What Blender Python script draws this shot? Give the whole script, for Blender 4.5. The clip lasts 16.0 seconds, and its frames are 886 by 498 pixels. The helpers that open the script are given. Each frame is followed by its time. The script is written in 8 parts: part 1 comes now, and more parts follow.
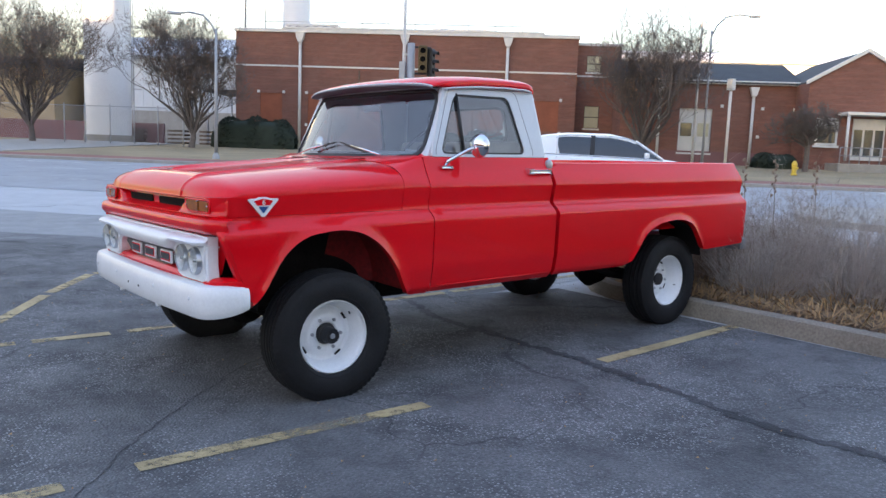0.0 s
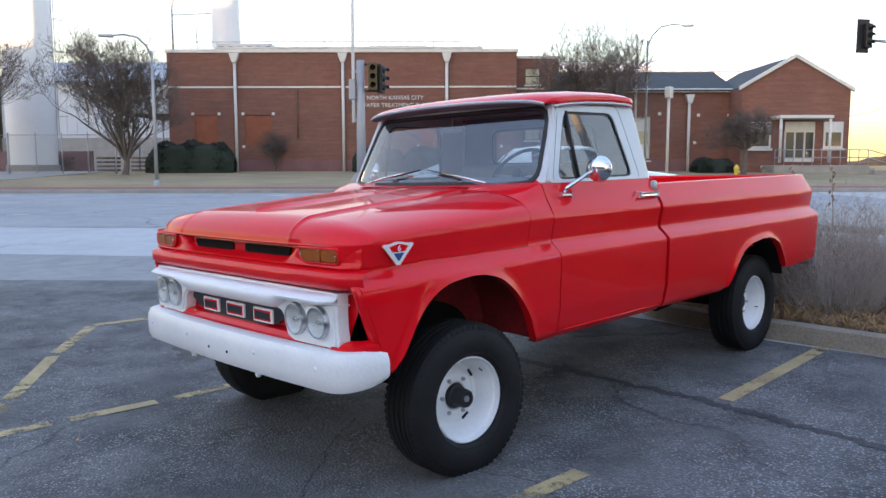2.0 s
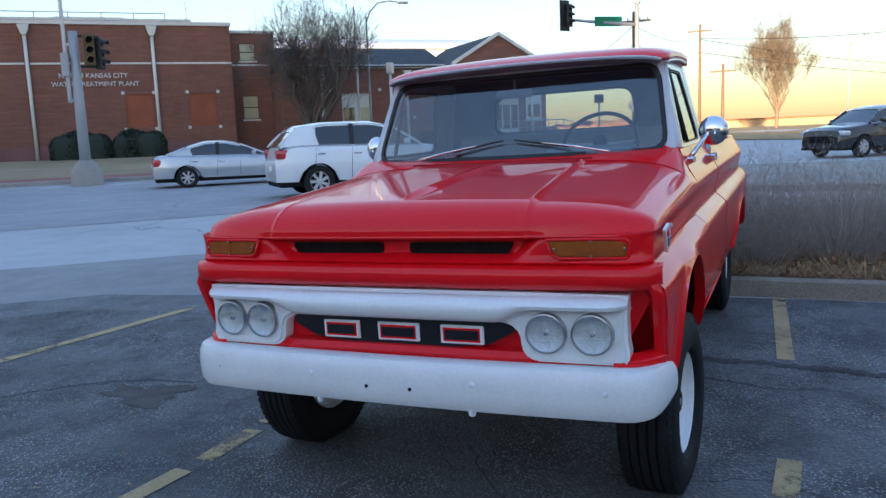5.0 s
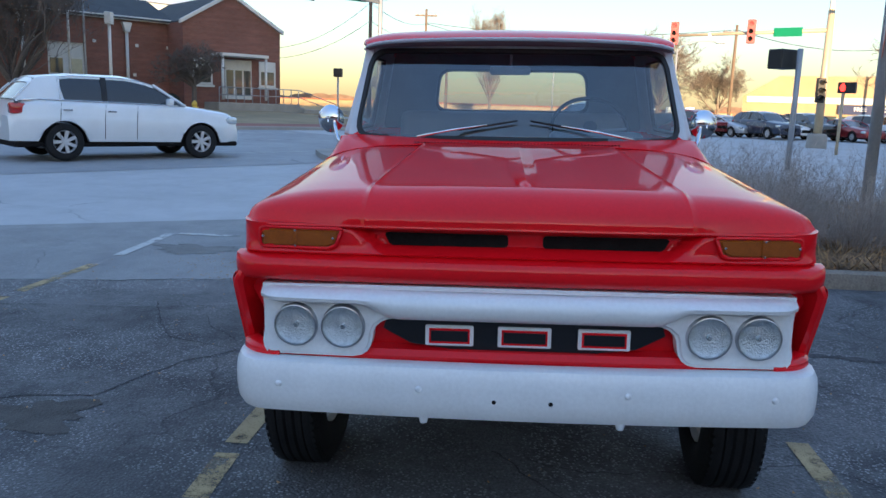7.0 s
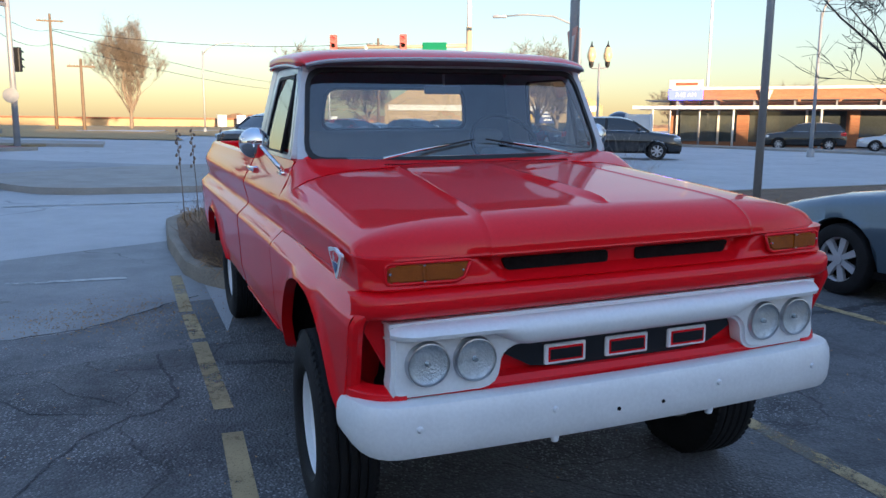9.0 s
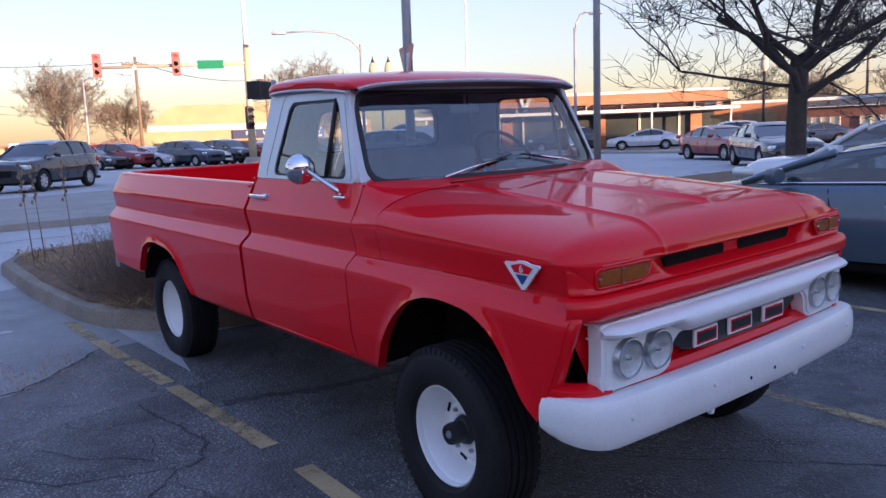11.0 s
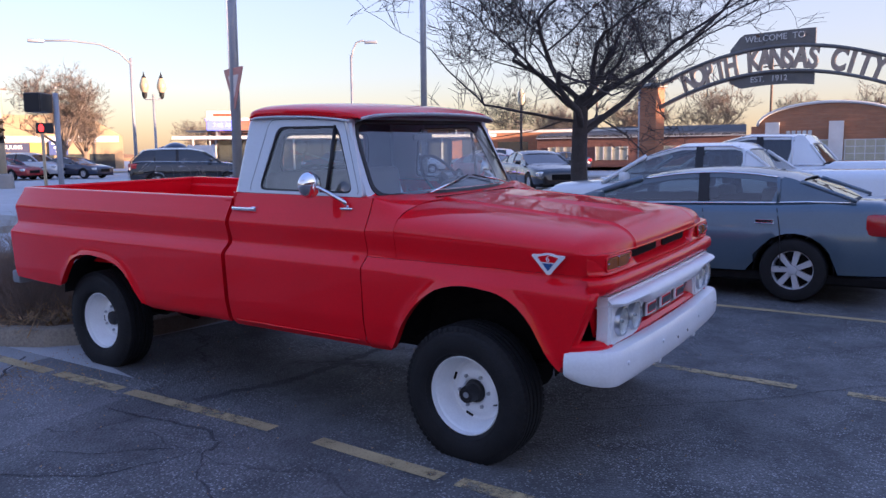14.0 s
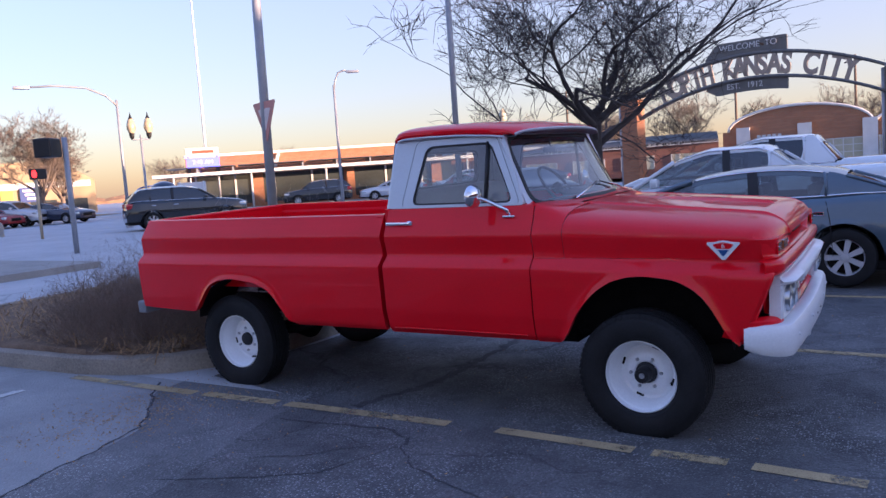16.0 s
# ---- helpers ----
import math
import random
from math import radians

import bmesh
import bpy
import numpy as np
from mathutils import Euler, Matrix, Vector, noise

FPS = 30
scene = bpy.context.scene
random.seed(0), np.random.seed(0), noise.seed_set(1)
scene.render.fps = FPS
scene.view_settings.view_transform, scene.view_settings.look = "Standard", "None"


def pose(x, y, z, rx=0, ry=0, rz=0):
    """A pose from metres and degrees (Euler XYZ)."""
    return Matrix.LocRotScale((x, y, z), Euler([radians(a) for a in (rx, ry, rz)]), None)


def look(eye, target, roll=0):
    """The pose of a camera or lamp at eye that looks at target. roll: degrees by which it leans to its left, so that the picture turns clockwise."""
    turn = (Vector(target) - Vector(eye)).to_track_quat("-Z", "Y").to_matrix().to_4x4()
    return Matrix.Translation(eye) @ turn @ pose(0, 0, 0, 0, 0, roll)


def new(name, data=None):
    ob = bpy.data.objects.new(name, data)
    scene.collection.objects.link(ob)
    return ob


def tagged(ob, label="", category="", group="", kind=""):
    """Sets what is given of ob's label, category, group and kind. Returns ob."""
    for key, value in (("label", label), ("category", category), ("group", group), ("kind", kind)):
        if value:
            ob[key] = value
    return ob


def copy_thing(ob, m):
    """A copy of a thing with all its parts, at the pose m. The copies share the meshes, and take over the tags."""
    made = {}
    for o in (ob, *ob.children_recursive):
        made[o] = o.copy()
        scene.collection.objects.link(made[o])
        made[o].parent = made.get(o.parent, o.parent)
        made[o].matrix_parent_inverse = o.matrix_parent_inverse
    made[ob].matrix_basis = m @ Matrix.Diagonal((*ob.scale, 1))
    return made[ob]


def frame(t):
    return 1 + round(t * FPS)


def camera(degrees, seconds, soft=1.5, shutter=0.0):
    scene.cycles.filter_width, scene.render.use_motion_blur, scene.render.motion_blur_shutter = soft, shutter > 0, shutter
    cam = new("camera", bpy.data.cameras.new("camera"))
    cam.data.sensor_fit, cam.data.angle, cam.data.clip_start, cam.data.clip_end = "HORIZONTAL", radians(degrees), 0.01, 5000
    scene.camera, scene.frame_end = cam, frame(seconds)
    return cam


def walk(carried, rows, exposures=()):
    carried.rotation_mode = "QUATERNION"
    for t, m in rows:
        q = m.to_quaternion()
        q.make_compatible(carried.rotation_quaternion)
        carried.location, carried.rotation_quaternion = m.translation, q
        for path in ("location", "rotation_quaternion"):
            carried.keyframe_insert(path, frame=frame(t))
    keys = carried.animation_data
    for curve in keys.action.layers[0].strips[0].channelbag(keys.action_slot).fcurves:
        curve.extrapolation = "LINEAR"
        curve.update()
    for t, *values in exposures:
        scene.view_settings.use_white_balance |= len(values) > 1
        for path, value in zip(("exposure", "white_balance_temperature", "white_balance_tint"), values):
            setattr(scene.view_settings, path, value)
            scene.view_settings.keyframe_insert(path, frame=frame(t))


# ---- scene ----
cam = camera(59.1, 16.0)
PATH = [
    (0, (-2.24, -4.538, 1.475), (-0.983, -3.004, 1.218), 2.1),
    (0.5, (-2.39, -4.343, 1.494), (-1.121, -2.821, 1.227), 2.5),
    (1, (-2.465, -4.042, 1.479), (-1.148, -2.56, 1.217), 1.5),
    (1.5, (-2.503, -3.703, 1.51), (-1.166, -2.235, 1.266), -0.5),
    (2, (-2.6, -3.392, 1.52), (-1.214, -1.966, 1.304), -0.1),
    (2.5, (-2.652, -3.0, 1.506), (-1.224, -1.61, 1.335), -1.7),
    (3, (-2.706, -2.622, 1.523), (-1.242, -1.271, 1.353), -3.3),
    (3.5, (-2.828, -2.317, 1.537), (-1.25, -1.106, 1.328), -2.7),
    (4, (-2.932, -1.925, 1.498), (-1.271, -0.842, 1.239), -2.7),
    (4.5, (-3.082, -1.618, 1.514), (-1.357, -0.645, 1.233), -2.7),
    (5, (-3.176, -1.296, 1.518), (-1.372, -0.482, 1.233), -2.3),
    (7.5, (-3.075, 0.538, 1.534), (-1.107, 0.478, 1.184), 2.0),
    (8, (-2.945, 0.925, 1.517), (-0.989, 0.674, 1.186), 1.2),
    (8.5, (-2.918, 1.247, 1.531), (-1.014, 0.722, 1.214), 0.9),
    (11, (-2.306, 2.801, 1.582), (-0.768, 1.554, 1.299), -2.1),
    (11.5, (-2.18, 3.032, 1.592), (-0.753, 1.653, 1.336), -2.8),
    (12, (-1.973, 3.201, 1.589), (-0.614, 1.756, 1.333), -3.3),
    (12.5, (-1.918, 3.492, 1.583), (-0.625, 1.994, 1.296), -1.9),
    (13, (-1.954, 3.715, 1.578), (-0.735, 2.156, 1.29), -1.1),
    (13.5, (-2.039, 3.864, 1.602), (-0.891, 2.25, 1.326), -0.9),
    (14, (-1.987, 4.195, 1.618), (-0.903, 2.532, 1.376), -0.7),
    (14.5, (-1.822, 4.439, 1.599), (-0.719, 2.786, 1.376), -1.1),
    (15, (-1.601, 4.653, 1.603), (-0.487, 3.006, 1.39), -2.2),
    (15.5, (-1.512, 4.965, 1.627), (-0.433, 3.292, 1.433), -3.3),
    (16, (-1.27, 5.131, 1.592), (-0.247, 3.422, 1.407), -4.1),
]
# the clip's camera opens wide at first, then steadies
BASE = 2.5
STOPS = [(0.0, 0.94, 6400, 12), (2.0, 0.86, 6400, 11), (3.0, 0.24, 5500, 5), (5.0, 0.24, 5400, 5), (8.5, 0.02, 5300, 4), (11.0, 0.0, 5400, 26), (13.5, 0.05, 5300, 28), (16.0, -0.04, 5200, 29)]
walk(cam, [(t, look(eye, target, roll)) for t, eye, target, roll in PATH], [(t, BASE + e, kelvin, tint) for t, e, kelvin, tint in STOPS])

# ---- world, sun, exposure ----
SUN_ELEV, SUN_AZ = 4.0, 184.0          # degrees; azimuth counted from +x towards +y
world = bpy.data.worlds.new("dawn_sky")
scene.world = world
world.use_nodes = True
wn = world.node_tree
sky = wn.nodes.new("ShaderNodeTexSky")
sky.sky_type = "NISHITA"
sky.sun_disc = False
sky.sun_elevation = radians(SUN_ELEV)
sky.sun_rotation = radians(90 - SUN_AZ)
sky.air_density, sky.dust_density, sky.ozone_density = 1.05, 0.9, 2.2
# a thin veil evens the sky out: blue aloft, amber low all round the horizon
where = wn.nodes.new("ShaderNodeTexCoord")
updown = wn.nodes.new("ShaderNodeSeparateXYZ")
wn.links.new(where.outputs["Generated"], updown.inputs[0])
glow = wn.nodes.new("ShaderNodeValToRGB")
for at, col in ((0.0, (0.92, 0.60, 0.34)), (0.06, (0.80, 0.68, 0.54)), (0.15, (0.60, 0.67, 0.80)), (0.30, (0.46, 0.66, 1.02)), (1.0, (0.47, 0.69, 1.15))):
    stop = glow.color_ramp.elements[0] if at == 0 else (glow.color_ramp.elements[1] if at == 1 else glow.color_ramp.elements.new(at))
    stop.position, stop.color = at, (*col, 1)
wn.links.new(updown.outputs[2], glow.inputs[0])
veil = wn.nodes.new("ShaderNodeMix")
veil.data_type = "RGBA"
veil.inputs[0].default_value = 0.6
wn.links.new(glow.outputs[0], veil.inputs[7])
wn.links.new(sky.outputs[0], veil.inputs[6])
wn.links.new(veil.outputs[2], wn.nodes["Background"].inputs[0])
wn.nodes["Background"].inputs[1].default_value = 0.15
sun_data = bpy.data.lights.new("sun", "SUN")
sun_data.energy, sun_data.angle, sun_data.color = 3.0, radians(0.6), (1.0, 0.62, 0.3)
sun = new("sun", sun_data)
sd = Vector((math.cos(radians(SUN_AZ)) * math.cos(radians(SUN_ELEV)), math.sin(radians(SUN_AZ)) * math.cos(radians(SUN_ELEV)), math.sin(radians(SUN_ELEV))))
sun.matrix_world = look(sd * 60, (0, 0, 0))

# ---- materials ----
def M(name, col, rough=0.5, metal=0.0, var=0.12, scale=6.0, fine=60.0, bump=0.0, coat=0.0, rand=0.0, spec=0.5):
    """A principled material with mottling at two scales, fine relief, and a shift from object to object."""
    m = bpy.data.materials.new(name)
    m.use_nodes = True
    t = m.node_tree
    b = t.nodes["Principled BSDF"]
    b.inputs["Roughness"].default_value = rough
    b.inputs["Metallic"].default_value = metal
    b.inputs["Coat Weight"].default_value = coat
    b.inputs["Coat Roughness"].default_value = 0.035
    b.inputs["Specular IOR Level"].default_value = spec
    co = t.nodes.new("ShaderNodeTexCoord")
    n1, n2 = t.nodes.new("ShaderNodeTexNoise"), t.nodes.new("ShaderNodeTexNoise")
    for n, sc in ((n1, scale), (n2, fine)):
        n.inputs["Scale"].default_value, n.inputs["Detail"].default_value = sc, 5.0
        t.links.new(co.outputs["Object"], n.inputs["Vector"])
    add = t.nodes.new("ShaderNodeMath")
    add.operation = "ADD"
    t.links.new(n1.outputs["Fac"], add.inputs[0])
    t.links.new(n2.outputs["Fac"], add.inputs[1])
    last = add
    if rand:
        inf = t.nodes.new("ShaderNodeObjectInfo")
        mul = t.nodes.new("ShaderNodeMath")
        mul.operation = "MULTIPLY_ADD"
        mul.inputs[1].default_value = rand
        t.links.new(inf.outputs["Random"], mul.inputs[0])
        t.links.new(add.outputs[0], mul.inputs[2])
        last = mul
    ramp = t.nodes.new("ShaderNodeMapRange")
    ramp.inputs["From Min"].default_value, ramp.inputs["From Max"].default_value = 0.65, 1.35 + rand
    t.links.new(last.outputs[0], ramp.inputs["Value"])
    mix = t.nodes.new("ShaderNodeMix")
    mix.data_type = "RGBA"
    mix.inputs[6].default_value = (*[c * (1 - var) for c in col], 1)
    mix.inputs[7].default_value = (*[min(1, c * (1 + var)) for c in col], 1)
    t.links.new(ramp.outputs[0], mix.inputs[0])
    t.links.new(mix.outputs[2], b.inputs["Base Color"])
    if bump:
        bp = t.nodes.new("ShaderNodeBump")
        bp.inputs["Strength"].default_value, bp.inputs["Distance"].default_value = bump, 0.01
        t.links.new(n2.outputs["Fac"], bp.inputs["Height"])
        t.links.new(bp.outputs[0], b.inputs["Normal"])
    return m


def glow(name, col, power):
    m = bpy.data.materials.new(name)
    m.use_nodes = True
    b = m.node_tree.nodes["Principled BSDF"]
    b.inputs["Base Color"].default_value = (*col, 1)
    b.inputs["Emission Color"].default_value = (*col, 1)
    b.inputs["Emission Strength"].default_value = power
    return m


def clear(name, col=(1, 1, 1), rough=0.0, mix=0.82, least=0.16):
    """Thin glass: mostly clear, mirror-like by Fresnel."""
    m = bpy.data.materials.new(name)
    m.use_nodes = True
    t = m.node_tree
    for n in list(t.nodes):
        t.nodes.remove(n)
    out = t.nodes.new("ShaderNodeOutputMaterial")
    g, tr, mx = t.nodes.new("ShaderNodeBsdfGlossy"), t.nodes.new("ShaderNodeBsdfTransparent"), t.nodes.new("ShaderNodeMixShader")
    lw = t.nodes.new("ShaderNodeLayerWeight")
    lw.inputs["Blend"].default_value = 0.5
    pw = t.nodes.new("ShaderNodeMath")
    pw.operation = "POWER"
    pw.inputs[1].default_value = 4.0
    fr = t.nodes.new("ShaderNodeMapRange")
    fr.inputs[3].default_value, fr.inputs[4].default_value = least, 0.95
    t.links.new(lw.outputs["Facing"], pw.inputs[0])
    t.links.new(pw.outputs[0], fr.inputs[0])
    g.inputs["Roughness"].default_value = rough
    tr.inputs["Color"].default_value = (*[c * mix for c in col], 1)
    t.links.new(fr.outputs[0], mx.inputs[0])
    t.links.new(tr.outputs[0], mx.inputs[1])
    t.links.new(g.outputs[0], mx.inputs[2])
    t.links.new(mx.outputs[0], out.inputs[0])
    return m


RED = M("red_enamel", (0.72, 0.003, 0.010), 0.45, 0, 0.06, 2.5, 90, 0.0, coat=0.7, spec=0.05)
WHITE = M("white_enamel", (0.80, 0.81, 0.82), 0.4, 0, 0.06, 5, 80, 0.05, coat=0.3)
# white enamel greyed and blued: the cab's shade put into the colour
WHITE_SHADED = M("shaded_cab_white", (0.56, 0.60, 0.64), 0.35, 0, 0.05, 5, 80, 0.0, coat=0.6)
RUBBER = M("tyre_rubber", (0.011, 0.011, 0.012), 0.7, 0, 0.45, 9, 120, 0.15, spec=0.3)
SEAL = M("black_seal", (0.012, 0.012, 0.014), 0.55, 0, 0.2, 20, 90)
DARK = M("underbody_black", (0.009, 0.008, 0.008), 0.8, 0, 0.5, 12, 70, 0.3, spec=0.15)
CHROME = M("chrome", (0.8, 0.8, 0.82), 0.08, 1.0, 0.04, 12, 60)
STEEL = M("galvanised_steel", (0.42, 0.43, 0.45), 0.45, 0.6, 0.15, 4, 40)
# body red darkened: shade inside the wheel well put into the colour
SHADERED = M("shaded_red_paint", (0.20, 0.006, 0.008), 0.8, 0, 0.45, 5, 40, 0.2)
AMBER = M("amber_lens", (0.30, 0.075, 0.004), 0.25, 0, 0.2, 30, 200, 0.1, coat=0.35)
LAMP = M("headlamp_glass", (0.62, 0.66, 0.68), 0.12, 0.55, 0.2, 18, 120, 0.25, coat=1.0)
GLASS = clear("window_glass", (0.86, 0.93, 0.95))
CARGLASS = M("tinted_car_glass", (0.012, 0.016, 0.02), 0.04, 0, 0.2, 3, 20, coat=1.0)
SEATM = M("grey_vinyl", (0.23, 0.22, 0.21), 0.6, 0, 0.15, 6, 70, 0.15)
CABIN = M("cabin_grey", (0.16, 0.18, 0.2), 0.6, 0, 0.15, 6, 70)
BLUE = M("emblem_blue", (0.02, 0.08, 0.25), 0.3, 0, 0.05)
GRILLBLACK = M("grille_black", (0.006, 0.006, 0.008), 0.3, 0, 0.3, 12, 60, coat=0.5)
YELLOW = M("yellow_paint", (0.6, 0.42, 0.05), 0.5, 0, 0.15, 6, 60)
CONCRETE = M("concrete", (0.30, 0.285, 0.26), 0.85, 0, 0.22, 1.6, 45, 0.35)
KERBSTONE = M("kerb_concrete", (0.25, 0.215, 0.17), 0.9, 0, 0.35, 2.4, 55, 0.5)
BRICK = M("brick_red", (0.20, 0.062, 0.04), 0.85, 0, 0.22, 0.6, 9, 0.2)
BRICKPANEL = M("brick_infill", (0.26, 0.085, 0.045), 0.85, 0, 0.22, 1.2, 14, 0.2)
TRIM = M("white_trim", (0.62, 0.61, 0.58), 0.6, 0, 0.12, 2, 30)
ROOFM = M("dark_roof", (0.045, 0.05, 0.055), 0.8, 0, 0.25, 1.2, 20, 0.2)
GRASSM = M("dry_lawn", (0.27, 0.21, 0.12), 0.95, 0, 0.35, 0.4, 16, 0.6)
MULCH = M("dry_mulch", (0.16, 0.105, 0.065), 0.95, 0, 0.45, 5, 60, 0.9)
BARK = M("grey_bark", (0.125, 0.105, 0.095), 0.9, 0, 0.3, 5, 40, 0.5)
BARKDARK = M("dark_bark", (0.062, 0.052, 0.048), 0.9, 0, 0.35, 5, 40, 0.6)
# paler, warmer bark copy: sunlight on the far trees put into its colour
BARKLIT = M("sunlit_bark", (0.17, 0.135, 0.105), 0.9, 0, 0.25, 5, 40, 0.4)
LEAFDRY = M("dry_leaf", (0.21, 0.12, 0.075), 0.8, 0, 0.4, 8, 40)
HEDGE = M("dark_evergreen", (0.014, 0.024, 0.014), 0.8, 0, 0.4, 3, 30)
STALK = M("dry_stalk", (0.43, 0.375, 0.33), 0.9, 0, 0.4, 1.6, 12)
STALKDARK = M("brown_stalk", (0.23, 0.165, 0.12), 0.9, 0, 0.4, 1.5, 9)
SIGNGREEN = M("sign_green", (0.005, 0.16, 0.075), 0.4, 0, 0.06)


def nodes_of(name, rough=0.85):
    m = bpy.data.materials.new(name)
    m.use_nodes = True
    t = m.node_tree
    b = t.nodes["Principled BSDF"]
    b.inputs["Roughness"].default_value = rough
    co = t.nodes.new("ShaderNodeTexCoord")

    def tex(kind, scale, **kw):
        n = t.nodes.new("ShaderNodeTex" + kind)
        n.inputs["Scale"].default_value = scale
        for k, v in kw.items():
            if k in n.inputs:
                n.inputs[k].default_value = v
        t.links.new(co.outputs["Object"], n.inputs["Vector"])
        return n

    def ramp(out, a, c, lo=0.0, hi=1.0):
        r = t.nodes.new("ShaderNodeMapRange")
        r.inputs[1].default_value, r.inputs[2].default_value, r.inputs[3].default_value, r.inputs[4].default_value = a, c, lo, hi
        t.links.new(out, r.inputs[0])
        return r.outputs[0]

    def mix(fac, c0, c1, blend="MIX"):
        x = t.nodes.new("ShaderNodeMix")
        x.data_type, x.blend_type = "RGBA", blend
        for sock, v in ((x.inputs[0], fac), (x.inputs[6], c0), (x.inputs[7], c1)):
            if isinstance(v, tuple):
                sock.default_value = (*v, 1)
            elif isinstance(v, (int, float)):
                sock.default_value = v
            else:
                t.links.new(v, sock)
        return x.outputs[2]

    def relief(out, strength, dist=0.01):
        bp = t.nodes.new("ShaderNodeBump")
        bp.inputs["Strength"].default_value, bp.inputs["Distance"].default_value = strength, dist
        t.links.new(out, bp.inputs["Height"])
        t.links.new(bp.outputs[0], b.inputs["Normal"])

    return m, t, b, tex, ramp, mix, relief


def asphalt(name, dark, pale, crack_scale, stone, patch=0.75):
    """Bitumen with pale aggregate, worn patches and branching cracks."""
    m, t, b, tex, ramp, mix, relief = nodes_of(name)
    big = tex("Noise", 0.35, Detail=6.0, Roughness=0.65)
    mid = tex("Noise", 2.3, Detail=6.0, Roughness=0.7)
    grain = tex("Voronoi", 70.0)
    fine = tex("Noise", 60.0, Detail=4.0, Roughness=0.7)
    col = mix(ramp(big.outputs["Fac"], 0.35, 0.68), dark, pale)
    col = mix(ramp(mid.outputs["Fac"], 0.44, 0.66, 0, patch), col, tuple(c * 0.5 for c in dark))
    # single pale stones: some cells only, fewer where the bitumen film is whole
    pick = t.nodes.new("ShaderNodeSeparateColor")
    t.links.new(grain.outputs["Color"], pick.inputs[0])
    some = t.nodes.new("ShaderNodeMath")
    some.operation = "MULTIPLY"
    t.links.new(ramp(pick.outputs[0], 0.46, 0.52), some.inputs[0])
    t.links.new(ramp(grain.outputs["Distance"], 0.34, 0.44, stone, 0.0), some.inputs[1])
    film = t.nodes.new("ShaderNodeMath")
    film.operation = "MULTIPLY"
    bare = tex("Noise", 1.3, Detail=4.0, Roughness=0.6)
    t.links.new(some.outputs[0], film.inputs[0])
    t.links.new(ramp(bare.outputs["Fac"], 0.40, 0.60, 0.10, 1.0), film.inputs[1])
    col = mix(film.outputs[0], col, tuple(min(0.62, c * 3.6) for c in pale))
    col = mix(ramp(fine.outputs["Fac"], 0.40, 0.62, 0.0, patch * 0.75), col, tuple(c * 0.4 for c in dark))
    # cracks: cell borders bent by noise
    warp = t.nodes.new("ShaderNodeVectorMath")
    warp.operation = "MULTIPLY_ADD"
    wob = tex("Noise", 1.1, Detail=5.0)
    t.links.new(wob.outputs["Color"], warp.inputs[0])
    warp.inputs[1].default_value = (1.4, 1.4, 0)
    co = [n for n in t.nodes if n.bl_idname == "ShaderNodeTexCoord"][0]
    t.links.new(co.outputs["Object"], warp.inputs[2])
    v = t.nodes.new("ShaderNodeTexVoronoi")
    v.feature = "DISTANCE_TO_EDGE"
    v.inputs["Scale"].default_value = crack_scale
    t.links.new(warp.outputs[0], v.inputs["Vector"])
    gate = tex("Noise", 0.5, Detail=2.0)
    cut = t.nodes.new("ShaderNodeMath")
    cut.operation = "MULTIPLY"
    t.links.new(ramp(v.outputs["Distance"], 0.0, 0.0045, 0.75, 0.0), cut.inputs[0])
    t.links.new(ramp(gate.outputs["Fac"], 0.44, 0.56), cut.inputs[1])
    col = mix(cut.outputs[0], col, tuple(c * 0.25 for c in dark))
    t.links.new(col, b.inputs["Base Color"])
    t.links.new(ramp(mid.outputs["Fac"], 0.3, 0.7, 0.62, 0.95), b.inputs["Roughness"])
    hgt = t.nodes.new("ShaderNodeMath")
    hgt.operation = "SUBTRACT"
    t.links.new(grain.outputs["Distance"], hgt.inputs[0])
    t.links.new(cut.outputs[0], hgt.inputs[1])
    relief(hgt.outputs[0], 0.75, 0.009)
    return m


def worn_paint(name, paint):
    """Road paint, rubbed through in patches to the bitumen."""
    m, t, b, tex, ramp, mix, relief = nodes_of(name, 0.8)
    n = tex("Noise", 9.0, Detail=8.0, Roughness=0.75)
    g = tex("Voronoi", 80.0)
    big = tex("Noise", 0.9, Detail=3.0)
    s = t.nodes.new("ShaderNodeMath")
    s.operation = "ADD"
    t.links.new(n.outputs["Fac"], s.inputs[0])
    t.links.new(ramp(big.outputs["Fac"], 0.3, 0.7, -0.16, 0.20), s.inputs[1])
    b.inputs["Base Color"].default_value = (*paint, 1)
    tone = tex("Noise", 3.0, Detail=5.0)
    t.links.new(mix(ramp(tone.outputs["Fac"], 0.35, 0.7), tuple(c * 0.7 for c in paint), paint), b.inputs["Base Color"])
    keep = t.nodes.new("ShaderNodeMath")
    keep.operation = "MULTIPLY"
    t.links.new(ramp(s.outputs[0], 0.34, 0.52, 0.22, 0.95), keep.inputs[0])
    t.links.new(ramp(g.outputs["Distance"], 0.1, 0.35, 0.55, 1.0), keep.inputs[1])
    bare, mx = t.nodes.new("ShaderNodeBsdfTransparent"), t.nodes.new("ShaderNodeMixShader")
    out = [q for q in t.nodes if q.bl_idname == "ShaderNodeOutputMaterial"][0]
    t.links.new(keep.outputs[0], mx.inputs[0])
    t.links.new(bare.outputs[0], mx.inputs[1])
    t.links.new(b.outputs[0], mx.inputs[2])
    t.links.new(mx.outputs[0], out.inputs[0])
    relief(n.outputs["Fac"], 0.4)
    return m


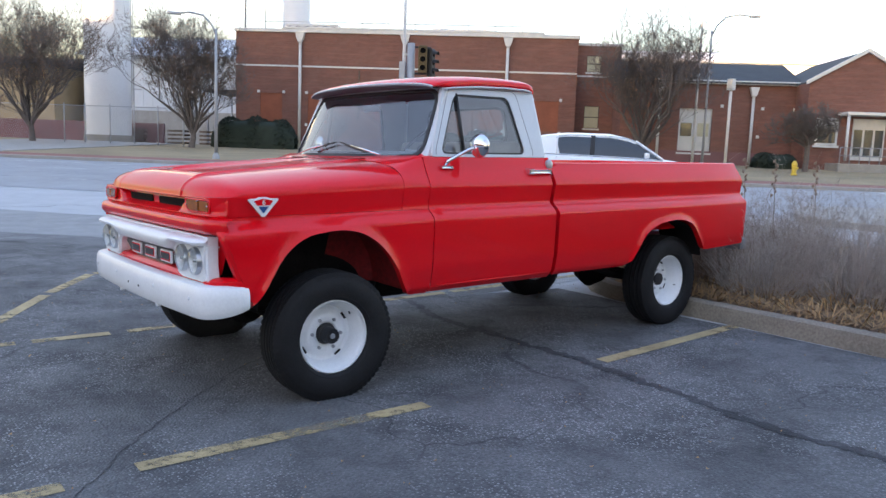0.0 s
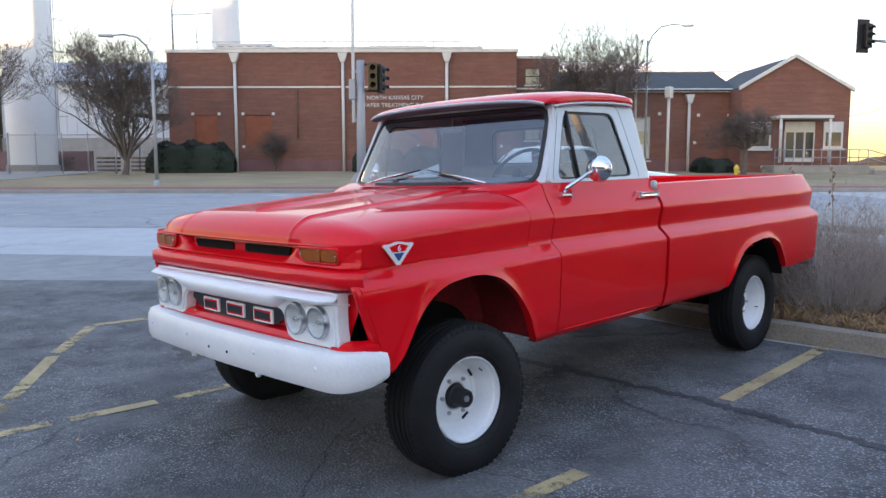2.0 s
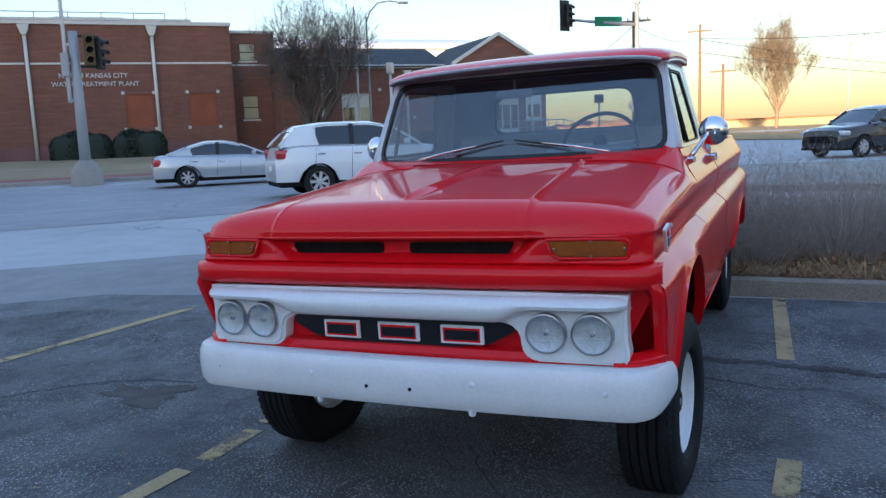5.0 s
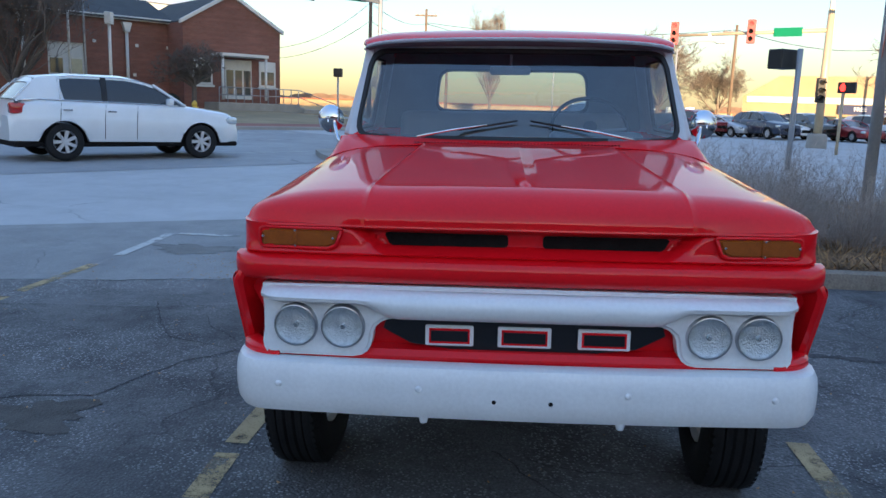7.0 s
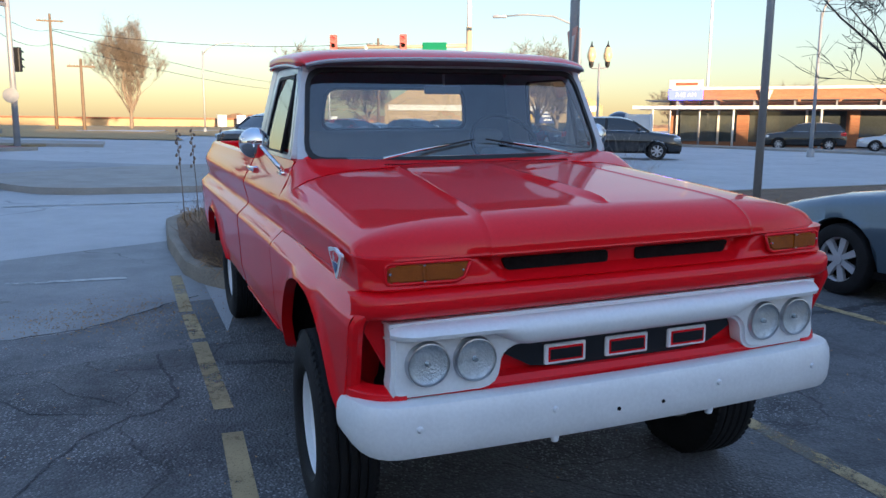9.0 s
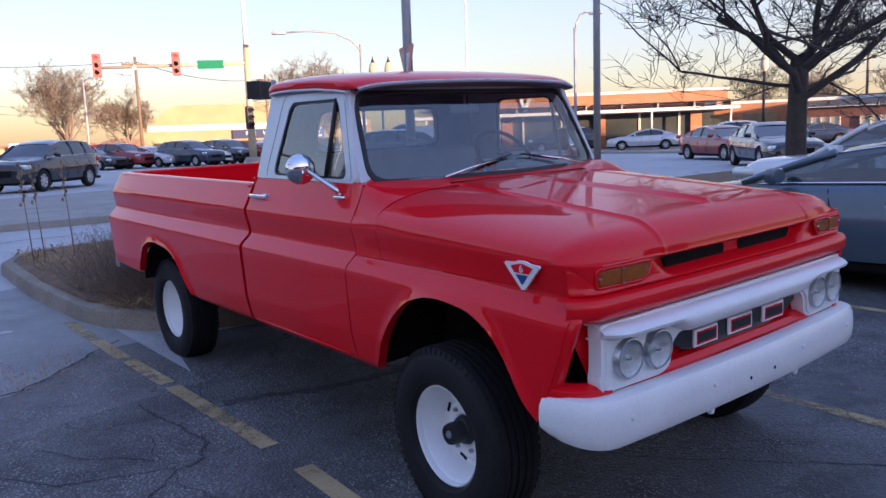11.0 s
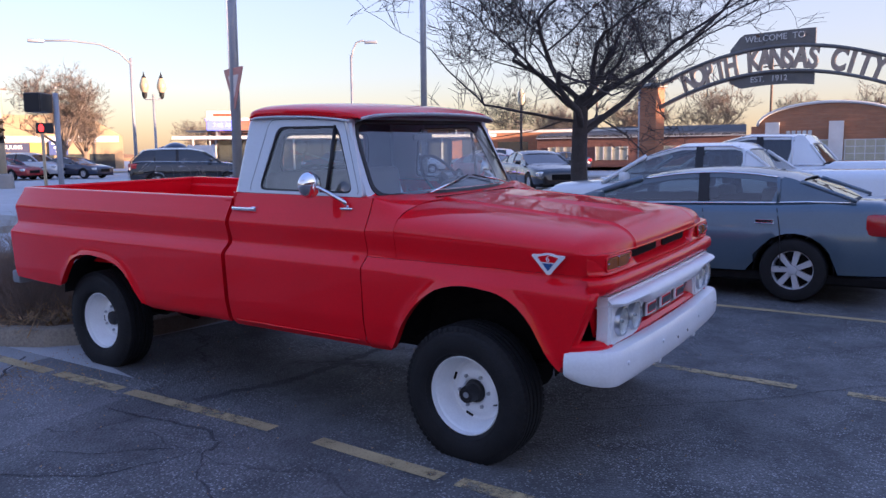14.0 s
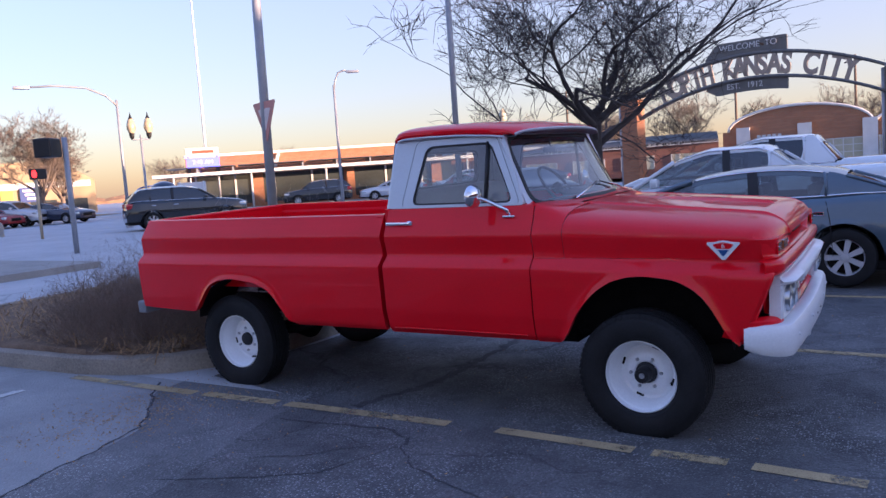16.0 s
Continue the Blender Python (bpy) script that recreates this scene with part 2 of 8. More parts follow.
def brickwork(name, brick_a, brick_b, mortar):
    """Courses too fine to build at this distance: bricks, mortar and weathering."""
    m, t, b, tex, ramp, mix, relief = nodes_of(name, 0.88)
    co = [n for n in t.nodes if n.bl_idname == "ShaderNodeTexCoord"][0]
    swap = t.nodes.new("ShaderNodeSeparateXYZ")
    t.links.new(co.outputs["Object"], swap.inputs[0])
    add = t.nodes.new("ShaderNodeMath")
    t.links.new(swap.outputs[0], add.inputs[0])
    t.links.new(swap.outputs[1], add.inputs[1])
    put = t.nodes.new("ShaderNodeCombineXYZ")
    t.links.new(add.outputs[0], put.inputs[0])
    t.links.new(swap.outputs[2], put.inputs[1])
    bt = t.nodes.new("ShaderNodeTexBrick")
    bt.inputs["Scale"].default_value = 1.0
    bt.inputs["Brick Width"].default_value, bt.inputs["Row Height"].default_value, bt.inputs["Mortar Size"].default_value = 0.215, 0.075, 0.010
    bt.inputs["Color1"].default_value, bt.inputs["Color2"].default_value, bt.inputs["Mortar"].default_value = (*brick_a, 1), (*brick_b, 1), (*mortar, 1)
    t.links.new(put.outputs[0], bt.inputs["Vector"])
    st = tex("Noise", 0.5, Detail=6.0, Roughness=0.7)
    n2 = t.nodes.new("ShaderNodeTexNoise")
    n2.inputs["Scale"].default_value, n2.inputs["Detail"].default_value = 1.0, 4.0
    sc = t.nodes.new("ShaderNodeMapping")
    sc.inputs["Scale"].default_value = (0.5, 6.0, 1.0)
    t.links.new(put.outputs[0], sc.inputs[0])
    t.links.new(sc.outputs[0], n2.inputs["Vector"])
    col = mix(ramp(st.outputs["Fac"], 0.4, 0.75, 0, 0.4), bt.outputs["Color"], tuple(c * 0.55 for c in brick_a))
    col = mix(ramp(n2.outputs["Fac"], 0.48, 0.7, 0, 0.35), col, tuple(min(1, c * 1.5) for c in brick_b))
    t.links.new(col, b.inputs["Base Color"])
    relief(bt.outputs["Fac"], 0.3)
    return m


LOT = asphalt("lot_asphalt", (0.092, 0.092, 0.094), (0.180, 0.179, 0.180), 0.3, 0.55)
ROAD = asphalt("drive_asphalt", (0.42, 0.425, 0.435), (0.50, 0.505, 0.515), 0.14, 0.15, 0.12)
STREETM = asphalt("street_asphalt", (0.29, 0.295, 0.305), (0.36, 0.365, 0.375), 0.14, 0.15, 0.12)
STRIP = asphalt("strip_asphalt", (0.125, 0.126, 0.128), (0.20, 0.20, 0.202), 0.4, 0.6, 0.45)
APRON = asphalt("apron_asphalt", (0.26, 0.262, 0.262), (0.33, 0.33, 0.325), 0.3, 0.2, 0.22)
LINE_Y = worn_paint("worn_yellow_line", (0.50, 0.385, 0.20))
LINE_W = worn_paint("worn_white_line", (0.6, 0.6, 0.58))
BRICK = brickwork("brick_wall", (0.175, 0.070, 0.050), (0.22, 0.092, 0.066), (0.19, 0.12, 0.095))
BRICK_O = brickwork("orange_brick", (0.34, 0.13, 0.06), (0.40, 0.17, 0.08), (0.3, 0.2, 0.13))
PINK = M("pinkish_base_course", (0.20, 0.10, 0.10), 0.9, 0, 0.2, 1.0, 20, 0.2)
PALE_METAL = M("pale_cladding", (0.52, 0.55, 0.58), 0.55, 0.0, 0.12, 0.5, 20)
TAN = M("tan_cladding", (0.34, 0.25, 0.14), 0.7, 0, 0.15, 0.5, 15)
TANKWHITE = M("tank_white", (0.72, 0.73, 0.74), 0.5, 0, 0.08, 0.4, 12)
REDWALK = M("red_paving", (0.24, 0.10, 0.08), 0.9, 0, 0.25, 1.2, 20, 0.3)
# dry tan with the low sun's orange put into the colour
FIELD = M("dry_field", (0.36, 0.24, 0.10), 0.95, 0, 0.3, 0.05, 2, 0.3)
DARKBOX = M("signal_black", (0.010, 0.010, 0.011), 0.5, 0, 0.2)
POLEPAINT = M("pole_grey", (0.33, 0.34, 0.36), 0.5, 0.3, 0.1, 3, 30)
POLETAN = M("pole_tan", (0.46, 0.38, 0.25), 0.55, 0.2, 0.12, 3, 30)
WOODPOLE = M("weathered_pole", (0.14, 0.10, 0.07), 0.9, 0, 0.25, 3, 30, 0.3)
OCHRE = M("signal_ochre", (0.10, 0.065, 0.02), 0.6, 0, 0.15, 6, 40)
SIGNRED = M("faded_sign_red", (0.42, 0.10, 0.09), 0.5, 0, 0.15, 6, 40)
PLATEGREY = M("weathered_plate", (0.22, 0.23, 0.25), 0.6, 0, 0.15)
SIGNBLUE = M("sign_blue", (0.03, 0.06, 0.22), 0.5, 0, 0.1, 3, 20)
SIGNWHITE = M("sign_white", (0.7, 0.7, 0.7), 0.5, 0, 0.05)
WINDOWM = M("window_dark_pane", (0.05, 0.06, 0.06), 0.08, 0, 0.2, 1, 8, coat=1.0)
WINDOWY = M("window_blind", (0.46, 0.43, 0.30), 0.4, 0, 0.15, 2, 20, coat=0.6)
CANOPY = M("canopy_panel", (0.10, 0.11, 0.13), 0.3, 0.2, 0.2, 2, 20)
LIT_RED = glow("signal_red_lit", (1.0, 0.02, 0.01), 1.0)
LIT_BLUE = glow("sign_blue_lit", (0.08, 0.08, 0.9), 1.2)
CAR_SILVER = M("car_silver", (0.50, 0.52, 0.55), 0.3, 0.5, 0.05, 3, 60, coat=1.0)
CAR_WHITE = M("car_white", (0.74, 0.76, 0.78), 0.3, 0, 0.05, 3, 60, coat=1.0)
CAR_BLUE = M("car_slate_blue", (0.085, 0.125, 0.165), 0.35, 0.3, 0.08, 3, 60, coat=0.9)
CAR_BLACK = M("car_black", (0.012, 0.013, 0.015), 0.25, 0.2, 0.1, 3, 60, coat=1.0)
CAR_RED = M("car_dark_red", (0.22, 0.012, 0.015), 0.3, 0.3, 0.08, 3, 60, coat=1.0)
CAR_NAVY = M("car_navy", (0.018, 0.028, 0.06), 0.3, 0.3, 0.08, 3, 60, coat=1.0)
ALLOY = M("alloy_rim", (0.55, 0.55, 0.57), 0.35, 0.3, 0.08, 8, 60)
TAILRED = M("tail_lamp_red", (0.4, 0.01, 0.01), 0.2, 0, 0.1, coat=1.0)

# ---- mesh helpers ----
def part(name, bm, mat, parent=None, label="", smooth=35, m=None):
    """Links a bmesh as one mesh object, with edges over the given angle kept sharp."""
    if smooth:
        lim = radians(smooth)
        for fa in bm.faces:
            fa.smooth = True
        for e in bm.edges:
            if len(e.link_faces) == 2 and e.calc_face_angle(0) > lim:
                e.smooth = False
    me = bpy.data.meshes.new(name)
    bm.to_mesh(me)
    bm.free()
    for x in (mat if isinstance(mat, (list, tuple)) else [mat]):
        me.materials.append(x)
    ob = new(name, me)
    if parent is not None:
        ob.parent = parent
    if m is not None:
        ob.matrix_basis = m
    if label:
        tagged(ob, label)
    return ob


def thing(name, m, label, category, group="", kind=""):
    ob = new(name)
    ob.empty_display_size = 0.2
    ob.matrix_basis = m
    return tagged(ob, label, category, group, kind)


def box(x0, x1, y0, y1, z0, z1, bevel=0.0, bm=None, seg=1):
    b = bm or bmesh.new()
    r = bmesh.ops.create_cube(b, size=1.0)
    for v in r["verts"]:
        v.co = Vector(((x0 + x1) / 2 + v.co.x * (x1 - x0), (y0 + y1) / 2 + v.co.y * (y1 - y0), (z0 + z1) / 2 + v.co.z * (z1 - z0)))
    if bevel:
        es = list({e for v in r["verts"] for e in v.link_edges})
        bmesh.ops.bevel(b, geom=es, offset=bevel, segments=seg, affect="EDGES", profile=0.5)
    return b


def tube(pts, radii, sides=8, bm=None, caps=True):
    """A tube along points, with a radius at each."""
    b = bm or bmesh.new()
    if not isinstance(radii, (list, tuple)):
        radii = [radii] * len(pts)
    rings, pts = [], [Vector(p) for p in pts]
    for i, p in enumerate(pts):
        d = (pts[min(i + 1, len(pts) - 1)] - pts[max(i - 1, 0)]).normalized()
        a = d.orthogonal().normalized() if i == 0 else (a - d * a.dot(d)).normalized()
        c = d.cross(a)
        rings.append([b.verts.new(p + (a * math.cos(k * math.tau / sides) + c * math.sin(k * math.tau / sides)) * radii[i]) for k in range(sides)])
    for r0, r1 in zip(rings, rings[1:]):
        for k in range(sides):
            b.faces.new((r0[k], r0[(k + 1) % sides], r1[(k + 1) % sides], r1[k]))
    if caps:
        b.faces.new(rings[0][::-1])
        b.faces.new(rings[-1])
    return b


def grid(rows, bm=None, close=False):
    """Faces between rows of points (one length)."""
    b = bm or bmesh.new()
    vs = [[b.verts.new(p) for p in r] for r in rows]
    n = len(vs[0])
    for r0, r1 in zip(vs, vs[1:]):
        for k in range(n if close else n - 1):
            q = (r0[k], r0[(k + 1) % n], r1[(k + 1) % n], r1[k])
            if len({tuple(round(c, 5) for c in v.co) for v in q}) > 2:
                b.faces.new(q)
    return b


def tidy(b, d=1e-4):
    bmesh.ops.remove_doubles(b, verts=b.verts, dist=d)
    bmesh.ops.dissolve_degenerate(b, edges=b.edges, dist=d)
    return b


def lathe(profile, sides=32, axis="y", bm=None):
    """Turns (radius, along) points round an axis."""
    b = bm or bmesh.new()
    rows = []
    for k in range(sides):
        a = k * math.tau / sides
        c, s = math.cos(a), math.sin(a)
        rows.append([{"y": (r * c, h, r * s), "x": (h, r * c, r * s), "z": (r * c, r * s, h)}[axis] for r, h in profile])
    rows.append(rows[0])
    grid(rows, b)
    bmesh.ops.remove_doubles(b, verts=b.verts, dist=1e-5)
    bmesh.ops.recalc_face_normals(b, faces=b.faces)
    return b


def thick(b, d):
    """Gives a sheet a thickness."""
    bmesh.ops.recalc_face_normals(b, faces=b.faces)
    bmesh.ops.solidify(b, geom=b.faces, thickness=d)
    return b


def prism(poly, z0, z1, bm=None, plane="xy"):
    """A polygon drawn out from z0 to z1 across its plane."""
    b = bm or bmesh.new()
    put = {"xy": lambda p, h: (p[0], p[1], h), "xz": lambda p, h: (p[0], h, p[1]), "yz": lambda p, h: (h, p[0], p[1])}[plane]
    lo, hi = [b.verts.new(put(p, z0)) for p in poly], [b.verts.new(put(p, z1)) for p in poly]
    n = len(poly)
    fs = [b.faces.new(lo[::-1]), b.faces.new(hi)] + [b.faces.new((lo[k], lo[(k + 1) % n], hi[(k + 1) % n], hi[k])) for k in range(n)]
    bmesh.ops.recalc_face_normals(b, faces=fs)
    return b


def words(name, text, size, mat, m, parent=None, depth=0.02, label="", heavy=0.0):
    """Raised lettering in the built-in face, turned into a mesh."""
    c = bpy.data.curves.new(name, "FONT")
    c.body, c.size, c.extrude, c.align_x, c.align_y = text, size, depth, "CENTER", "CENTER"
    c.offset = heavy
    tmp = new(name, c)
    bpy.context.view_layer.update()
    me = bpy.data.meshes.new_from_object(tmp.evaluated_get(bpy.context.evaluated_depsgraph_get()))
    bpy.data.objects.remove(tmp)
    me.materials.clear()
    me.materials.append(mat)
    ob = new(name, me)
    ob.parent = parent
    ob.matrix_basis = m
    return tagged(ob, label) if label else ob


def lerp(x, table):
    """Piecewise straight interpolation in a table of pairs."""
    if x <= table[0][0]:
        return table[0][1]
    for (a, p), (b, q) in zip(table, table[1:]):
        if x <= b:
            return p + (q - p) * (x - a) / (b - a)
    return table[-1][1]


def smooth_lerp(x, table):
    """The same, rounded at the knots."""
    w = 0.04
    return (lerp(x - w, table) + 2 * lerp(x, table) + lerp(x + w, table)) / 4


def rounded(corners, r, n=5):
    """A loop through corners, each rounded off."""
    out, m = [], len(corners)
    for k in range(m):
        p, a, c = Vector(corners[k]), Vector(corners[k - 1]), Vector(corners[(k + 1) % m])
        u, v = (a - p).normalized() * r, (c - p).normalized() * r
        for j in range(n):
            t = j / (n - 1)
            out.append(tuple((p + u) * (1 - t) ** 2 + p * 2 * t * (1 - t) + (p + v) * t * t))
    return out

# ---- ground: one sheet; the car park leans, the streets are level, the far lawn rises ----
STREET = -44.4                                   # heading of the main street, degrees
SX, SY = math.cos(radians(STREET)), math.sin(radians(STREET))


def street(s, n, z=0.0):
    """World place from metres along the main street and across it."""
    return Vector((s * SX - n * SY, s * SY + n * SX, z))


def along(s, n, z=0.0, turn=0.0):
    return Matrix.Translation(street(s, n, z)) @ pose(0, 0, 0, 0, 0, STREET + turn)


def ground_z(x, y):
    near = 0.068 + 0.010 * x - 0.002 * y
    d = math.hypot(x - 1, y)
    n = -x * SY + y * SX
    far = 0.28 + 0.62 * min(1, max(0, (n - 27) / 24)) - 0.1 * min(1, max(0, (-n - 5) / 30))
    w = min(1, max(0, (d - 7) / 16))
    w = w * w * (3 - 2 * w)
    return near * (1 - w) + far * w


def axis_steps(hi):
    out, v = [0.0], 0.0
    while v < hi:
        v += 0.5 if v < 14 else (1.5 if v < 80 else 60)
        out.append(min(v, hi))
    return [-v for v in out[:0:-1]] + out


gs = axis_steps(900)
ground = tagged(part("ground", grid([[(x, y, ground_z(x, y)) for y in gs] for x in gs]), ROAD, smooth=60), "worn pale grey asphalt of drives and side streets", "ground", kind="structure")


def sheet(name, rows, mat, label, category, lift=0.004, edge=0.0):
    """A sheet laid on the ground over rows of plan points, with a skirt where it stands proud."""
    pts = [[(p[0], p[1], ground_z(p[0], p[1]) + lift) for p in r] for r in rows]
    b = grid(pts)
    if edge:
        rim = pts[0] + [r[-1] for r in pts[1:]] + pts[-1][-2::-1] + [r[0] for r in pts[-2::-1]]
        grid([rim, [(x, y, z - edge) for x, y, z in rim]], b)
    bmesh.ops.recalc_face_normals(b, faces=b.faces)
    if b.faces[0].normal.z < 0:
        bmesh.ops.reverse_faces(b, faces=b.faces)
    return tagged(part(name, b, mat, smooth=50), label, category, kind="structure")


def street_rect(s0, s1, n0, n1, step=1.5):
    return [[street(s, n)[:2] for n, in [(q,) for q in [n0 + (n1 - n0) * j / max(1, int((n1 - n0) / step)) for j in range(max(1, int((n1 - n0) / step)) + 1)]]] for s in [s0 + (s1 - s0) * i / max(1, int((s1 - s0) / step)) for i in range(max(1, int((s1 - s0) / step)) + 1)]]


def wob(y):
    return 0.10 * math.sin(y * 1.7) + 0.06 * math.sin(y * 4.1 + 1)


# the dark car park, a paler strip along its end and a grey apron before the street
def strip_rows(inner, outer, y0, y1, step, nx):
    out = []
    for j in range(int((y1 - y0) / step) + 1):
        y = y0 + j * step
        a, c = inner(y), outer(y)
        out.append([(a + (c - a) * i / nx, y) for i in range(nx + 1)])
    return out


DARK_END = [(-30, 3.60), (0.85, 3.60), (0.95, 2.44), (1.5, 2.32), (2.1, 2.22), (2.8, 2.10), (3.3, 2.04), (4.5, 1.9), (20, -11.0)]
STRIP_END = [(0.9, 3.72), (1.3, 3.66), (1.6, 3.38), (1.9, 3.08), (2.3, 2.95), (3.3, 2.74), (3.8, 2.66), (5.0, 2.45), (20, -10.2)]
APRON_END = [(0.9, 7.2), (1.5, 6.86), (2.3, 6.48), (3.5, 5.9), (4.5, 5.42), (6.0, 4.7), (20, -6.5)]
dark_end = lambda y: max(-11.5, lerp(y, DARK_END)) + 0.35 * wob(y)
strip_end = lambda y: lerp(y, STRIP_END) + 0.25 * wob(y * 1.3)
apron_end = lambda y: lerp(y, APRON_END) + 0.15 * wob(y * 0.8)
sheet("car_park", strip_rows(lambda y: -12.0, dark_end, -30, 20, 0.25, 32), LOT, "dark cracked asphalt car park with pale aggregate", "car park", 0.004)
sheet("car_park", strip_rows(lambda y: dark_end(y) - 0.02, strip_end, 0.95, 20, 0.1, 6), STRIP, "greyer worn asphalt strip at the car park's end", "car park", 0.005)
sheet("driveway", strip_rows(lambda y: strip_end(y) - 0.02, apron_end, 0.95, 20, 0.15, 12), APRON, "grey worn apron between car park and street", "driveway", 0.0045)


def stripe(name, pts, w, mat, label, lift=0.009, gaps=()):
    """A painted line along points, in separate worn lengths."""
    b = bmesh.new()
    for (x0, y0), (x1, y1) in zip(pts, pts[1:]):
        d = Vector((x1 - x0, y1 - y0))
        n = max(1, int(d.length / 0.25))
        side = Vector((-d.y, d.x)).normalized() * w / 2
        rows = []
        for k in range(n + 1):
            p = Vector((x0, y0)) + d * k / n
            j = 0.006 * math.sin(k * 2.3)
            rows.append([(p.x + side.x * sg * (1 + j), p.y + side.y * sg * (1 - j), ground_z(p.x, p.y) + lift) for sg in (1, -1)])
        grid(rows, b)
    bmesh.ops.recalc_face_normals(b, faces=b.faces)
    if b.faces[0].normal.z < 0:
        bmesh.ops.reverse_faces(b, faces=b.faces)
    return tagged(part(name, b, mat, smooth=0), label, "road marking", "bay lines", kind="structure")


BAY = "worn yellow painted bay line on dark asphalt"
for seg in (((3.60, -1.21), (1.84, -1.28)), ((0.33, -1.31), (-1.2, -1.25)), ((-1.5, -1.27), (-2.6, -1.24)),
            ((4.84, 1.17), (3.35, 1.18)), ((3.26, 1.17), (2.55, 1.16)), ((2.46, 1.16), (1.16, 1.15)), ((0.83, 1.15), (0.0, 1.19)), ((-0.1, 1.19), (-0.48, 1.19)), ((-0.60, 1.2), (-1.1, 1.24)), ((-1.2, 1.25), (-2.3, 1.28)),
            ((3.3, 3.52), (2.3, 3.58)), ((2.15, 3.59), (0.0, 3.84)), ((-0.04, 3.80), (-0.60, 2.98)), ((-0.66, 2.88), (-1.22, 1.93)), ((-1.27, 1.84), (-1.6, 1.28)),
            ((3.55, -3.7), (-1.6, -3.75)), ((3.55, -6.2), (-1.6, -6.25)), ((3.55, -8.7), (-1.6, -8.75))):
    stripe("bay_line", seg, 0.10, LINE_Y, BAY)
for seg in (((3.7, 3.50), (4.9, 3.50)), ((4.93, 3.42), (4.90, 2.75)), ((4.90, 2.6), (4.88, 1.6))):
    stripe("bay_line", seg, 0.10, LINE_W, "faint white painted line on the grey apron", 0.0095)
for n0, s0, s1 in ((21.4, -60, 12), (15.75, -60, 9), (26.2, -60, 14)):
    stripe("lane_line", (street(s0, n0)[:2], street(s1, n0)[:2]), 0.12, LINE_W, "white painted lane line on the street", 0.011)
stripe("lane_line", ((11.4, 3.4), (11.5, -0.6)), 0.12, LINE_W, "white painted lane line on the street", 0.011)

# oil-dark repair seams and a shallow pothole, drawn as thin bitumen
def blotch(name, cx, cy, rx, ry, mat, label, seed):
    rnd = random.Random(seed)
    b = bmesh.new()
    ring = []
    for k in range(56):
        a = k * math.tau / 56
        r = 1 + 0.25 * math.sin(3 * a + seed) + 0.15 * math.sin(7 * a) + 0.17 * rnd.uniform(-1, 1)
        ring.append((cx + rx * r * math.cos(a), cy + ry * r * math.sin(a)))
    c = b.verts.new((cx, cy, ground_z(cx, cy) + 0.007))
    vs = [b.verts.new((x, y, ground_z(x, y) + 0.007)) for x, y in ring]
    for k in range(56):
        b.faces.new((c, vs[k], vs[(k + 1) % 56]))
    return tagged(part(name, b, mat, smooth=60), label, "ground patch", kind="structure")


GRIT = M("pothole_grit", (0.085, 0.08, 0.072), 0.95, 0, 0.4, 8, 70, 0.8)
blotch("pothole", 0.18, 2.19, 0.17, 0.24, GRIT, "shallow gritty pothole in the asphalt", 3)
STAIN = asphalt("oil_stain", (0.20, 0.195, 0.185), (0.24, 0.235, 0.225), 0.5, 0.1, 0.3)
blotch("stain", 4.15, 2.95, 0.22, 0.42, STAIN, "dark stain on the grey apron", 5)

SEAM = asphalt("bitumen_seam", (0.045, 0.045, 0.048), (0.07, 0.07, 0.074), 0.5, 0.2)


def seam(pts, w, label, seed):
    """A filled crack with ragged edges of its own on both sides."""
    rnd = random.Random(seed)
    rows, off = [], 0.0
    for (x0, y0), (x1, y1) in zip(pts, pts[1:]):
        d = Vector((x1 - x0, y1 - y0))
        n = max(2, int(d.length / 0.035))
        side = Vector((-d.y, d.x)).normalized()
        for k in range(n):
            off = 0.8 * off + rnd.uniform(-0.012, 0.012)
            p = Vector((x0, y0)) + d * k / n + side * off
            rows.append([(p.x + side.x * q, p.y + side.y * q, ground_z(p.x, p.y) + 0.0065) for q in (w * rnd.uniform(0.2, 0.75), -w * rnd.uniform(0.2, 0.75))])
    b = grid(rows)
    bmesh.ops.recalc_face_normals(b, faces=b.faces)
    if b.faces[0].normal.z < 0:
        bmesh.ops.reverse_faces(b, faces=b.faces)
    tagged(part("asphalt_crack", b, SEAM, smooth=0), label, "ground patch", "cracks", kind="structure")


seam(((1.95, 1.05), (1.90, 0.85), (1.74, 0.45), (1.72, -0.04), (1.75, -1.04), (1.66, -2.0), (1.58, -2.41), (1.59, -2.72), (1.63, -2.98), (1.72, -4.2), (1.6, -6.0)), 0.085, "broad dark filled crack across the bays", 1)
seam(((2.28, 1.42), (1.75, 1.38), (1.47, 1.37), (1.26, 1.44), (1.20, 1.60)), 0.022, "broad dark filled crack across the bays", 7)
seam(((1.24, 1.58), (1.01, 1.81), (0.83, 1.91), (0.45, 2.05), (0.41, 2.25), (0.39, 2.38), (0.2, 2.75), (-0.3, 3.2), (-1.2, 3.6)), 0.012, "thin crack running through the pothole", 2)
seam(((2.22, 2.48), (1.79, 2.32), (1.42, 2.06), (1.30, 1.75), (1.24, 1.55)), 0.010, "thin crack in the dark asphalt", 4)
seam(((1.95, 2.05), (1.62, 1.85), (1.36, 1.62)), 0.008, "thin crack in the dark asphalt", 8)
seam(((2.74, 3.33), (2.95, 2.3), (3.08, 1.9), (3.34, 1.62), (3.62, 1.36), (3.94, 1.02)), 0.020, "thin crack along the worn strip", 3)
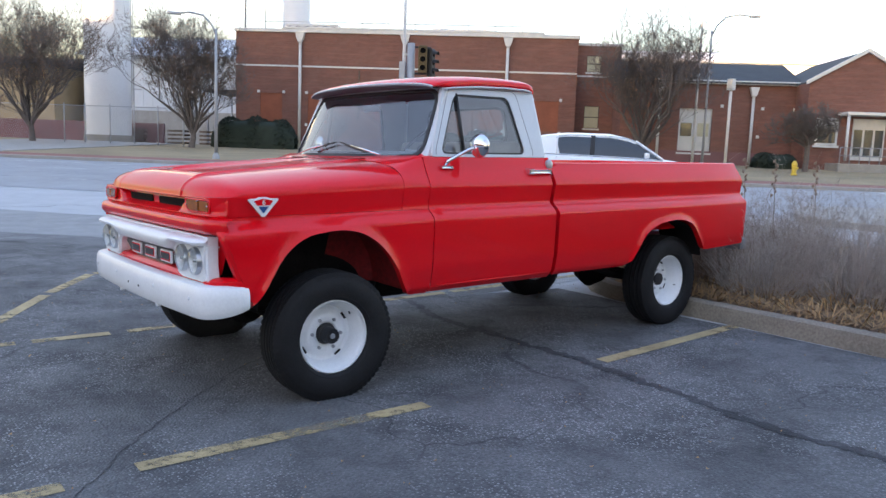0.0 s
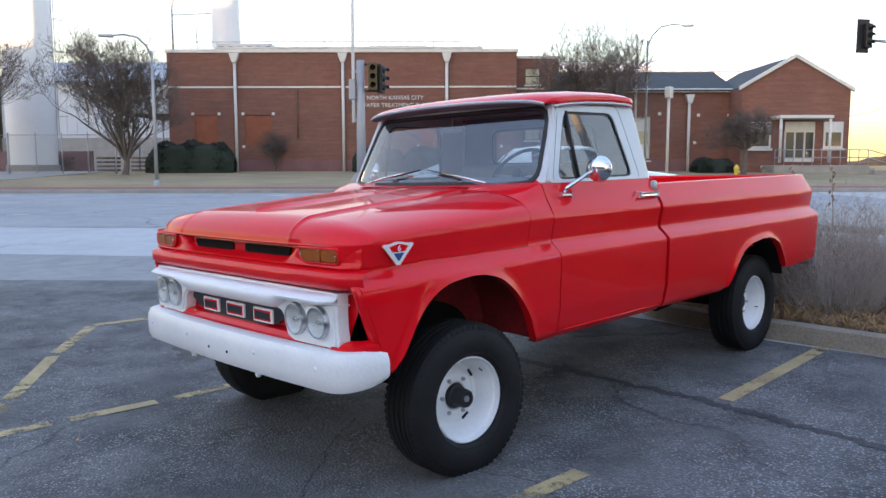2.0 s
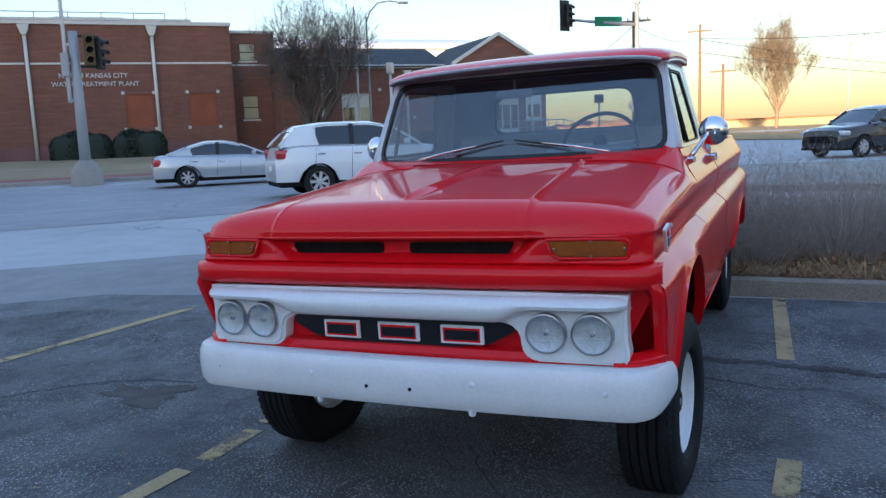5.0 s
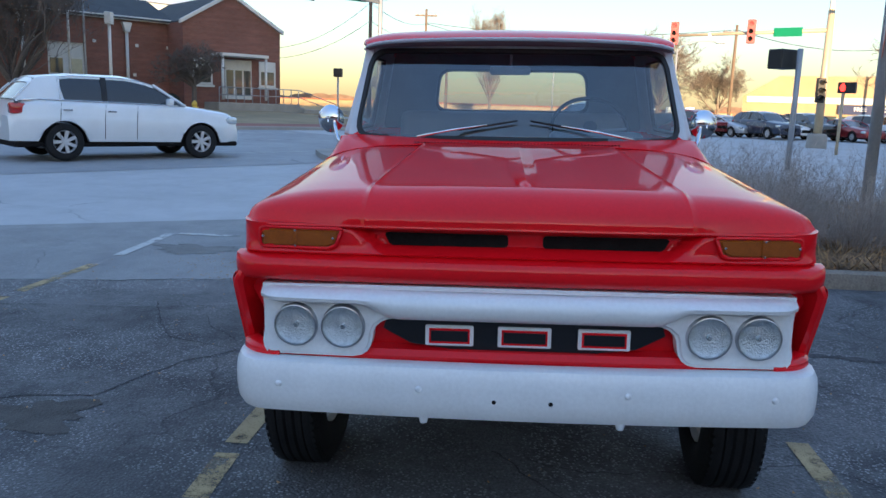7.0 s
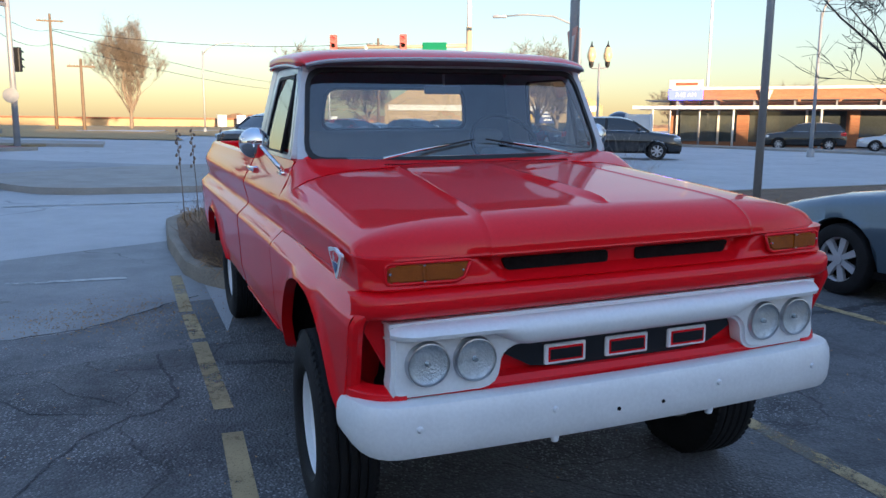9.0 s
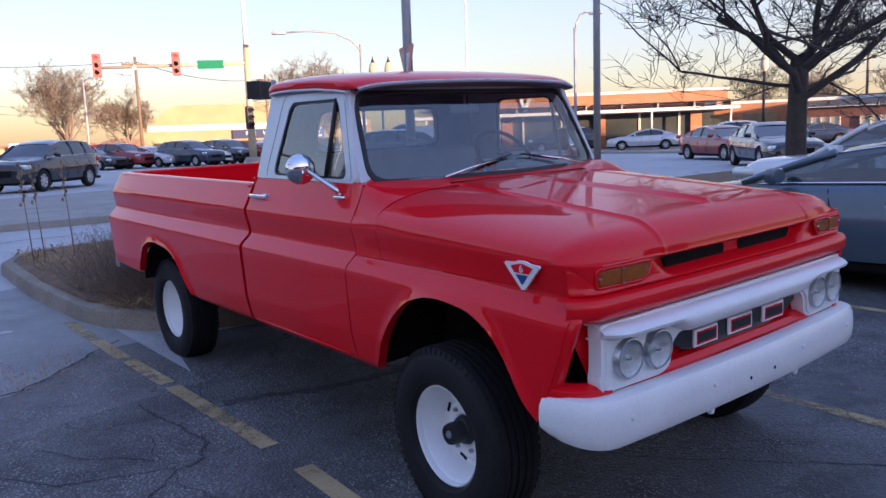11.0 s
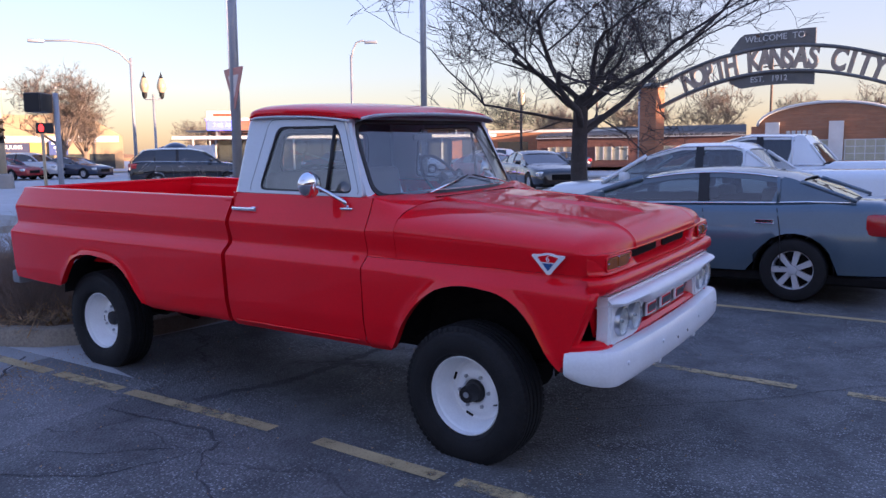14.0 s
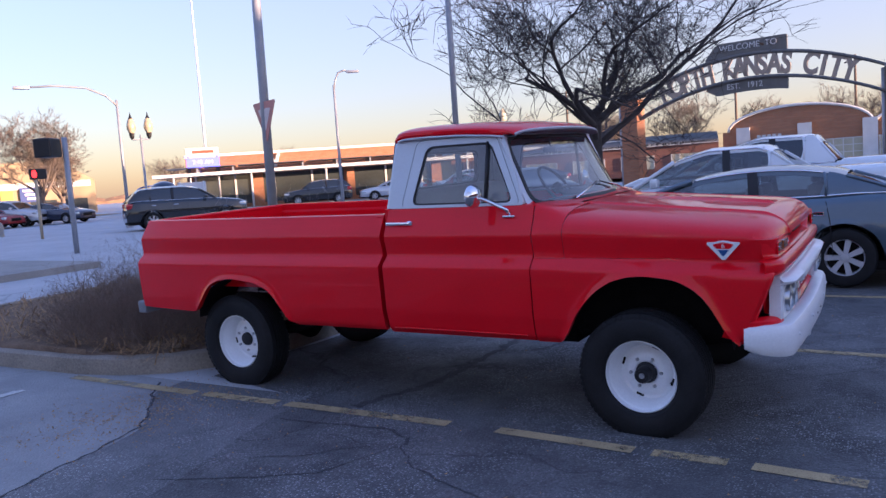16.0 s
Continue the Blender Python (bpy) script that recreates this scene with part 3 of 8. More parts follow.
seam(((-1.75, -1.7), (-1.44, -1.35), (-1.26, -1.13), (-0.85, -0.67), (-0.36, -0.24), (0.1, 0.1)), 0.010, "thin crack in the dark asphalt", 9)

# raised bed behind the bays: kerb, mulch
EDGE = [(3.62, -34), (3.62, -20), (3.62, -10), (3.62, -4), (3.62, -1), (3.62, -0.2), (3.66, 0.15), (3.80, 0.48), (4.08, 0.80), (4.45, 1.0), (4.9, 1.10), (6.5, 1.16), (8.2, 1.1), (8.8, 0.85), (9.15, 0.4), (9.25, -0.2), (9.25, -4), (9.25, -10), (9.25, -20), (9.25, -34)]


def inset(k, d):
    p = Vector(EDGE[k])
    a, c = Vector(EDGE[max(0, k - 1)]), Vector(EDGE[min(len(EDGE) - 1, k + 1)])
    t = (c - a).normalized()
    return p + Vector((t.y, -t.x)) * d


# one concrete length between neighbouring joints
dense_edge = []
for (x0, y0), (x1, y1) in zip(EDGE, EDGE[1:]):
    n = max(1, int(math.hypot(x1 - x0, y1 - y0) / 0.9))
    dense_edge += [(x0 + (x1 - x0) * k / n, y0 + (y1 - y0) * k / n) for k in range(n)]
dense_edge.append(EDGE[-1])
EDGE = dense_edge
kerb = tagged(new("kerb"), "weathered concrete kerb round the planted bed", "kerb", kind="structure")
KS = [(0.0, -0.08), (0.012, 0.10), (0.022, 0.135), (0.045, 0.148), (0.13, 0.15), (0.15, 0.14), (0.155, -0.08)]
run = []
for k in range(len(EDGE)):
    run.append([(inset(k, d).x, inset(k, d).y, ground_z(*EDGE[k]) + h) for d, h in KS])
for k0 in range(0, len(run) - 1, 3):
    seg = run[k0:k0 + 4]
    if len(seg) > 1:
        b = grid(seg)
        b.faces.new([b.verts.new(p) for p in seg[0]])
        b.faces.new([b.verts.new(p) for p in seg[-1]])
        bmesh.ops.recalc_face_normals(b, faces=b.faces)
        part("kerb_stone", b, KERBSTONE, kerb)
nE = len(EDGE)
half_n = nE // 2
rows = []
for k in range(0, nE // 2):
    a, c = inset(k, 0.11), inset(nE - 1 - k, 0.11)
    rows.append([(a.x + (c.x - a.x) * j / 24, a.y + (c.y - a.y) * j / 24) for j in range(25)])
if nE % 2:
    a = inset(half_n, 0.11)
    rows.append([(a.x, a.y)] * 25)
pts = [[(x, y, ground_z(x, y) + 0.125 + 0.075 * math.sin(math.pi * j / 24) + 0.012 * noise.noise((x * 2, y * 2, 0))) for j, (x, y) in enumerate(r)] for r in rows]
b = grid(pts)
bmesh.ops.recalc_face_normals(b, faces=b.faces)
if b.faces[0].normal.z < 0:
    bmesh.ops.reverse_faces(b, faces=b.faces)
tagged(part("planting_bed", b, MULCH, smooth=60), "brown mulch bed with dry grass behind the bays", "planting bed", kind="structure")


def bed_z(x, y):
    return ground_z(x, y) + 0.125 + 0.075 * math.sin(math.pi * min(1, max(0, (x - 3.75) / 5.4)))


sheet("road", street_rect(-90, 16, 12.6, 28.58), STREETM, "grey asphalt of the main street", "road", 0.006)
# far side of the main street: red paving, lawn and kerb; a small island; fields beyond the crossing
sheet("pavement", street_rect(-90, 22, 29.0, 31.2), REDWALK, "red paved walk along the far kerb", "pavement", 0.13, 0.2)
sheet("pavement", street_rect(-90, 22, 28.6, 28.98), CONCRETE, "pale concrete kerb of the far side", "kerb", 0.14, 0.2)
sheet("lawn", street_rect(-90, 26, 31.22, 58), GRASSM, "dormant tan lawn before the brick buildings", "lawn", 0.11, 0.2)
sheet("driveway", street_rect(-34, -23.5, 28.4, 52), CONCRETE, "concrete drive up to the plant's gate", "driveway", 0.15, 0.2)
NEAR, FAR = [(-5.0, 13.0), (2.4, 13.1), (3.2, 13.5), (3.9, 14.6), (4.35, 15.8), (4.6, 16.7)], [(-5.0, 21.8), (0.7, 20.2), (2.2, 19.3), (3.4, 18.2), (4.2, 17.3), (4.6, 16.8)]
sheet("traffic_island", strip_rows(lambda y: lerp(y, NEAR), lambda y: lerp(y, FAR), -5.0, 4.6, 0.3, 10), CONCRETE, "low pale concrete traffic island in the side street", "traffic island", 0.13, 0.16)
sheet("traffic_island", [[(39.5 + i, 2.5 + j) for j in range(6)] for i in range(5)], CONCRETE, "low concrete island under the signal mast", "traffic island", 0.15, 0.2)
sheet("dry_field", [[(50 + 15 * i, -2 + 5 * j) for j in range(14)] for i in range(20)], FIELD, "sunlit dry field beyond the crossing", "field", 0.05)
sheet("dry_field", [[(60 + 15 * i, -42 + 5 * j) for j in range(9)] for i in range(20)], FIELD, "sunlit dry field beyond the parked cars", "field", 0.05)
sheet("pavement", [[(12 + 3 * i, -36 + 1.2 * j) for j in range(3)] for i in range(12)], CONCRETE, "pale concrete walk before the low buildings", "pavement", 0.12, 0.2)

# ---- buildings; each in its own street-aligned frame: x along the front, y back, z up ----
def opening_wall(x0, x1, y0, y1, z0, z1, holes):
    """A wall block as a thick front with real openings: strips around holes (hx0, hx1, hz0, hz1)."""
    b = bmesh.new()
    xs = sorted({x0, x1, *[h[0] for h in holes], *[h[1] for h in holes]})
    zs = sorted({z0, z1, *[h[2] for h in holes], *[h[3] for h in holes]})
    t = 0.35
    for xa, xb in zip(xs, xs[1:]):
        za = None
        for zb, zc in zip(zs, zs[1:]):
            if not any(h[0] <= xa and xb <= h[1] and h[2] <= zb and zc <= h[3] for h in holes):
                box(xa, xb, y0, y0 + t, zb, zc, 0, b)
    box(x0, x0 + t, y0 + t, y1, z0, z1, 0, b)
    box(x1 - t, x1, y0 + t, y1, z0, z1, 0, b)
    box(x0 + t, x1 - t, y1 - t, y1, z0, z1, 0, b)
    return b


def window(parent, x0, x1, z0, z1, y, frame, pane, bars=(1, 1), sill=True):
    w = part("window", box(x0, x1, y + 0.16, y + 0.2, z0, z1), pane, parent)
    for k in range(bars[0] + 1):
        x = x0 + (x1 - x0) * k / bars[0]
        part("window_frame", box(x - 0.035, x + 0.035, y + 0.10, y + 0.158, z0, z1), frame, w)
    for k in range(bars[1] + 1):
        z = z0 + (z1 - z0) * k / bars[1]
        part("window_frame", box(x0, x1, y + 0.11, y + 0.156, z - 0.03, z + 0.03), frame, w)
    if sill:
        part("sill", box(x0 - 0.08, x1 + 0.08, y - 0.06, y + 0.09, z0 - 0.14, z0 - 0.02), TRIM, w)
    return w


plant = thing("water_plant", along(0.6, 54, -0.62), "two-storey red brick plant with white downpipes and bricked-up windows", "building")
H0 = 0.9
panels = [(-18.6, -16.9), (-14.9, -12.9), (-2.0, -0.3), (2.1, 3.9)]
part("wall", opening_wall(-20.5, 5.1, 0, 16, H0, 10.25, [(a, c, 3.55, 5.75) for a, c in panels]), BRICK, plant)
for a, c in panels:
    p = part("infill_panel", box(a, c, 0.06, 0.2, 3.55, 5.75), BRICKPANEL, plant)
    for x in (a - 0.12, c + 0.12):
        for z in (3.45, 5.85):
            part("corner_block", box(x - 0.1, x + 0.1, -0.03, 0.05, z - 0.1, z + 0.1), TRIM, p)
part("base_course", box(-20.53, 5.13, -0.05, -0.002, H0, 2.5), PINK, plant)
part("cornice", box(-20.6, 5.2, -0.12, 16.1, 10.25, 10.5, 0.02), TRIM, plant)
part("parapet_step", box(-16.9, 2.6, -0.14, 0.4, 10.5, 10.66, 0.02), TRIM, plant)
for x0, x1 in ((-20.5, -15.66), (-15.34, -7.76), (-7.44, -0.16), (0.16, 5.1)):
    part("string_course", box(x0, x1, -0.05, -0.003, 7.72, 7.84), TRIM, plant)
for x in (-15.5, -7.6, 0.0):
    dp = part("downpipe", tube([(x, -0.16, 1.4), (x, -0.16, 9.7)], 0.11, 10), TRIM, plant, "white downpipe")
    part("rain_head", prism([(x - 0.34, 10.2), (x + 0.34, 10.2), (x + 0.26, 9.85), (x + 0.13, 9.55), (x - 0.13, 9.55), (x - 0.26, 9.85)], -0.38, -0.02, plane="xz"), TRIM, dp)
part("conduit", tube([(-11.0, -0.08, 4.0), (-11.0, -0.08, 7.6)], 0.05, 6), WOODPOLE, plant)
# raised lettering
words("wall_sign", "NORTH KANSAS CITY", 0.42, SIGNWHITE, pose(-3.8, -0.06, 6.98, 90), plant, 0.04, "raised white wall lettering")
words("wall_sign", "WATER TREATMENT PLANT", 0.42, SIGNWHITE, pose(-3.7, -0.06, 6.44, 90), plant, 0.04, "raised white wall lettering")
# stair bay, set back
part("wall", opening_wall(5.12, 8.4, 1.6, 15, H0, 10.0, [(5.9, 7.0, 8.1, 9.3), (5.9, 7.0, 3.95, 5.6)]), BRICK, plant)
part("cornice", box(5.2, 8.48, 1.5, 15, 10.0, 10.2, 0.02), TRIM, plant)
window(plant, 5.9, 7.0, 8.1, 9.3, 1.6, DARKBOX, WINDOWY, (1, 2))
window(plant, 5.9, 7.0, 3.95, 5.6, 1.6, DARKBOX, WINDOWY, (1, 2))
part("string_course", box(5.14, 8.42, 1.55, 1.598, 7.72, 7.84), TRIM, plant)
# roof plant
part("roof", box(-20.1, 4.7, 0.4, 15.6, 9.9, 10.0), ROOFM, plant)
for x0, x1, z in ((-17.6, -13.4, 11.35), (-6.0, -1.6, 11.2)):
    u = part("roof_unit", box(x0, x1, 3, 6, 10.0, z, 0.04), STEEL, plant, "grey roof-top air unit")
    for k in range(6):
        xx = x0 + 0.3 + (x1 - x0 - 0.6) * k / 5
        part("vent_slat", box(xx - 0.18, xx + 0.18, 2.96, 2.998, 10.5, z - 0.2), DARK, u)
for k in range(11):
    x = -19 + k * 2.0
    part("rail_post", tube([(x, 0.8, 10.4), (x, 0.8, 11.15)], 0.03, 5), STEEL, plant)
part("roof_rail", tube([(-19, 0.8, 11.15), (1, 0.8, 11.15)], 0.03, 5), STEEL, plant)
part("antenna", tube([(-18.6, 1.2, 10.4), (-18.6, 1.2, 14.6)], [0.04, 0.02], 5), STEEL, plant)
part("antenna", tube([(2.4, 1.2, 10.4), (2.4, 1.2, 12.0)], [0.05, 0.02], 5), STEEL, plant)

# low wing and gabled entrance
wing = thing("plant_wing", along(0.2, 50.9, -0.42), "single-storey brick wing with dark roof and a white-trimmed gable entrance", "building")
part("wall", opening_wall(8.4, 20.2, 0, 9, H0, 6.9, [(12.4, 14.6, 2.2, 5.2)]), BRICK, wing)
part("base_course", box(8.38, 20.2, -0.05, -0.002, H0, 2.3), PINK, wing)
part("fascia", box(8.3, 20.3, -0.35, -0.05, 6.85, 7.1, 0.02), TRIM, wing)
b = prism([(-0.4, 7.0), (4.5, 8.75), (9.4, 7.0), (9.4, 6.9), (-0.4, 6.9)], 8.3, 20.4, plane="yz")
part("roof", b, ROOFM, wing)
panel = window(wing, 12.4, 14.6, 2.2, 5.2, 0, TRIM, TRIM, (1, 1))
part("pane", box(12.55, 13.3, 0.12, 0.15, 3.3, 4.2), WINDOWM, panel)
part("pane", box(13.7, 14.45, 0.12, 0.15, 3.3, 4.2), WINDOWY, panel)
for x in (11.0, 17.2):
    dp = part("downpipe", tube([(x, -0.18, 1.2), (x, -0.18, 6.3)], 0.1, 10), TRIM, wing)
    part("rain_head", prism([(x - 0.3, 6.7), (x + 0.3, 6.7), (x + 0.13, 6.1), (x - 0.13, 6.1)], -0.4, -0.02, plane="xz"), TRIM, dp)
for x, z in ((11.6, 5.4), (15.2, 5.4), (17.9, 5.3), (17.7, 3.4), (20.0, 5.3)):
    part("corner_block", box(x - 0.1, x + 0.1, -0.04, 0.02, z - 0.1, z + 0.1), TRIM, wing)
gable = [(20.0, H0), (20.0, 6.9), (23.4, 8.9), (27.2, 6.75), (27.2, H0)]
part("gable_wall", prism(gable, -2.4, 7.0, plane="xz"), BRICK, wing)
for (xa, za), (xb, zb) in (((19.8, 6.82), (23.4, 8.92)), ((23.4, 8.92), (27.4, 6.68))):
    part("gable_trim", prism([(xa, za - 0.02), (xb, zb - 0.02), (xb, zb + 0.22), (xa, za + 0.22)], -2.6, -2.3, plane="xz"), TRIM, wing)
part("gable_roof", prism([(20.0, 6.92), (23.4, 8.92), (27.2, 6.78), (27.2, 6.86), (23.4, 9.02), (20.0, 7.0)], -2.3, 7.5, plane="xz"), ROOFM, wing)
ent = part("entrance_porch", box(21.9, 25.4, -4.0, -2.42, 4.85, 5.05, 0.02), TRIM, wing, "white flat entrance canopy")
for x in (22.05, 25.25):
    part("porch_post", tube([(x, -3.85, 2.0), (x, -3.85, 4.85)], 0.09, 10), TRIM, ent)
for x0, x1 in ((20.6, 22.0), (25.5, 26.8)):
    w = part("window", box(x0, x1, -2.46, -2.41, 2.95, 4.7), TRIM, wing)
    part("pane", box(x0 + 0.15, x1 - 0.15, -2.5, -2.461, 3.1, 4.0), WINDOWM, w)
    part("sill", box(x0 - 0.1, x1 + 0.1, -2.55, -2.41, 2.8, 2.94), TRIM, w)
d = part("entrance_door", box(22.9, 24.9, -2.48, -2.41, 2.05, 4.7), TRIM, wing, "white glazed double door")
for x in (23.0, 23.65, 24.3):
    part("door_pane", box(x, x + 0.5, -2.52, -2.481, 2.3, 4.0), WINDOWM, d)
st = thing("entrance_steps", along(-2.4, 50.9, -0.6), "pale concrete entrance ramp and steps with metal rails", "steps")
part("landing", box(24.0, 30.2, -4.5, -2.05, 0.9, 2.0, 0.03), CONCRETE, st)
for k in range(5):
    part("step", box(30.2 + k * 0.32, 30.52 + k * 0.32, -4.5, -2.2, 0.9, 1.82 - k * 0.18), CONCRETE, st)
part("ramp_wall", box(30.2, 36.5, -5.0, -4.7, 0.7, 1.7, 0.03), CONCRETE, st)
for k in range(11):
    x = 24.1 + k * 0.6
    part("rail_post", tube([(x, -4.4, 2.0), (x, -4.4, 3.0)], 0.03, 5), POLEPAINT, st)
for z in (2.5, 3.0):
    part("hand_rail", tube([(24.1, -4.4, z), (30.1, -4.4, z), (33.5, -4.6, z - 1.0)], 0.03, 5), POLEPAINT, st)

# bright long roof far behind the wing
far_roof = thing("far_shed", along(20, 120), "pale sunlit long shed roof beyond the plant", "building")
part("wall", box(-40, 36, 0, 20, -0.5, 15.8), PALE_METAL, far_roof)
part("roof", prism([(-1, 15.8), (10, 18.6), (21, 15.8)], -41, 37, plane="yz"), TANKWHITE, far_roof)

# tank, second stack, clad sheds and the yard fence
tank = thing("storage_tank", Matrix.Translation((16.7, 61.0, 1.2)), "tall white cylindrical tank with an outside ladder", "tank")
part("shell", lathe([(1.72, -0.3), (1.72, 19.0), (1.6, 19.3), (0.0, 19.8)], 40, "z"), TANKWHITE, tank)
part("base_ring", lathe([(1.85, -0.3), (1.85, 0.3), (1.73, 0.32)], 40, "z"), CONCRETE, tank)
for sg in (-0.22, 0.22):
    part("ladder_rail", tube([(1.62, -0.85 + sg, 2.5), (1.62, -0.85 + sg, 18.5)], 0.03, 5), STEEL, tank)
for k in range(6):
    part("ladder_hoop", tube([(1.6, -1.1, 4 + 2.4 * k), (2.2, -1.25, 4 + 2.4 * k), (2.35, -0.85, 4 + 2.4 * k), (2.2, -0.45, 4 + 2.4 * k), (1.65, -0.6, 4 + 2.4 * k)], 0.025, 5), STEEL, tank)
stack = thing("white_stack", Matrix.Translation((36.6, 67.2, 1.2)), "white cylindrical stack behind the plant", "tank")
part("shell", lathe([(1.42, 0), (1.38, 9.0), (1.28, 16.7), (1.28, 16.85), (0.0, 16.95)], 32, "z"), TANKWHITE, stack)
for z in (17.3, 18.0):
    part("top_rail", tube([(1.32 * math.cos(k * math.tau / 24), 1.32 * math.sin(k * math.tau / 24), z) for k in range(25)], 0.035, 5), SIGNWHITE, stack)
for k in range(14):
    a = k * math.tau / 14
    part("rail_post", tube([(1.32 * math.cos(a), 1.32 * math.sin(a), 16.7), (1.32 * math.cos(a), 1.32 * math.sin(a), 18.0)], 0.04, 5), SIGNWHITE, stack)
part("rod", tube([(0.3, 0, 16.9), (0.3, 0, 20.0)], 0.04, 5), STEEL, stack)
part("davit", tube([(-3.9, 3.3, 9.0), (-3.9, 3.3, 15.6), (-3.75, 3.2, 16.3), (-3.3, 2.8, 16.6), (-2.3, 2.0, 16.7)], 0.10, 6), STEEL, stack)
part("davit_brace", tube([(-3.9, 3.3, 14.7), (-1.0, 0.9, 14.9)], 0.05, 5), STEEL, stack)
shed = thing("clad_shed", along(0, 75), "grey clad shed with a pale ribbed roof", "building")
part("wall", box(-44, -22, 0, 18, 0.9, 9.8), PALE_METAL, shed)
part("plinth", box(-44.1, -22, -0.08, -0.003, 0.9, 4.2), CONCRETE, shed)
part("roof", prism([(-0.8, 9.8), (9, 12.8), (18.8, 9.8)], -44.6, -21.6, plane="yz"), PALE_METAL, shed)
for k in range(22):
    part("cladding_rib", box(-43.6 + k, -43.5 + k, -0.05, -0.002, 4.2, 9.75), PALE_METAL, shed)
for k in range(8):
    part("roof_rib", prism([(-0.85, 9.86), (9, 12.87), (9, 12.93), (-0.85, 9.93)], -44 + k * 2.9, -43.9 + k * 2.9, plane="yz"), STEEL, shed)
cano = thing("yard_canopy", along(-22.6, 62), "dark flat steel canopy on thin posts", "canopy")
part("canopy_roof", box(-2.2, 2.2, -2, 4, 5.4, 5.65), ROOFM, cano)
for x, y in ((-2.0, -1.8), (2.0, -1.8), (-2.0, 3.8), (2.0, 3.8)):
    part("post", tube([(x, y, 1.0), (x, y, 5.4)], 0.09, 6), STEEL, cano)
tanb = thing("tan_shed", along(0, 72), "tan clad shed with wide dark doors", "building")
part("wall", box(-75, -45.5, 0, 16, 0.9, 8.2), TAN, tanb)
part("roof", prism([(-0.5, 8.2), (8, 9.8), (16.5, 8.2)], -75.4, -45.2, plane="yz"), ROOFM, tanb)
for k in range(9):
    part("cladding_rib", box(-74 + k * 3.2, -73.85 + k * 3.2, -0.08, -0.002, 0.9, 8.2), ROOFM, tanb)
low = thing("yard_wall", along(0, 58), "low reddish block wall in the yard", "wall")
part("wall", box(-42, -27.5, 0, 0.3, 0.9, 2.6), PINK, low)
fence = thing("yard_fence", along(0, 47), "galvanised chain-link fence and gate before the yard", "fence")
fx = [-44, -41, -38, -35, -32, -29.5, -28, -26.2, -24.5, -22.8, -21]
for x in fx:
    part("post", tube([(x, 0, 0.9), (x, 0, 3.6)], 0.06 if x in (-28, -21) else 0.04, 6), STEEL, fence)
part("top_rail", tube([(fx[0], 0, 3.45), (fx[-1], 0, 3.45)], 0.03, 5), STEEL, fence)
b = bmesh.new()
for k in range(150):
    x = -44 + k * 0.155
    for dx in (-1.1, 1.1):
        p, q = Vector((x, 0.01, 1.1)), Vector((x + dx, 0.01, 3.4))
        if -44 <= q.x <= -21:
            tube([p, q], 0.006, 3, b, False)
tagged(part("wire_mesh", b, STEEL, fence, smooth=0), kind="stuff")
for x, z in ((-20.2, 1.0), (-17.5, 1.0), (-23.6, 1.0)):
    pal = thing("pallet_stack", along(x - 6, 58, 1.0), "stack of weathered pallets and crates in the yard", "pallets", "yard pallets")
    for k in range(4):
        part("pallet", box(-0.7, 0.7, -0.6, 0.6, k * 0.32, k * 0.32 + 0.16), WOODPOLE, pal)

# low flat-roofed showroom across the crossing, with a canopy of dark panels
show = thing("showroom", Matrix.Translation((38.2, -43.0, 0.3)) @ pose(0, 0, 0, 0, 0, 43), "low orange brick showroom with a dark panelled canopy", "building")
part("wall", opening_wall(-11.5, 10, -10, 0, 0, 4.0, []), BRICK_O, show)
part("upper_wall", box(-11.6, 10.1, -10.1, 0.1, 4.0, 4.2), TRIM, show)
part("glazing", box(-11, 9.5, 0.02, 0.1, 0.3, 2.5), WINDOWM, show)
for k in range(8):
    part("mullion", box(-11 + k * 2.9, -10.85 + k * 2.9, 0.1, 0.18, 0.1, 2.6), TRIM, show)
for k in range(3):
    part("column", box(-9.6 + k * 7, -8.8 + k * 7, 0.02, 0.4, 0, 2.6), BRICK_O, show)
cn = part("canopy", box(-11.6, 12, 0.3, 3.6, 2.55, 2.78), TRIM, show)
for k in range(9):
    xx = -11.2 + k * 2.5
    q = part("canopy_panel", box(xx, xx + 2.3, 0.4, 3.7, 2.85, 2.9), CANOPY, cn)
    q.matrix_basis = Matrix.Translation((0, 0, 0.28)) @ pose(0, 0, 0, 0, 0, 0)
    part("panel_leg", box(xx + 0.1, xx + 0.2, 0.6, 3.4, 2.78, 3.13), STEEL, cn)
for k in range(5):
    part("canopy_post", tube([(-11 + k * 5.4, 3.4, 0), (-11 + k * 5.4, 3.4, 2.55)], 0.08, 6), TRIM, cn)
b = prism([(-0.45, 0.6), (-0.2, 0.6), (0.0, 0.05), (0.2, 0.6), (0.45, 0.6), (0.12, -0.4), (-0.12, -0.4)], 0, 0.12, plane="xz")
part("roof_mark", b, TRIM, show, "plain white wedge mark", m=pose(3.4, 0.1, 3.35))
low2 = thing("brick_store", Matrix.Translation((24.5, -53, 0.3)) @ pose(0, 0, 0, 0, 0, 26), "long low sunlit brick store", "building")
part("wall", box(-9, 9, -10, 0, 0, 2.9), BRICK_O, low2)
part("coping", box(-9.1, 9.1, -10.1, 0.1, 2.9, 3.1), TRIM, low2)
for k in range(5):
    part("shop_window", box(-8 + k * 3.4, -5.6 + k * 3.4, 0.01, 0.06, 0.5, 2.2), WINDOWM, low2)

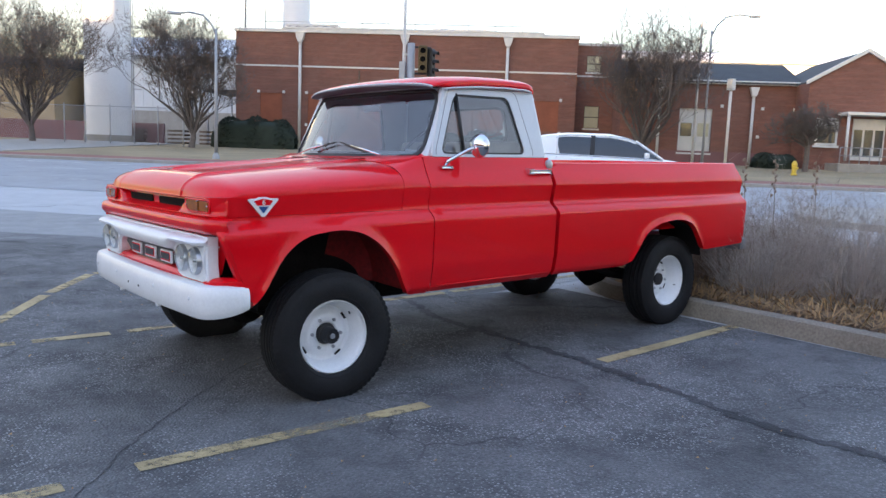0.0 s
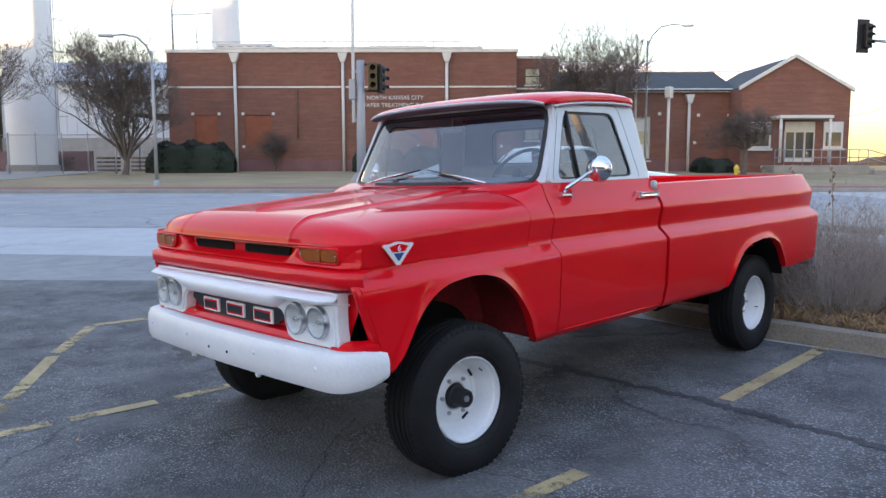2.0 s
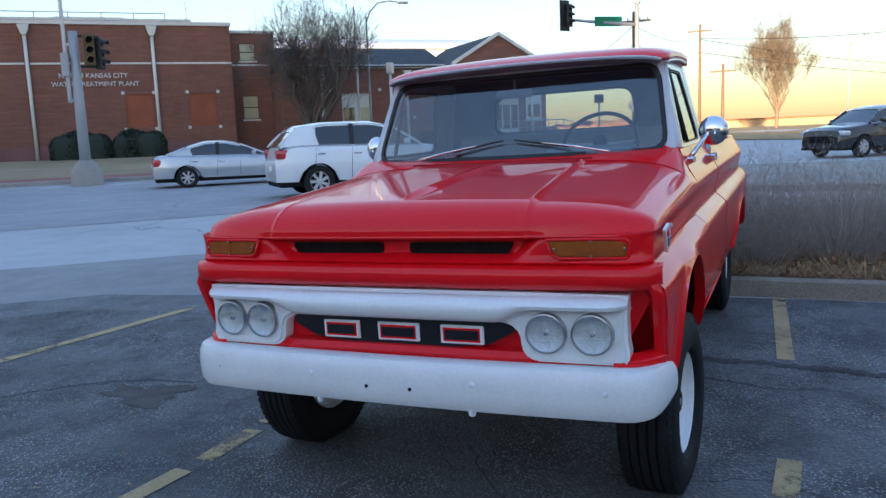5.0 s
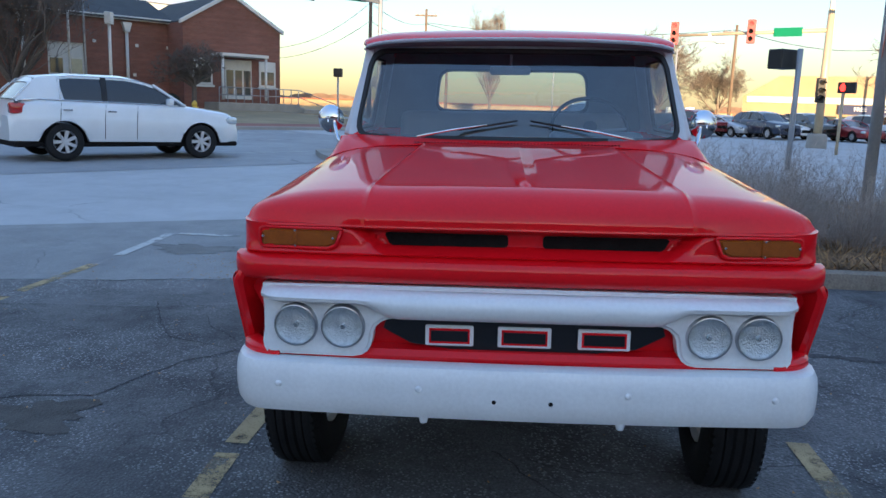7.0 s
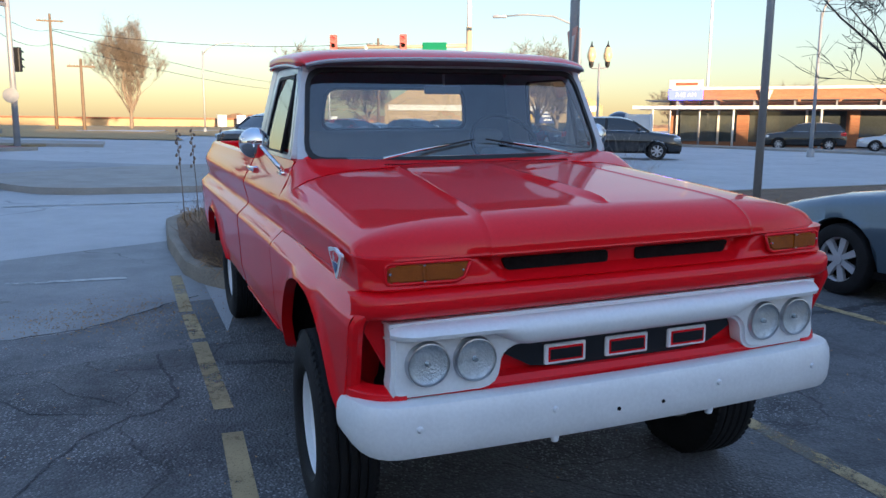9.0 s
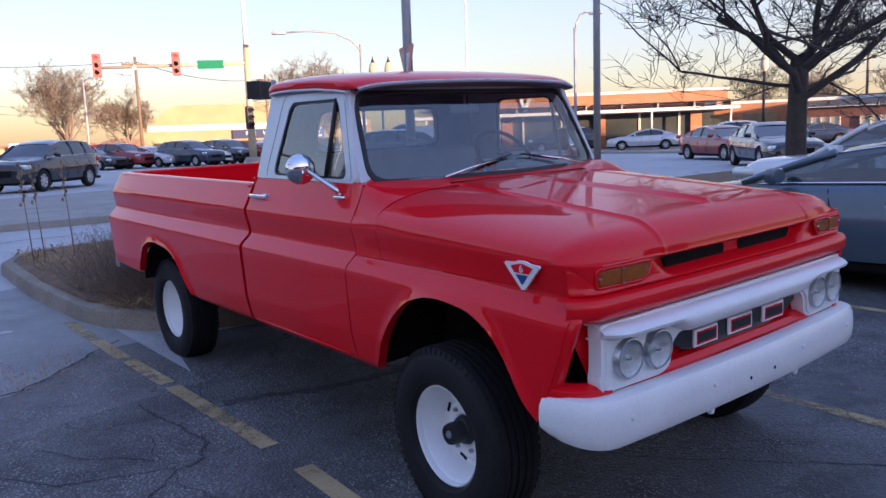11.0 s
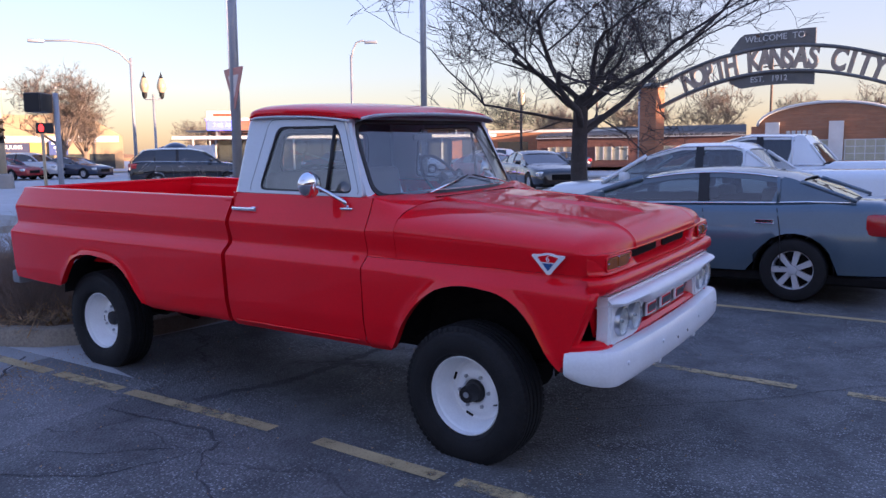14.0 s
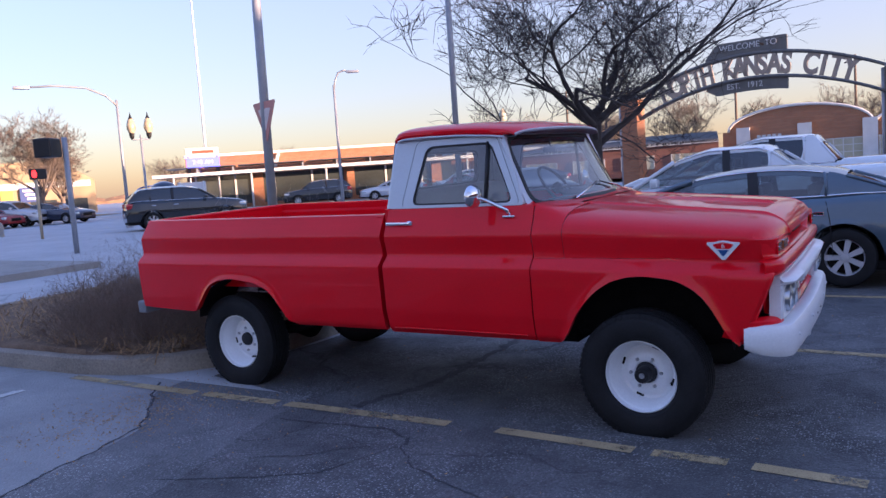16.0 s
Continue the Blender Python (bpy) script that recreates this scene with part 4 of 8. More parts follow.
# vaulted brick garage with multi-pane bay windows
gar = thing("vaulted_garage", Matrix.Translation((6.2, -55.0, 0.5)) @ pose(0, 0, 0, 0, 0, 5), "brick garage with an arched white-edged gable and gridded windows", "building")
part("wall", opening_wall(-14, 4.0, -16, 0, 0, 2.75, []), BRICK_O, gar)
arc = [(4.6 * math.cos(math.pi * k / 16), 2.75 + 1.55 * math.sin(math.pi * k / 16)) for k in range(17)]
part("gable", prism([(x - 1.0, z) for x, z in arc], -16, 0, plane="xz"), BRICK_O, gar)
part("gable_trim", tube([(x - 1.0, 0.08, z) for x, z in arc], 0.1, 6), TRIM, gar)
arc2 = [(4.6 * math.cos(math.pi * k / 16), 2.5 + 1.3 * math.sin(math.pi * k / 16)) for k in range(17)]
part("second_gable", prism([(x - 10.2, z) for x, z in arc2], -16, -0.05, plane="xz"), BRICK_O, gar)
part("gable_trim", tube([(x - 10.2, 0.05, z) for x, z in arc2], 0.1, 6), TRIM, gar)
for x in (2.6, -1.4, -5.4, -9.4, -13.4):
    part("pier", box(x - 0.45, x + 0.45, 0.0, 0.35, 0, 3.0), TRIM, gar)
for x0 in (-1.0, -5.0, -9.0, -13.0):
    w = part("window", box(x0 - 0.0, x0 + 3.1, 0.02, 0.08, 0.3, 1.75), WINDOWY, gar)
    for k in range(6):
        part("window_bar", box(x0 + k * 0.6, x0 + 0.06 + k * 0.6, 0.082, 0.12, 0.3, 1.75), TRIM, w)
    for z in (0.3, 0.78, 1.26, 1.72):
        part("window_bar", box(x0, x0 + 3.1, 0.082, 0.115, z, z + 0.05), TRIM, w)
# maker's name over the bay, as plain bars
for k in range(5):
    part("name_bar", box(0.1 + k * 0.34, 0.34 + k * 0.34, 0.02, 0.06, 2.1, 2.4), TRIM, gar)
side = thing("garage_flank", Matrix.Translation((15.7, -52.6, 0.5)) @ pose(0, 0, 0, 0, 0, 12), "long dark red brick garage flank with a grey roof", "building")
part("wall", box(-5.5, 9.5, -14, 0, 0, 2.2), BRICK, side)
part("roof", prism([(-14, 2.2), (0.3, 2.2), (0.3, 2.35), (-6, 3.1), (-14, 3.1)], -5.5, 9.5, plane="yz"), ROOFM, side)
part("gutter", box(-5.5, 9.5, 0.01, 0.3, 2.15, 2.35), TRIM, side)
for k in range(4):
    w = part("window", box(-4.6 + k * 3.6, -2.2 + k * 3.6, 0.01, 0.05, 0.5, 1.5), WINDOWY, side)
    for j in range(5):
        part("window_bar", box(-4.6 + k * 3.6 + j * 0.59, -4.54 + k * 3.6 + j * 0.59, 0.052, 0.09, 0.5, 1.5), TRIM, w)

# unseen walls added behind the camera, closing the place and keeping the low sun off the car park
for name, x0, x1, y0, y1, h in (("wall_west_1", -144, -140, -6, 45, 23.5), ("wall_west_4", -144, -140, 45.01, 52.3, 21.5), ("wall_west_5", -144, -140, 52.31, 140, 29.5), ("wall_west_6", -27, -26, -34, 34, 7.0), ("wall_west_2", -144, -140, -58, -6.01, 14.0), ("wall_west_3", -144, -140, -160, -58.01, 12.0)):
    tagged(part(name, box(x0, x1, y0, y1, -0.5, h), BRICK), "unseen brick wall added to shade the car park", "wall", kind="structure")
# distance: dark treeline, pale sheds
fd = thing("distant_shed", Matrix.Translation((178, -12, 0)), "long pale industrial shed on the horizon", "building")
part("wall", box(-5, 5, -40, 60, 0, 2.4), TAN, fd)
part("roof", box(-5.2, 5.2, -40.2, 60.2, 2.4, 2.7), BRICKPANEL, fd)
for k in range(7):
    part("stub_tank", tube([(-8, -30 + k * 4, 0), (-8, -30 + k * 4, 3.4)], 1.0, 12), TANKWHITE, fd)
mall = thing("distant_store", Matrix.Translation((92, -44, 0)) @ pose(0, 0, 0, 0, 0, -28), "long tan roadside store far beyond the crossing", "building")
part("wall", box(-3, 12, -14, 14, 0, 4.2), TAN, mall)
part("roof", prism([(-14, 4.2), (14, 4.2), (10, 6.6), (-10, 6.6)], -3.2, 12, plane="yz"), TAN, mall)
NAVY = M("sign_navy", (0.02, 0.03, 0.09), 0.5, 0, 0.15, 3, 20)
part("fascia", box(-3.2, -3.01, -13.5, 13.5, 3.5, 4.25), TRIM, mall)
nb = part("name_board", box(-3.32, -3.01, -3.9, 3.4, 2.35, 3.4), NAVY, mall, "long navy sign board")
words("sign_word", "FREE", 0.62, SIGNWHITE, pose(-3.33, 1.15, 2.92, 90, 0, -90), nb, 0.01, heavy=0.012)
words("sign_word", "VACUUMS", 0.62, SIGNWHITE, pose(-3.33, -1.75, 2.92, 90, 0, -90), nb, 0.01, heavy=0.012)
part("name_board", box(-3.34, -3.01, -5.2, -3.95, 2.35, 3.4), YELLOW, mall, "yellow end of the sign board")
bb = part("side_board", box(-3.4, -3.01, -7.9, -5.9, 2.0, 3.7), SIGNBLUE, mall, "blue sign board")
for k, (y0, y1) in enumerate(((-7.6, -6.2), (-7.4, -6.4), (-7.6, -6.6))):
    part("text_bar", box(-3.42, -3.401, y0, y1, 3.2 - k * 0.45, 3.45 - k * 0.45), SIGNWHITE, bb)
for k in range(8):
    part("shop_bay", box(-3.06, -3.005, -13 + k * 3.3, -10.2 + k * 3.3, 0.2, 2.1), WINDOWM, mall)

# hazy belt of bare trees and hedges on the horizon, a ragged band with depth
BELT = M("hazy_tree_belt", (0.20, 0.125, 0.075), 0.95, 0, 0.35, 0.08, 0.6)
rnd = random.Random(14)
rows, h = [], 2.6
for k in range(420):
    a = radians(62 - 175 * k / 419)
    h = min(4.6, max(1.3, h + rnd.uniform(-0.75, 0.75)))
    r = 235 + 8 * math.sin(k * 0.11)
    rows.append([(r * math.cos(a), r * math.sin(a), -1), (r * math.cos(a), r * math.sin(a), h * 0.6), ((r + 2) * math.cos(a), (r + 2) * math.sin(a), h), ((r + 6) * math.cos(a), (r + 6) * math.sin(a), h * 0.8), ((r + 8) * math.cos(a), (r + 8) * math.sin(a), -1)])
tagged(part("backdrop", grid(rows), BELT, smooth=0), "hazy brown belt of bare trees along the horizon", "tree belt", kind="structure")

# ---- street furniture ----
def zat(x, y):
    return ground_z(x, y)


def pole(parent, h, r0, r1, mat, lean=(0, 0), sides=10):
    return part("pole", tube([(0, 0, -0.1), (lean[0] * 0.5, lean[1] * 0.5, h * 0.5), (lean[0], lean[1], h)], [r0, (r0 + r1) / 2, r1], sides), mat, parent)


def street_lamp(x, y, h, arm, heading, label, mat=POLEPAINT, r=0.09, ztop=None):
    t = thing("street_lamp", Matrix.Translation((x, y, zat(x, y))) @ pose(0, 0, 0, 0, 0, heading), label, "street lamp", "street lamps")
    pole(t, h * 0.9, r, r * 0.6, mat)
    pts = [(0, 0, h * 0.86), (arm * 0.12, 0, h * 0.93), (arm * 0.35, 0, h * 0.985), (arm * 0.7, 0, h * 1.0), (arm, 0, h * 0.99)]
    part("arm", tube(pts, [r * 0.5] * 4 + [r * 0.4], 8), mat, t)
    part("luminaire", box(arm - 0.1, arm + 0.55, -0.13, 0.13, h * 0.99 - 0.08, h * 0.99 + 0.05, 0.04, seg=2), STEEL, t)
    part("base", lathe([(r * 1.9, -0.05), (r * 1.9, 0.25), (r * 1.1, 0.4)], 12, "z"), mat, t)
    return t


# heading: the way the arm points
street_lamp(13.4, 32.3, 7.0, 1.7, 150, "grey curved-arm street lamp on the far pavement")
street_lamp(41.6, 23.6, 9.4, 2.2, -52, "grey curved-arm street lamp by the plant wing")
street_lamp(29.2, -18.2, 6.4, 3.5, 60, "grey street lamp with a long sweeping arm")
street_lamp(24.1, -27.45, 7.1, 0.8, 214, "slim street lamp with a short curved arm")
street_lamp(72.0, -5.4, 8.0, 4.0, -100, "far street lamp with a long arm")
street_lamp(56.0, -13.0, 6.6, 3.0, -80, "far street lamp with a long arm")


def flagpole(x, y, h, label, r=0.09):
    t = thing("flagpole", Matrix.Translation((x, y, zat(x, y))), label, "flagpole")
    pole(t, h, r, r * 0.5, SIGNWHITE)
    part("ball", lathe([(0.0, h + 0.2), (0.1, h + 0.1), (0.0, h)], 10, "z"), CHROME, t)
    return t


flagpole(43.4, 25.5, 15.5, "tall white flagpole before the brick wing")
flagpole(62.0, -53.6, 22.0, "very tall thin white flagpole beyond the showroom", 0.16)
t = thing("vent_pipe", Matrix.Translation((42.6, 22.6, zat(42, 22))), "short white vent pipe with a square head", "pipe")
pole(t, 5.0, 0.09, 0.09, TRIM)
part("head", box(-0.2, 0.2, -0.2, 0.2, 4.9, 5.6, 0.03), TRIM, t)


def signal_head(parent, m, lit=None, housing=DARKBOX):
    """Three-lamp head facing its local -x."""
    h = part("signal_head", box(-0.12, 0.12, -0.18, 0.18, -0.55, 0.55, 0.03), housing, parent, "three-lamp traffic signal", m=m)
    for k in range(3):
        z = 0.34 - 0.34 * k
        rows = []
        for j in range(9):
            a = math.pi * j / 8
            rows.append([(-0.12, 0.14 * math.cos(a), z + 0.14 * math.sin(a)), (-0.32, 0.135 * math.cos(a), z - 0.02 + 0.13 * math.sin(a))])
        part("hood", thick(grid(rows), 0.01), housing, h)
        part("lens", lathe([(0.0, -0.135), (0.11, -0.125), (0.12, -0.11)], 16, "x"), LIT_RED if lit == k else DARK, h, m=pose(0, 0, z))
    return h


# near-far signal post with heads turned to the side street
sp = thing("signal_post", Matrix.Translation((17.2, 21.7, zat(17.2, 21.7))) @ pose(0, 0, 0, 0, 0, STREET), "grey traffic signal post with two heads and a tall thin mast", "signal post")
pole(sp, 5.35, 0.20, 0.15, POLEPAINT)
part("mast", tube([(-0.28, 0, 2.9), (-0.30, 0, 12.5)], [0.07, 0.05], 8), SIGNWHITE, sp)
part("footing", lathe([(0.55, -0.1), (0.52, 0.45), (0.35, 0.75), (0.2, 0.9)], 14, "z"), CONCRETE, sp)
part("control_box", box(-0.45, -0.2, -0.2, 0.2, 3.8, 4.6, 0.02), POLEPAINT, sp)
signal_head(sp, pose(0.48, 0.0, 4.72, 0, 0, 100), None, OCHRE)
signal_head(sp, pose(0.80, 0.25, 4.62, 0, 0, 160))
for z in (3.0, 3.9, 4.9):
    part("mast_clamp", box(-0.36, -0.1, -0.05, 0.05, z - 0.05, z + 0.05, 0.01), STEEL, sp)
part("bracket", tube([(0, 0, 5.2), (0.8, 0.2, 5.2)], 0.04, 6), DARKBOX, sp)
part("bracket", tube([(0, 0, 4.15), (0.8, 0.2, 4.15)], 0.04, 6), DARKBOX, sp)

# mast arm towards the plant, seen from behind
ma = thing("signal_mast", Matrix.Translation((38.2, 6.1, zat(38, 6))), "galvanised signal mast arm with a street-name blade", "signal mast")
pole(ma, 8.8, 0.15, 0.10, POLEPAINT)
armv = Vector((-1.6, 3.1, 0))
part("arm", tube([(0, 0, 6.35), armv * 0.5 + Vector((0, 0, 6.5)), armv + Vector((0, 0, 6.7))], [0.10, 0.08, 0.06], 8), POLEPAINT, ma)
signal_head(ma, Matrix.Translation(armv + Vector((0, 0, 6.9))) @ pose(0, 0, 0, 0, 0, 60))
part("backplate", box(-0.02, 0.02, -0.32, 0.32, -0.75, 0.75), DARKBOX, ma, m=Matrix.Translation(armv * 1.06 + Vector((0, 0, 6.9))) @ pose(0, 0, 0, 0, 0, 60))
part("name_blade", box(-0.02, 0.02, -0.75, 0.75, -0.24, 0.24, 0.01), SIGNGREEN, ma, "green street blade with plain face", m=Matrix.Translation(armv * 0.42 + Vector((0, 0, 6.55))) @ pose(0, 0, 0, 0, 0, 38))
signal_head(ma, pose(0.45, -0.2, 4.0, 0, 0, 150))
part("sign_plate", lathe([(0.0, 0.0), (0.33, 0.0), (0.33, 0.02), (0.0, 0.02)], 20, "x"), PLATEGREY, ma, "grey round-cornered sign plate", m=pose(-0.2, 0.1, 2.35))
part("camera_box", box(-0.15, 0.15, -0.15, 0.15, 7.4, 7.8, 0.02), POLEPAINT, ma)

# mast arm over the side street with lit red heads
mr = thing("signal_mast", Matrix.Translation((34.4, -14.9, zat(34, -15))), "tan signal mast arm with two red signals and a green blade", "signal mast")
part("pole", tube([(0, 0, -0.1), (0, 0, 3), (0, 0, 6.2)], [0.20, 0.17, 0.14], 12), POLETAN, mr)
part("footing", lathe([(0.46, -0.1), (0.44, 0.55), (0.36, 0.66), (0.2, 0.68)], 14, "z"), CONCRETE, mr)
part("lamp_pole", tube([(0, 0, 6.1), (0, 0, 11.5)], [0.12, 0.07], 8), SIGNWHITE, mr)
av = Vector((3.6, 6.2, 0))
part("arm", tube([(0, 0, 5.3), av * 0.5 + Vector((0, 0, 5.25)), av + Vector((0, 0, 5.2))], [0.10, 0.08, 0.06], 8), POLETAN, mr)
for f0 in (1.0, 0.49):
    signal_head(mr, Matrix.Translation(av * f0 + Vector((-0.25, -0.05, 5.3))) @ pose(0, 0, 0, 0, 0, -25), 0, SIGNRED)
part("name_blade", box(-0.02, 0.02, -0.62, 0.62, -0.2, 0.2, 0.01), SIGNGREEN, mr, "green street blade with plain face", m=Matrix.Translation(av * 0.25 + Vector((-0.1, 0, 5.25))) @ pose(0, 0, 0, 0, 0, -30))
part("detector", lathe([(0.0, -0.12), (0.12, 0.0), (0.0, 0.12)], 10, "x"), SIGNWHITE, mr, m=Matrix.Translation(av * 0.74 + Vector((0, 0, 5.2))))
signal_head(mr, pose(-0.5, 0.3, 2.6, 0, 0, 0))

# pedestrian heads
pd = thing("walk_signal", Matrix.Translation((17.3, -7.4, zat(17, -7))), "black walk-signal box on a grey post", "walk signal")
pole(pd, 3.0, 0.07, 0.07, POLEPAINT)
part("box", box(-0.22, 0.22, -0.30, 0.30, -0.24, 0.24, 0.03), DARKBOX, pd, m=pose(0.25, 0.32, 2.75, 0, 0, 30))
pd2 = thing("walk_signal", Matrix.Translation((27.5, -12.9, zat(27, -13))), "small walk signal showing red on a thin post", "walk signal")
pole(pd2, 2.7, 0.06, 0.06, POLETAN)
hb = part("box", box(-0.15, 0.15, -0.30, 0.30, -0.2, 0.2, 0.02), DARKBOX, pd2, m=pose(0, -0.12, 2.5, 0, 0, -35))
part("lit_panel", prism(rounded([(0.05, -0.13), (0.19, -0.13), (0.22, 0.02), (0.17, 0.15), (0.08, 0.15), (0.03, 0.02)], 0.03), -0.165, -0.151, plane="yz"), LIT_RED, hb)
pd3 = thing("walk_signal", Matrix.Translation((44.5, 9.5, zat(44, 9))), "small dark walk signal on a thin post", "walk signal")
pole(pd3, 3.0, 0.06, 0.06, POLEPAINT)
part("box", box(-0.2, 0.2, -0.25, 0.25, 2.6, 3.1, 0.03), DARKBOX, pd3)

# yard sign before the showroom
ls = thing("lease_sign", Matrix.Translation((27.04, -20.11, zat(27, -20))) @ pose(0, 0, 0, 0, 0, 50), "white lease board with rust lettering on two posts", "sign")
for x in (-0.52, 0.52):
    part("post", tube([(x, 0.03, -0.1), (x, 0.03, 1.9)], 0.035, 6), SIGNWHITE, ls)
lb = part("board", box(-0.62, 0.62, -0.03, 0.0, 0.88, 1.86, 0.008), SIGNWHITE, ls)
LEASE = M("rust_lettering", (0.30, 0.10, 0.06), 0.6, 0, 0.1, 6, 40)
words("sign_word", "For", 0.30, LEASE, pose(-0.33, -0.032, 1.66, 90, 0, 0), lb, 0.004)
words("sign_word", "Lease", 0.30, LEASE, pose(0.19, -0.032, 1.66, 90, 0, 0), lb, 0.004)
part("text_bar", box(-0.38, 0.38, -0.036, -0.0305, 1.30, 1.42), PLATEGREY, lb)
part("text_bar", box(-0.52, 0.52, -0.036, -0.0305, 0.95, 1.06), NAVY, lb)

# bus shelter with an arched blue roof
bs = thing("bus_shelter", Matrix.Translation((47.0, -33.9, zat(47, -34))) @ pose(0, 0, 0, 0, 0, 50), "small bus shelter with an arched blue roof", "bus shelter")
arc3 = [(1.0 * math.cos(math.pi * k / 12), 1.75 + 0.42 * math.sin(math.pi * k / 12)) for k in range(13)]
part("roof", prism(arc3 + [(x * 0.93, z - 0.09) for x, z in arc3[::-1]], -0.7, 0.7, plane="xz"), SIGNBLUE, bs)
for x, y in ((-0.92, -0.6), (0.92, -0.6), (-0.92, 0.6), (0.92, 0.6)):
    part("post", tube([(x, y, -0.1), (x, y, 1.8)], 0.045, 6), SIGNBLUE, bs)
part("back_panel", box(-0.88, 0.88, 0.57, 0.6, 0.25, 1.7), WINDOWM, bs)
part("bench", box(-0.7, 0.7, 0.2, 0.52, 0.42, 0.48, 0.01), POLEPAINT, bs)

FROST = M("frosted_glass", (0.46, 0.37, 0.22), 0.25, 0, 0.25, 6, 40, coat=0.8)
# twin-globe ornamental lamp
tw = thing("twin_lamp", Matrix.Translation((29.2, -19.3, zat(29, -19))) @ pose(0, 0, 0, 0, 0, 55) @ Matrix.Scale(0.81, 4), "grey ornamental lamp post with two lanterns", "lamp post")
part("post", tube([(0, 0, -0.1), (0, 0, 0.6), (0, 0, 0.7), (0, 0, 5.2)], [0.16, 0.14, 0.08, 0.06], 10), POLEPAINT, tw)
part("cross_arm", tube([(-0.46, 0, 5.1), (-0.42, 0, 4.95), (0.42, 0, 4.95), (0.46, 0, 5.1)], 0.05, 6), POLEPAINT, tw)
for x in (-0.46, 0.46):
    lg = part("lantern", lathe([(0.09, 5.1), (0.14, 5.3), (0.24, 5.55), (0.25, 5.75), (0.17, 6.05), (0.06, 6.2)], 12, "z"), FROST, tw, "frosted lantern", m=pose(x, 0, 0))
    part("finial", lathe([(0.13, 6.12), (0.05, 6.28), (0.02, 6.45), (0.0, 6.5)], 10, "z"), DARKBOX, lg)
    part("lantern_cup", lathe([(0.05, 4.95), (0.13, 5.1), (0.15, 5.32), (0.13, 5.3)], 10, "z"), DARKBOX, lg)
gl = thing("globe_lamp", Matrix.Translation((17.5, -33.5, zat(17, -33))), "slim ornamental lamp post with one lantern", "lamp post")
part("post", tube([(0, 0, -0.1), (0, 0, 3.9)], [0.09, 0.06], 10), DARKBOX, gl)
part("lantern", lathe([(0.08, 3.9), (0.2, 4.1), (0.18, 4.5), (0.03, 4.75)], 12, "z"), WINDOWY, gl)

FADED = M("faded_sign_red", (0.50, 0.20, 0.17), 0.5, 0.05, 0.2, 5, 40)
FADEDWHITE = M("faded_sign_white", (0.66, 0.58, 0.56), 0.5, 0.05, 0.15, 5, 40)
# yield sign on a leaning post and a bare steel post, both in the planted bed
ys_ = thing("yield_sign", Matrix.Translation((8.45, -5.3, zat(8.4, -5.3) + 0.1)), "faded triangular yield sign on a thick leaning grey post", "road sign")
part("post", tube([(0, 0, -0.2), (-0.11, 0.07, 3.0), (-0.22, 0.14, 6.2)], [0.085, 0.078, 0.07], 10), POLEPAINT, ys_)
tri_b = prism(rounded([(-0.42, 0.33), (0.42, 0.33), (0.0, -0.38)], 0.06), -0.006, 0.006, plane="xz")
sg = part("plate", tri_b, FADED, ys_, "faded pinkish triangle", m=pose(-0.14, 0.12, 2.50, 0, 0, -20))
part("plate_inner", prism(rounded([(-0.23, 0.21), (0.23, 0.21), (0.0, -0.18)], 0.04), -0.009, 0.009, plane="xz"), FADEDWHITE, sg)
bp_ = thing("steel_post", Matrix.Translation((5.01, -6.03, zat(5, -6) + 0.1)), "bare grey steel post in the planted bed", "post")
part("post", tube([(0, 0, -0.2), (-0.04, 0.02, 6.5)], [0.052, 0.045], 10), POLEPAINT, bp_)
part("base_plate", box(-0.13, 0.13, -0.13, 0.13, -0.02, 0.02, 0.005), POLEPAINT, bp_)
for s_ in (-1, 1):
    part("anchor_bolt", tube([(s_ * 0.09, s_ * 0.09, 0.0), (s_ * 0.09, s_ * 0.09, 0.06)], 0.012, 6), STEEL, bp_)

# hydrant
hy = thing("fire_hydrant", Matrix.Translation((38.6, 16.1, zat(38.6, 16.1) + 0.12)), "yellow fire hydrant on the far verge", "hydrant")
part("barrel", lathe([(0.17, 0), (0.17, 0.06), (0.12, 0.08), (0.12, 0.5), (0.15, 0.52), (0.15, 0.58), (0.11, 0.68), (0.04, 0.76), (0.0, 0.78)], 16, "z"), YELLOW, hy)
part("outlet", tube([(-0.2, 0, 0.42), (0.2, 0, 0.42)], 0.055, 10), YELLOW, hy)
part("outlet", tube([(0, -0.2, 0.38), (0, 0, 0.38)], 0.07, 10), YELLOW, hy)

# wooden utility poles with cross-arms and sagging wires
UP = []
for x, y, h in ((51.6, 8.7, 8.6), (77, 7.1, 10.2), (72, 4.6, 6.0), (66, -20, 8.8), (86, -42, 9.5), (30, -75, 9.5), (14, -82, 10.5), (3, -84, 10.5)):
    u = thing("utility_pole", Matrix.Translation((x, y, zat(x, y))), "weathered wooden utility pole with a cross-arm", "utility pole", "utility poles")
    pole(u, h, 0.15, 0.11, WOODPOLE, sides=8)
    part("cross_arm", box(-0.06, 0.06, -1.1, 1.1, h - 0.7, h - 0.56), WOODPOLE, u, m=pose(0, 0, 0, 0, 0, 60 if y < -50 else 0))
    for k in (-0.9, -0.4, 0.4, 0.9):
        part("insulator", tube([(0, k, h - 0.56), (0, k, h - 0.38)], 0.04, 6), STEEL, u, m=pose(0, 0, 0, 0, 0, 60 if y < -50 else 0))
    UP.append((x, y, h + zat(x, y)))


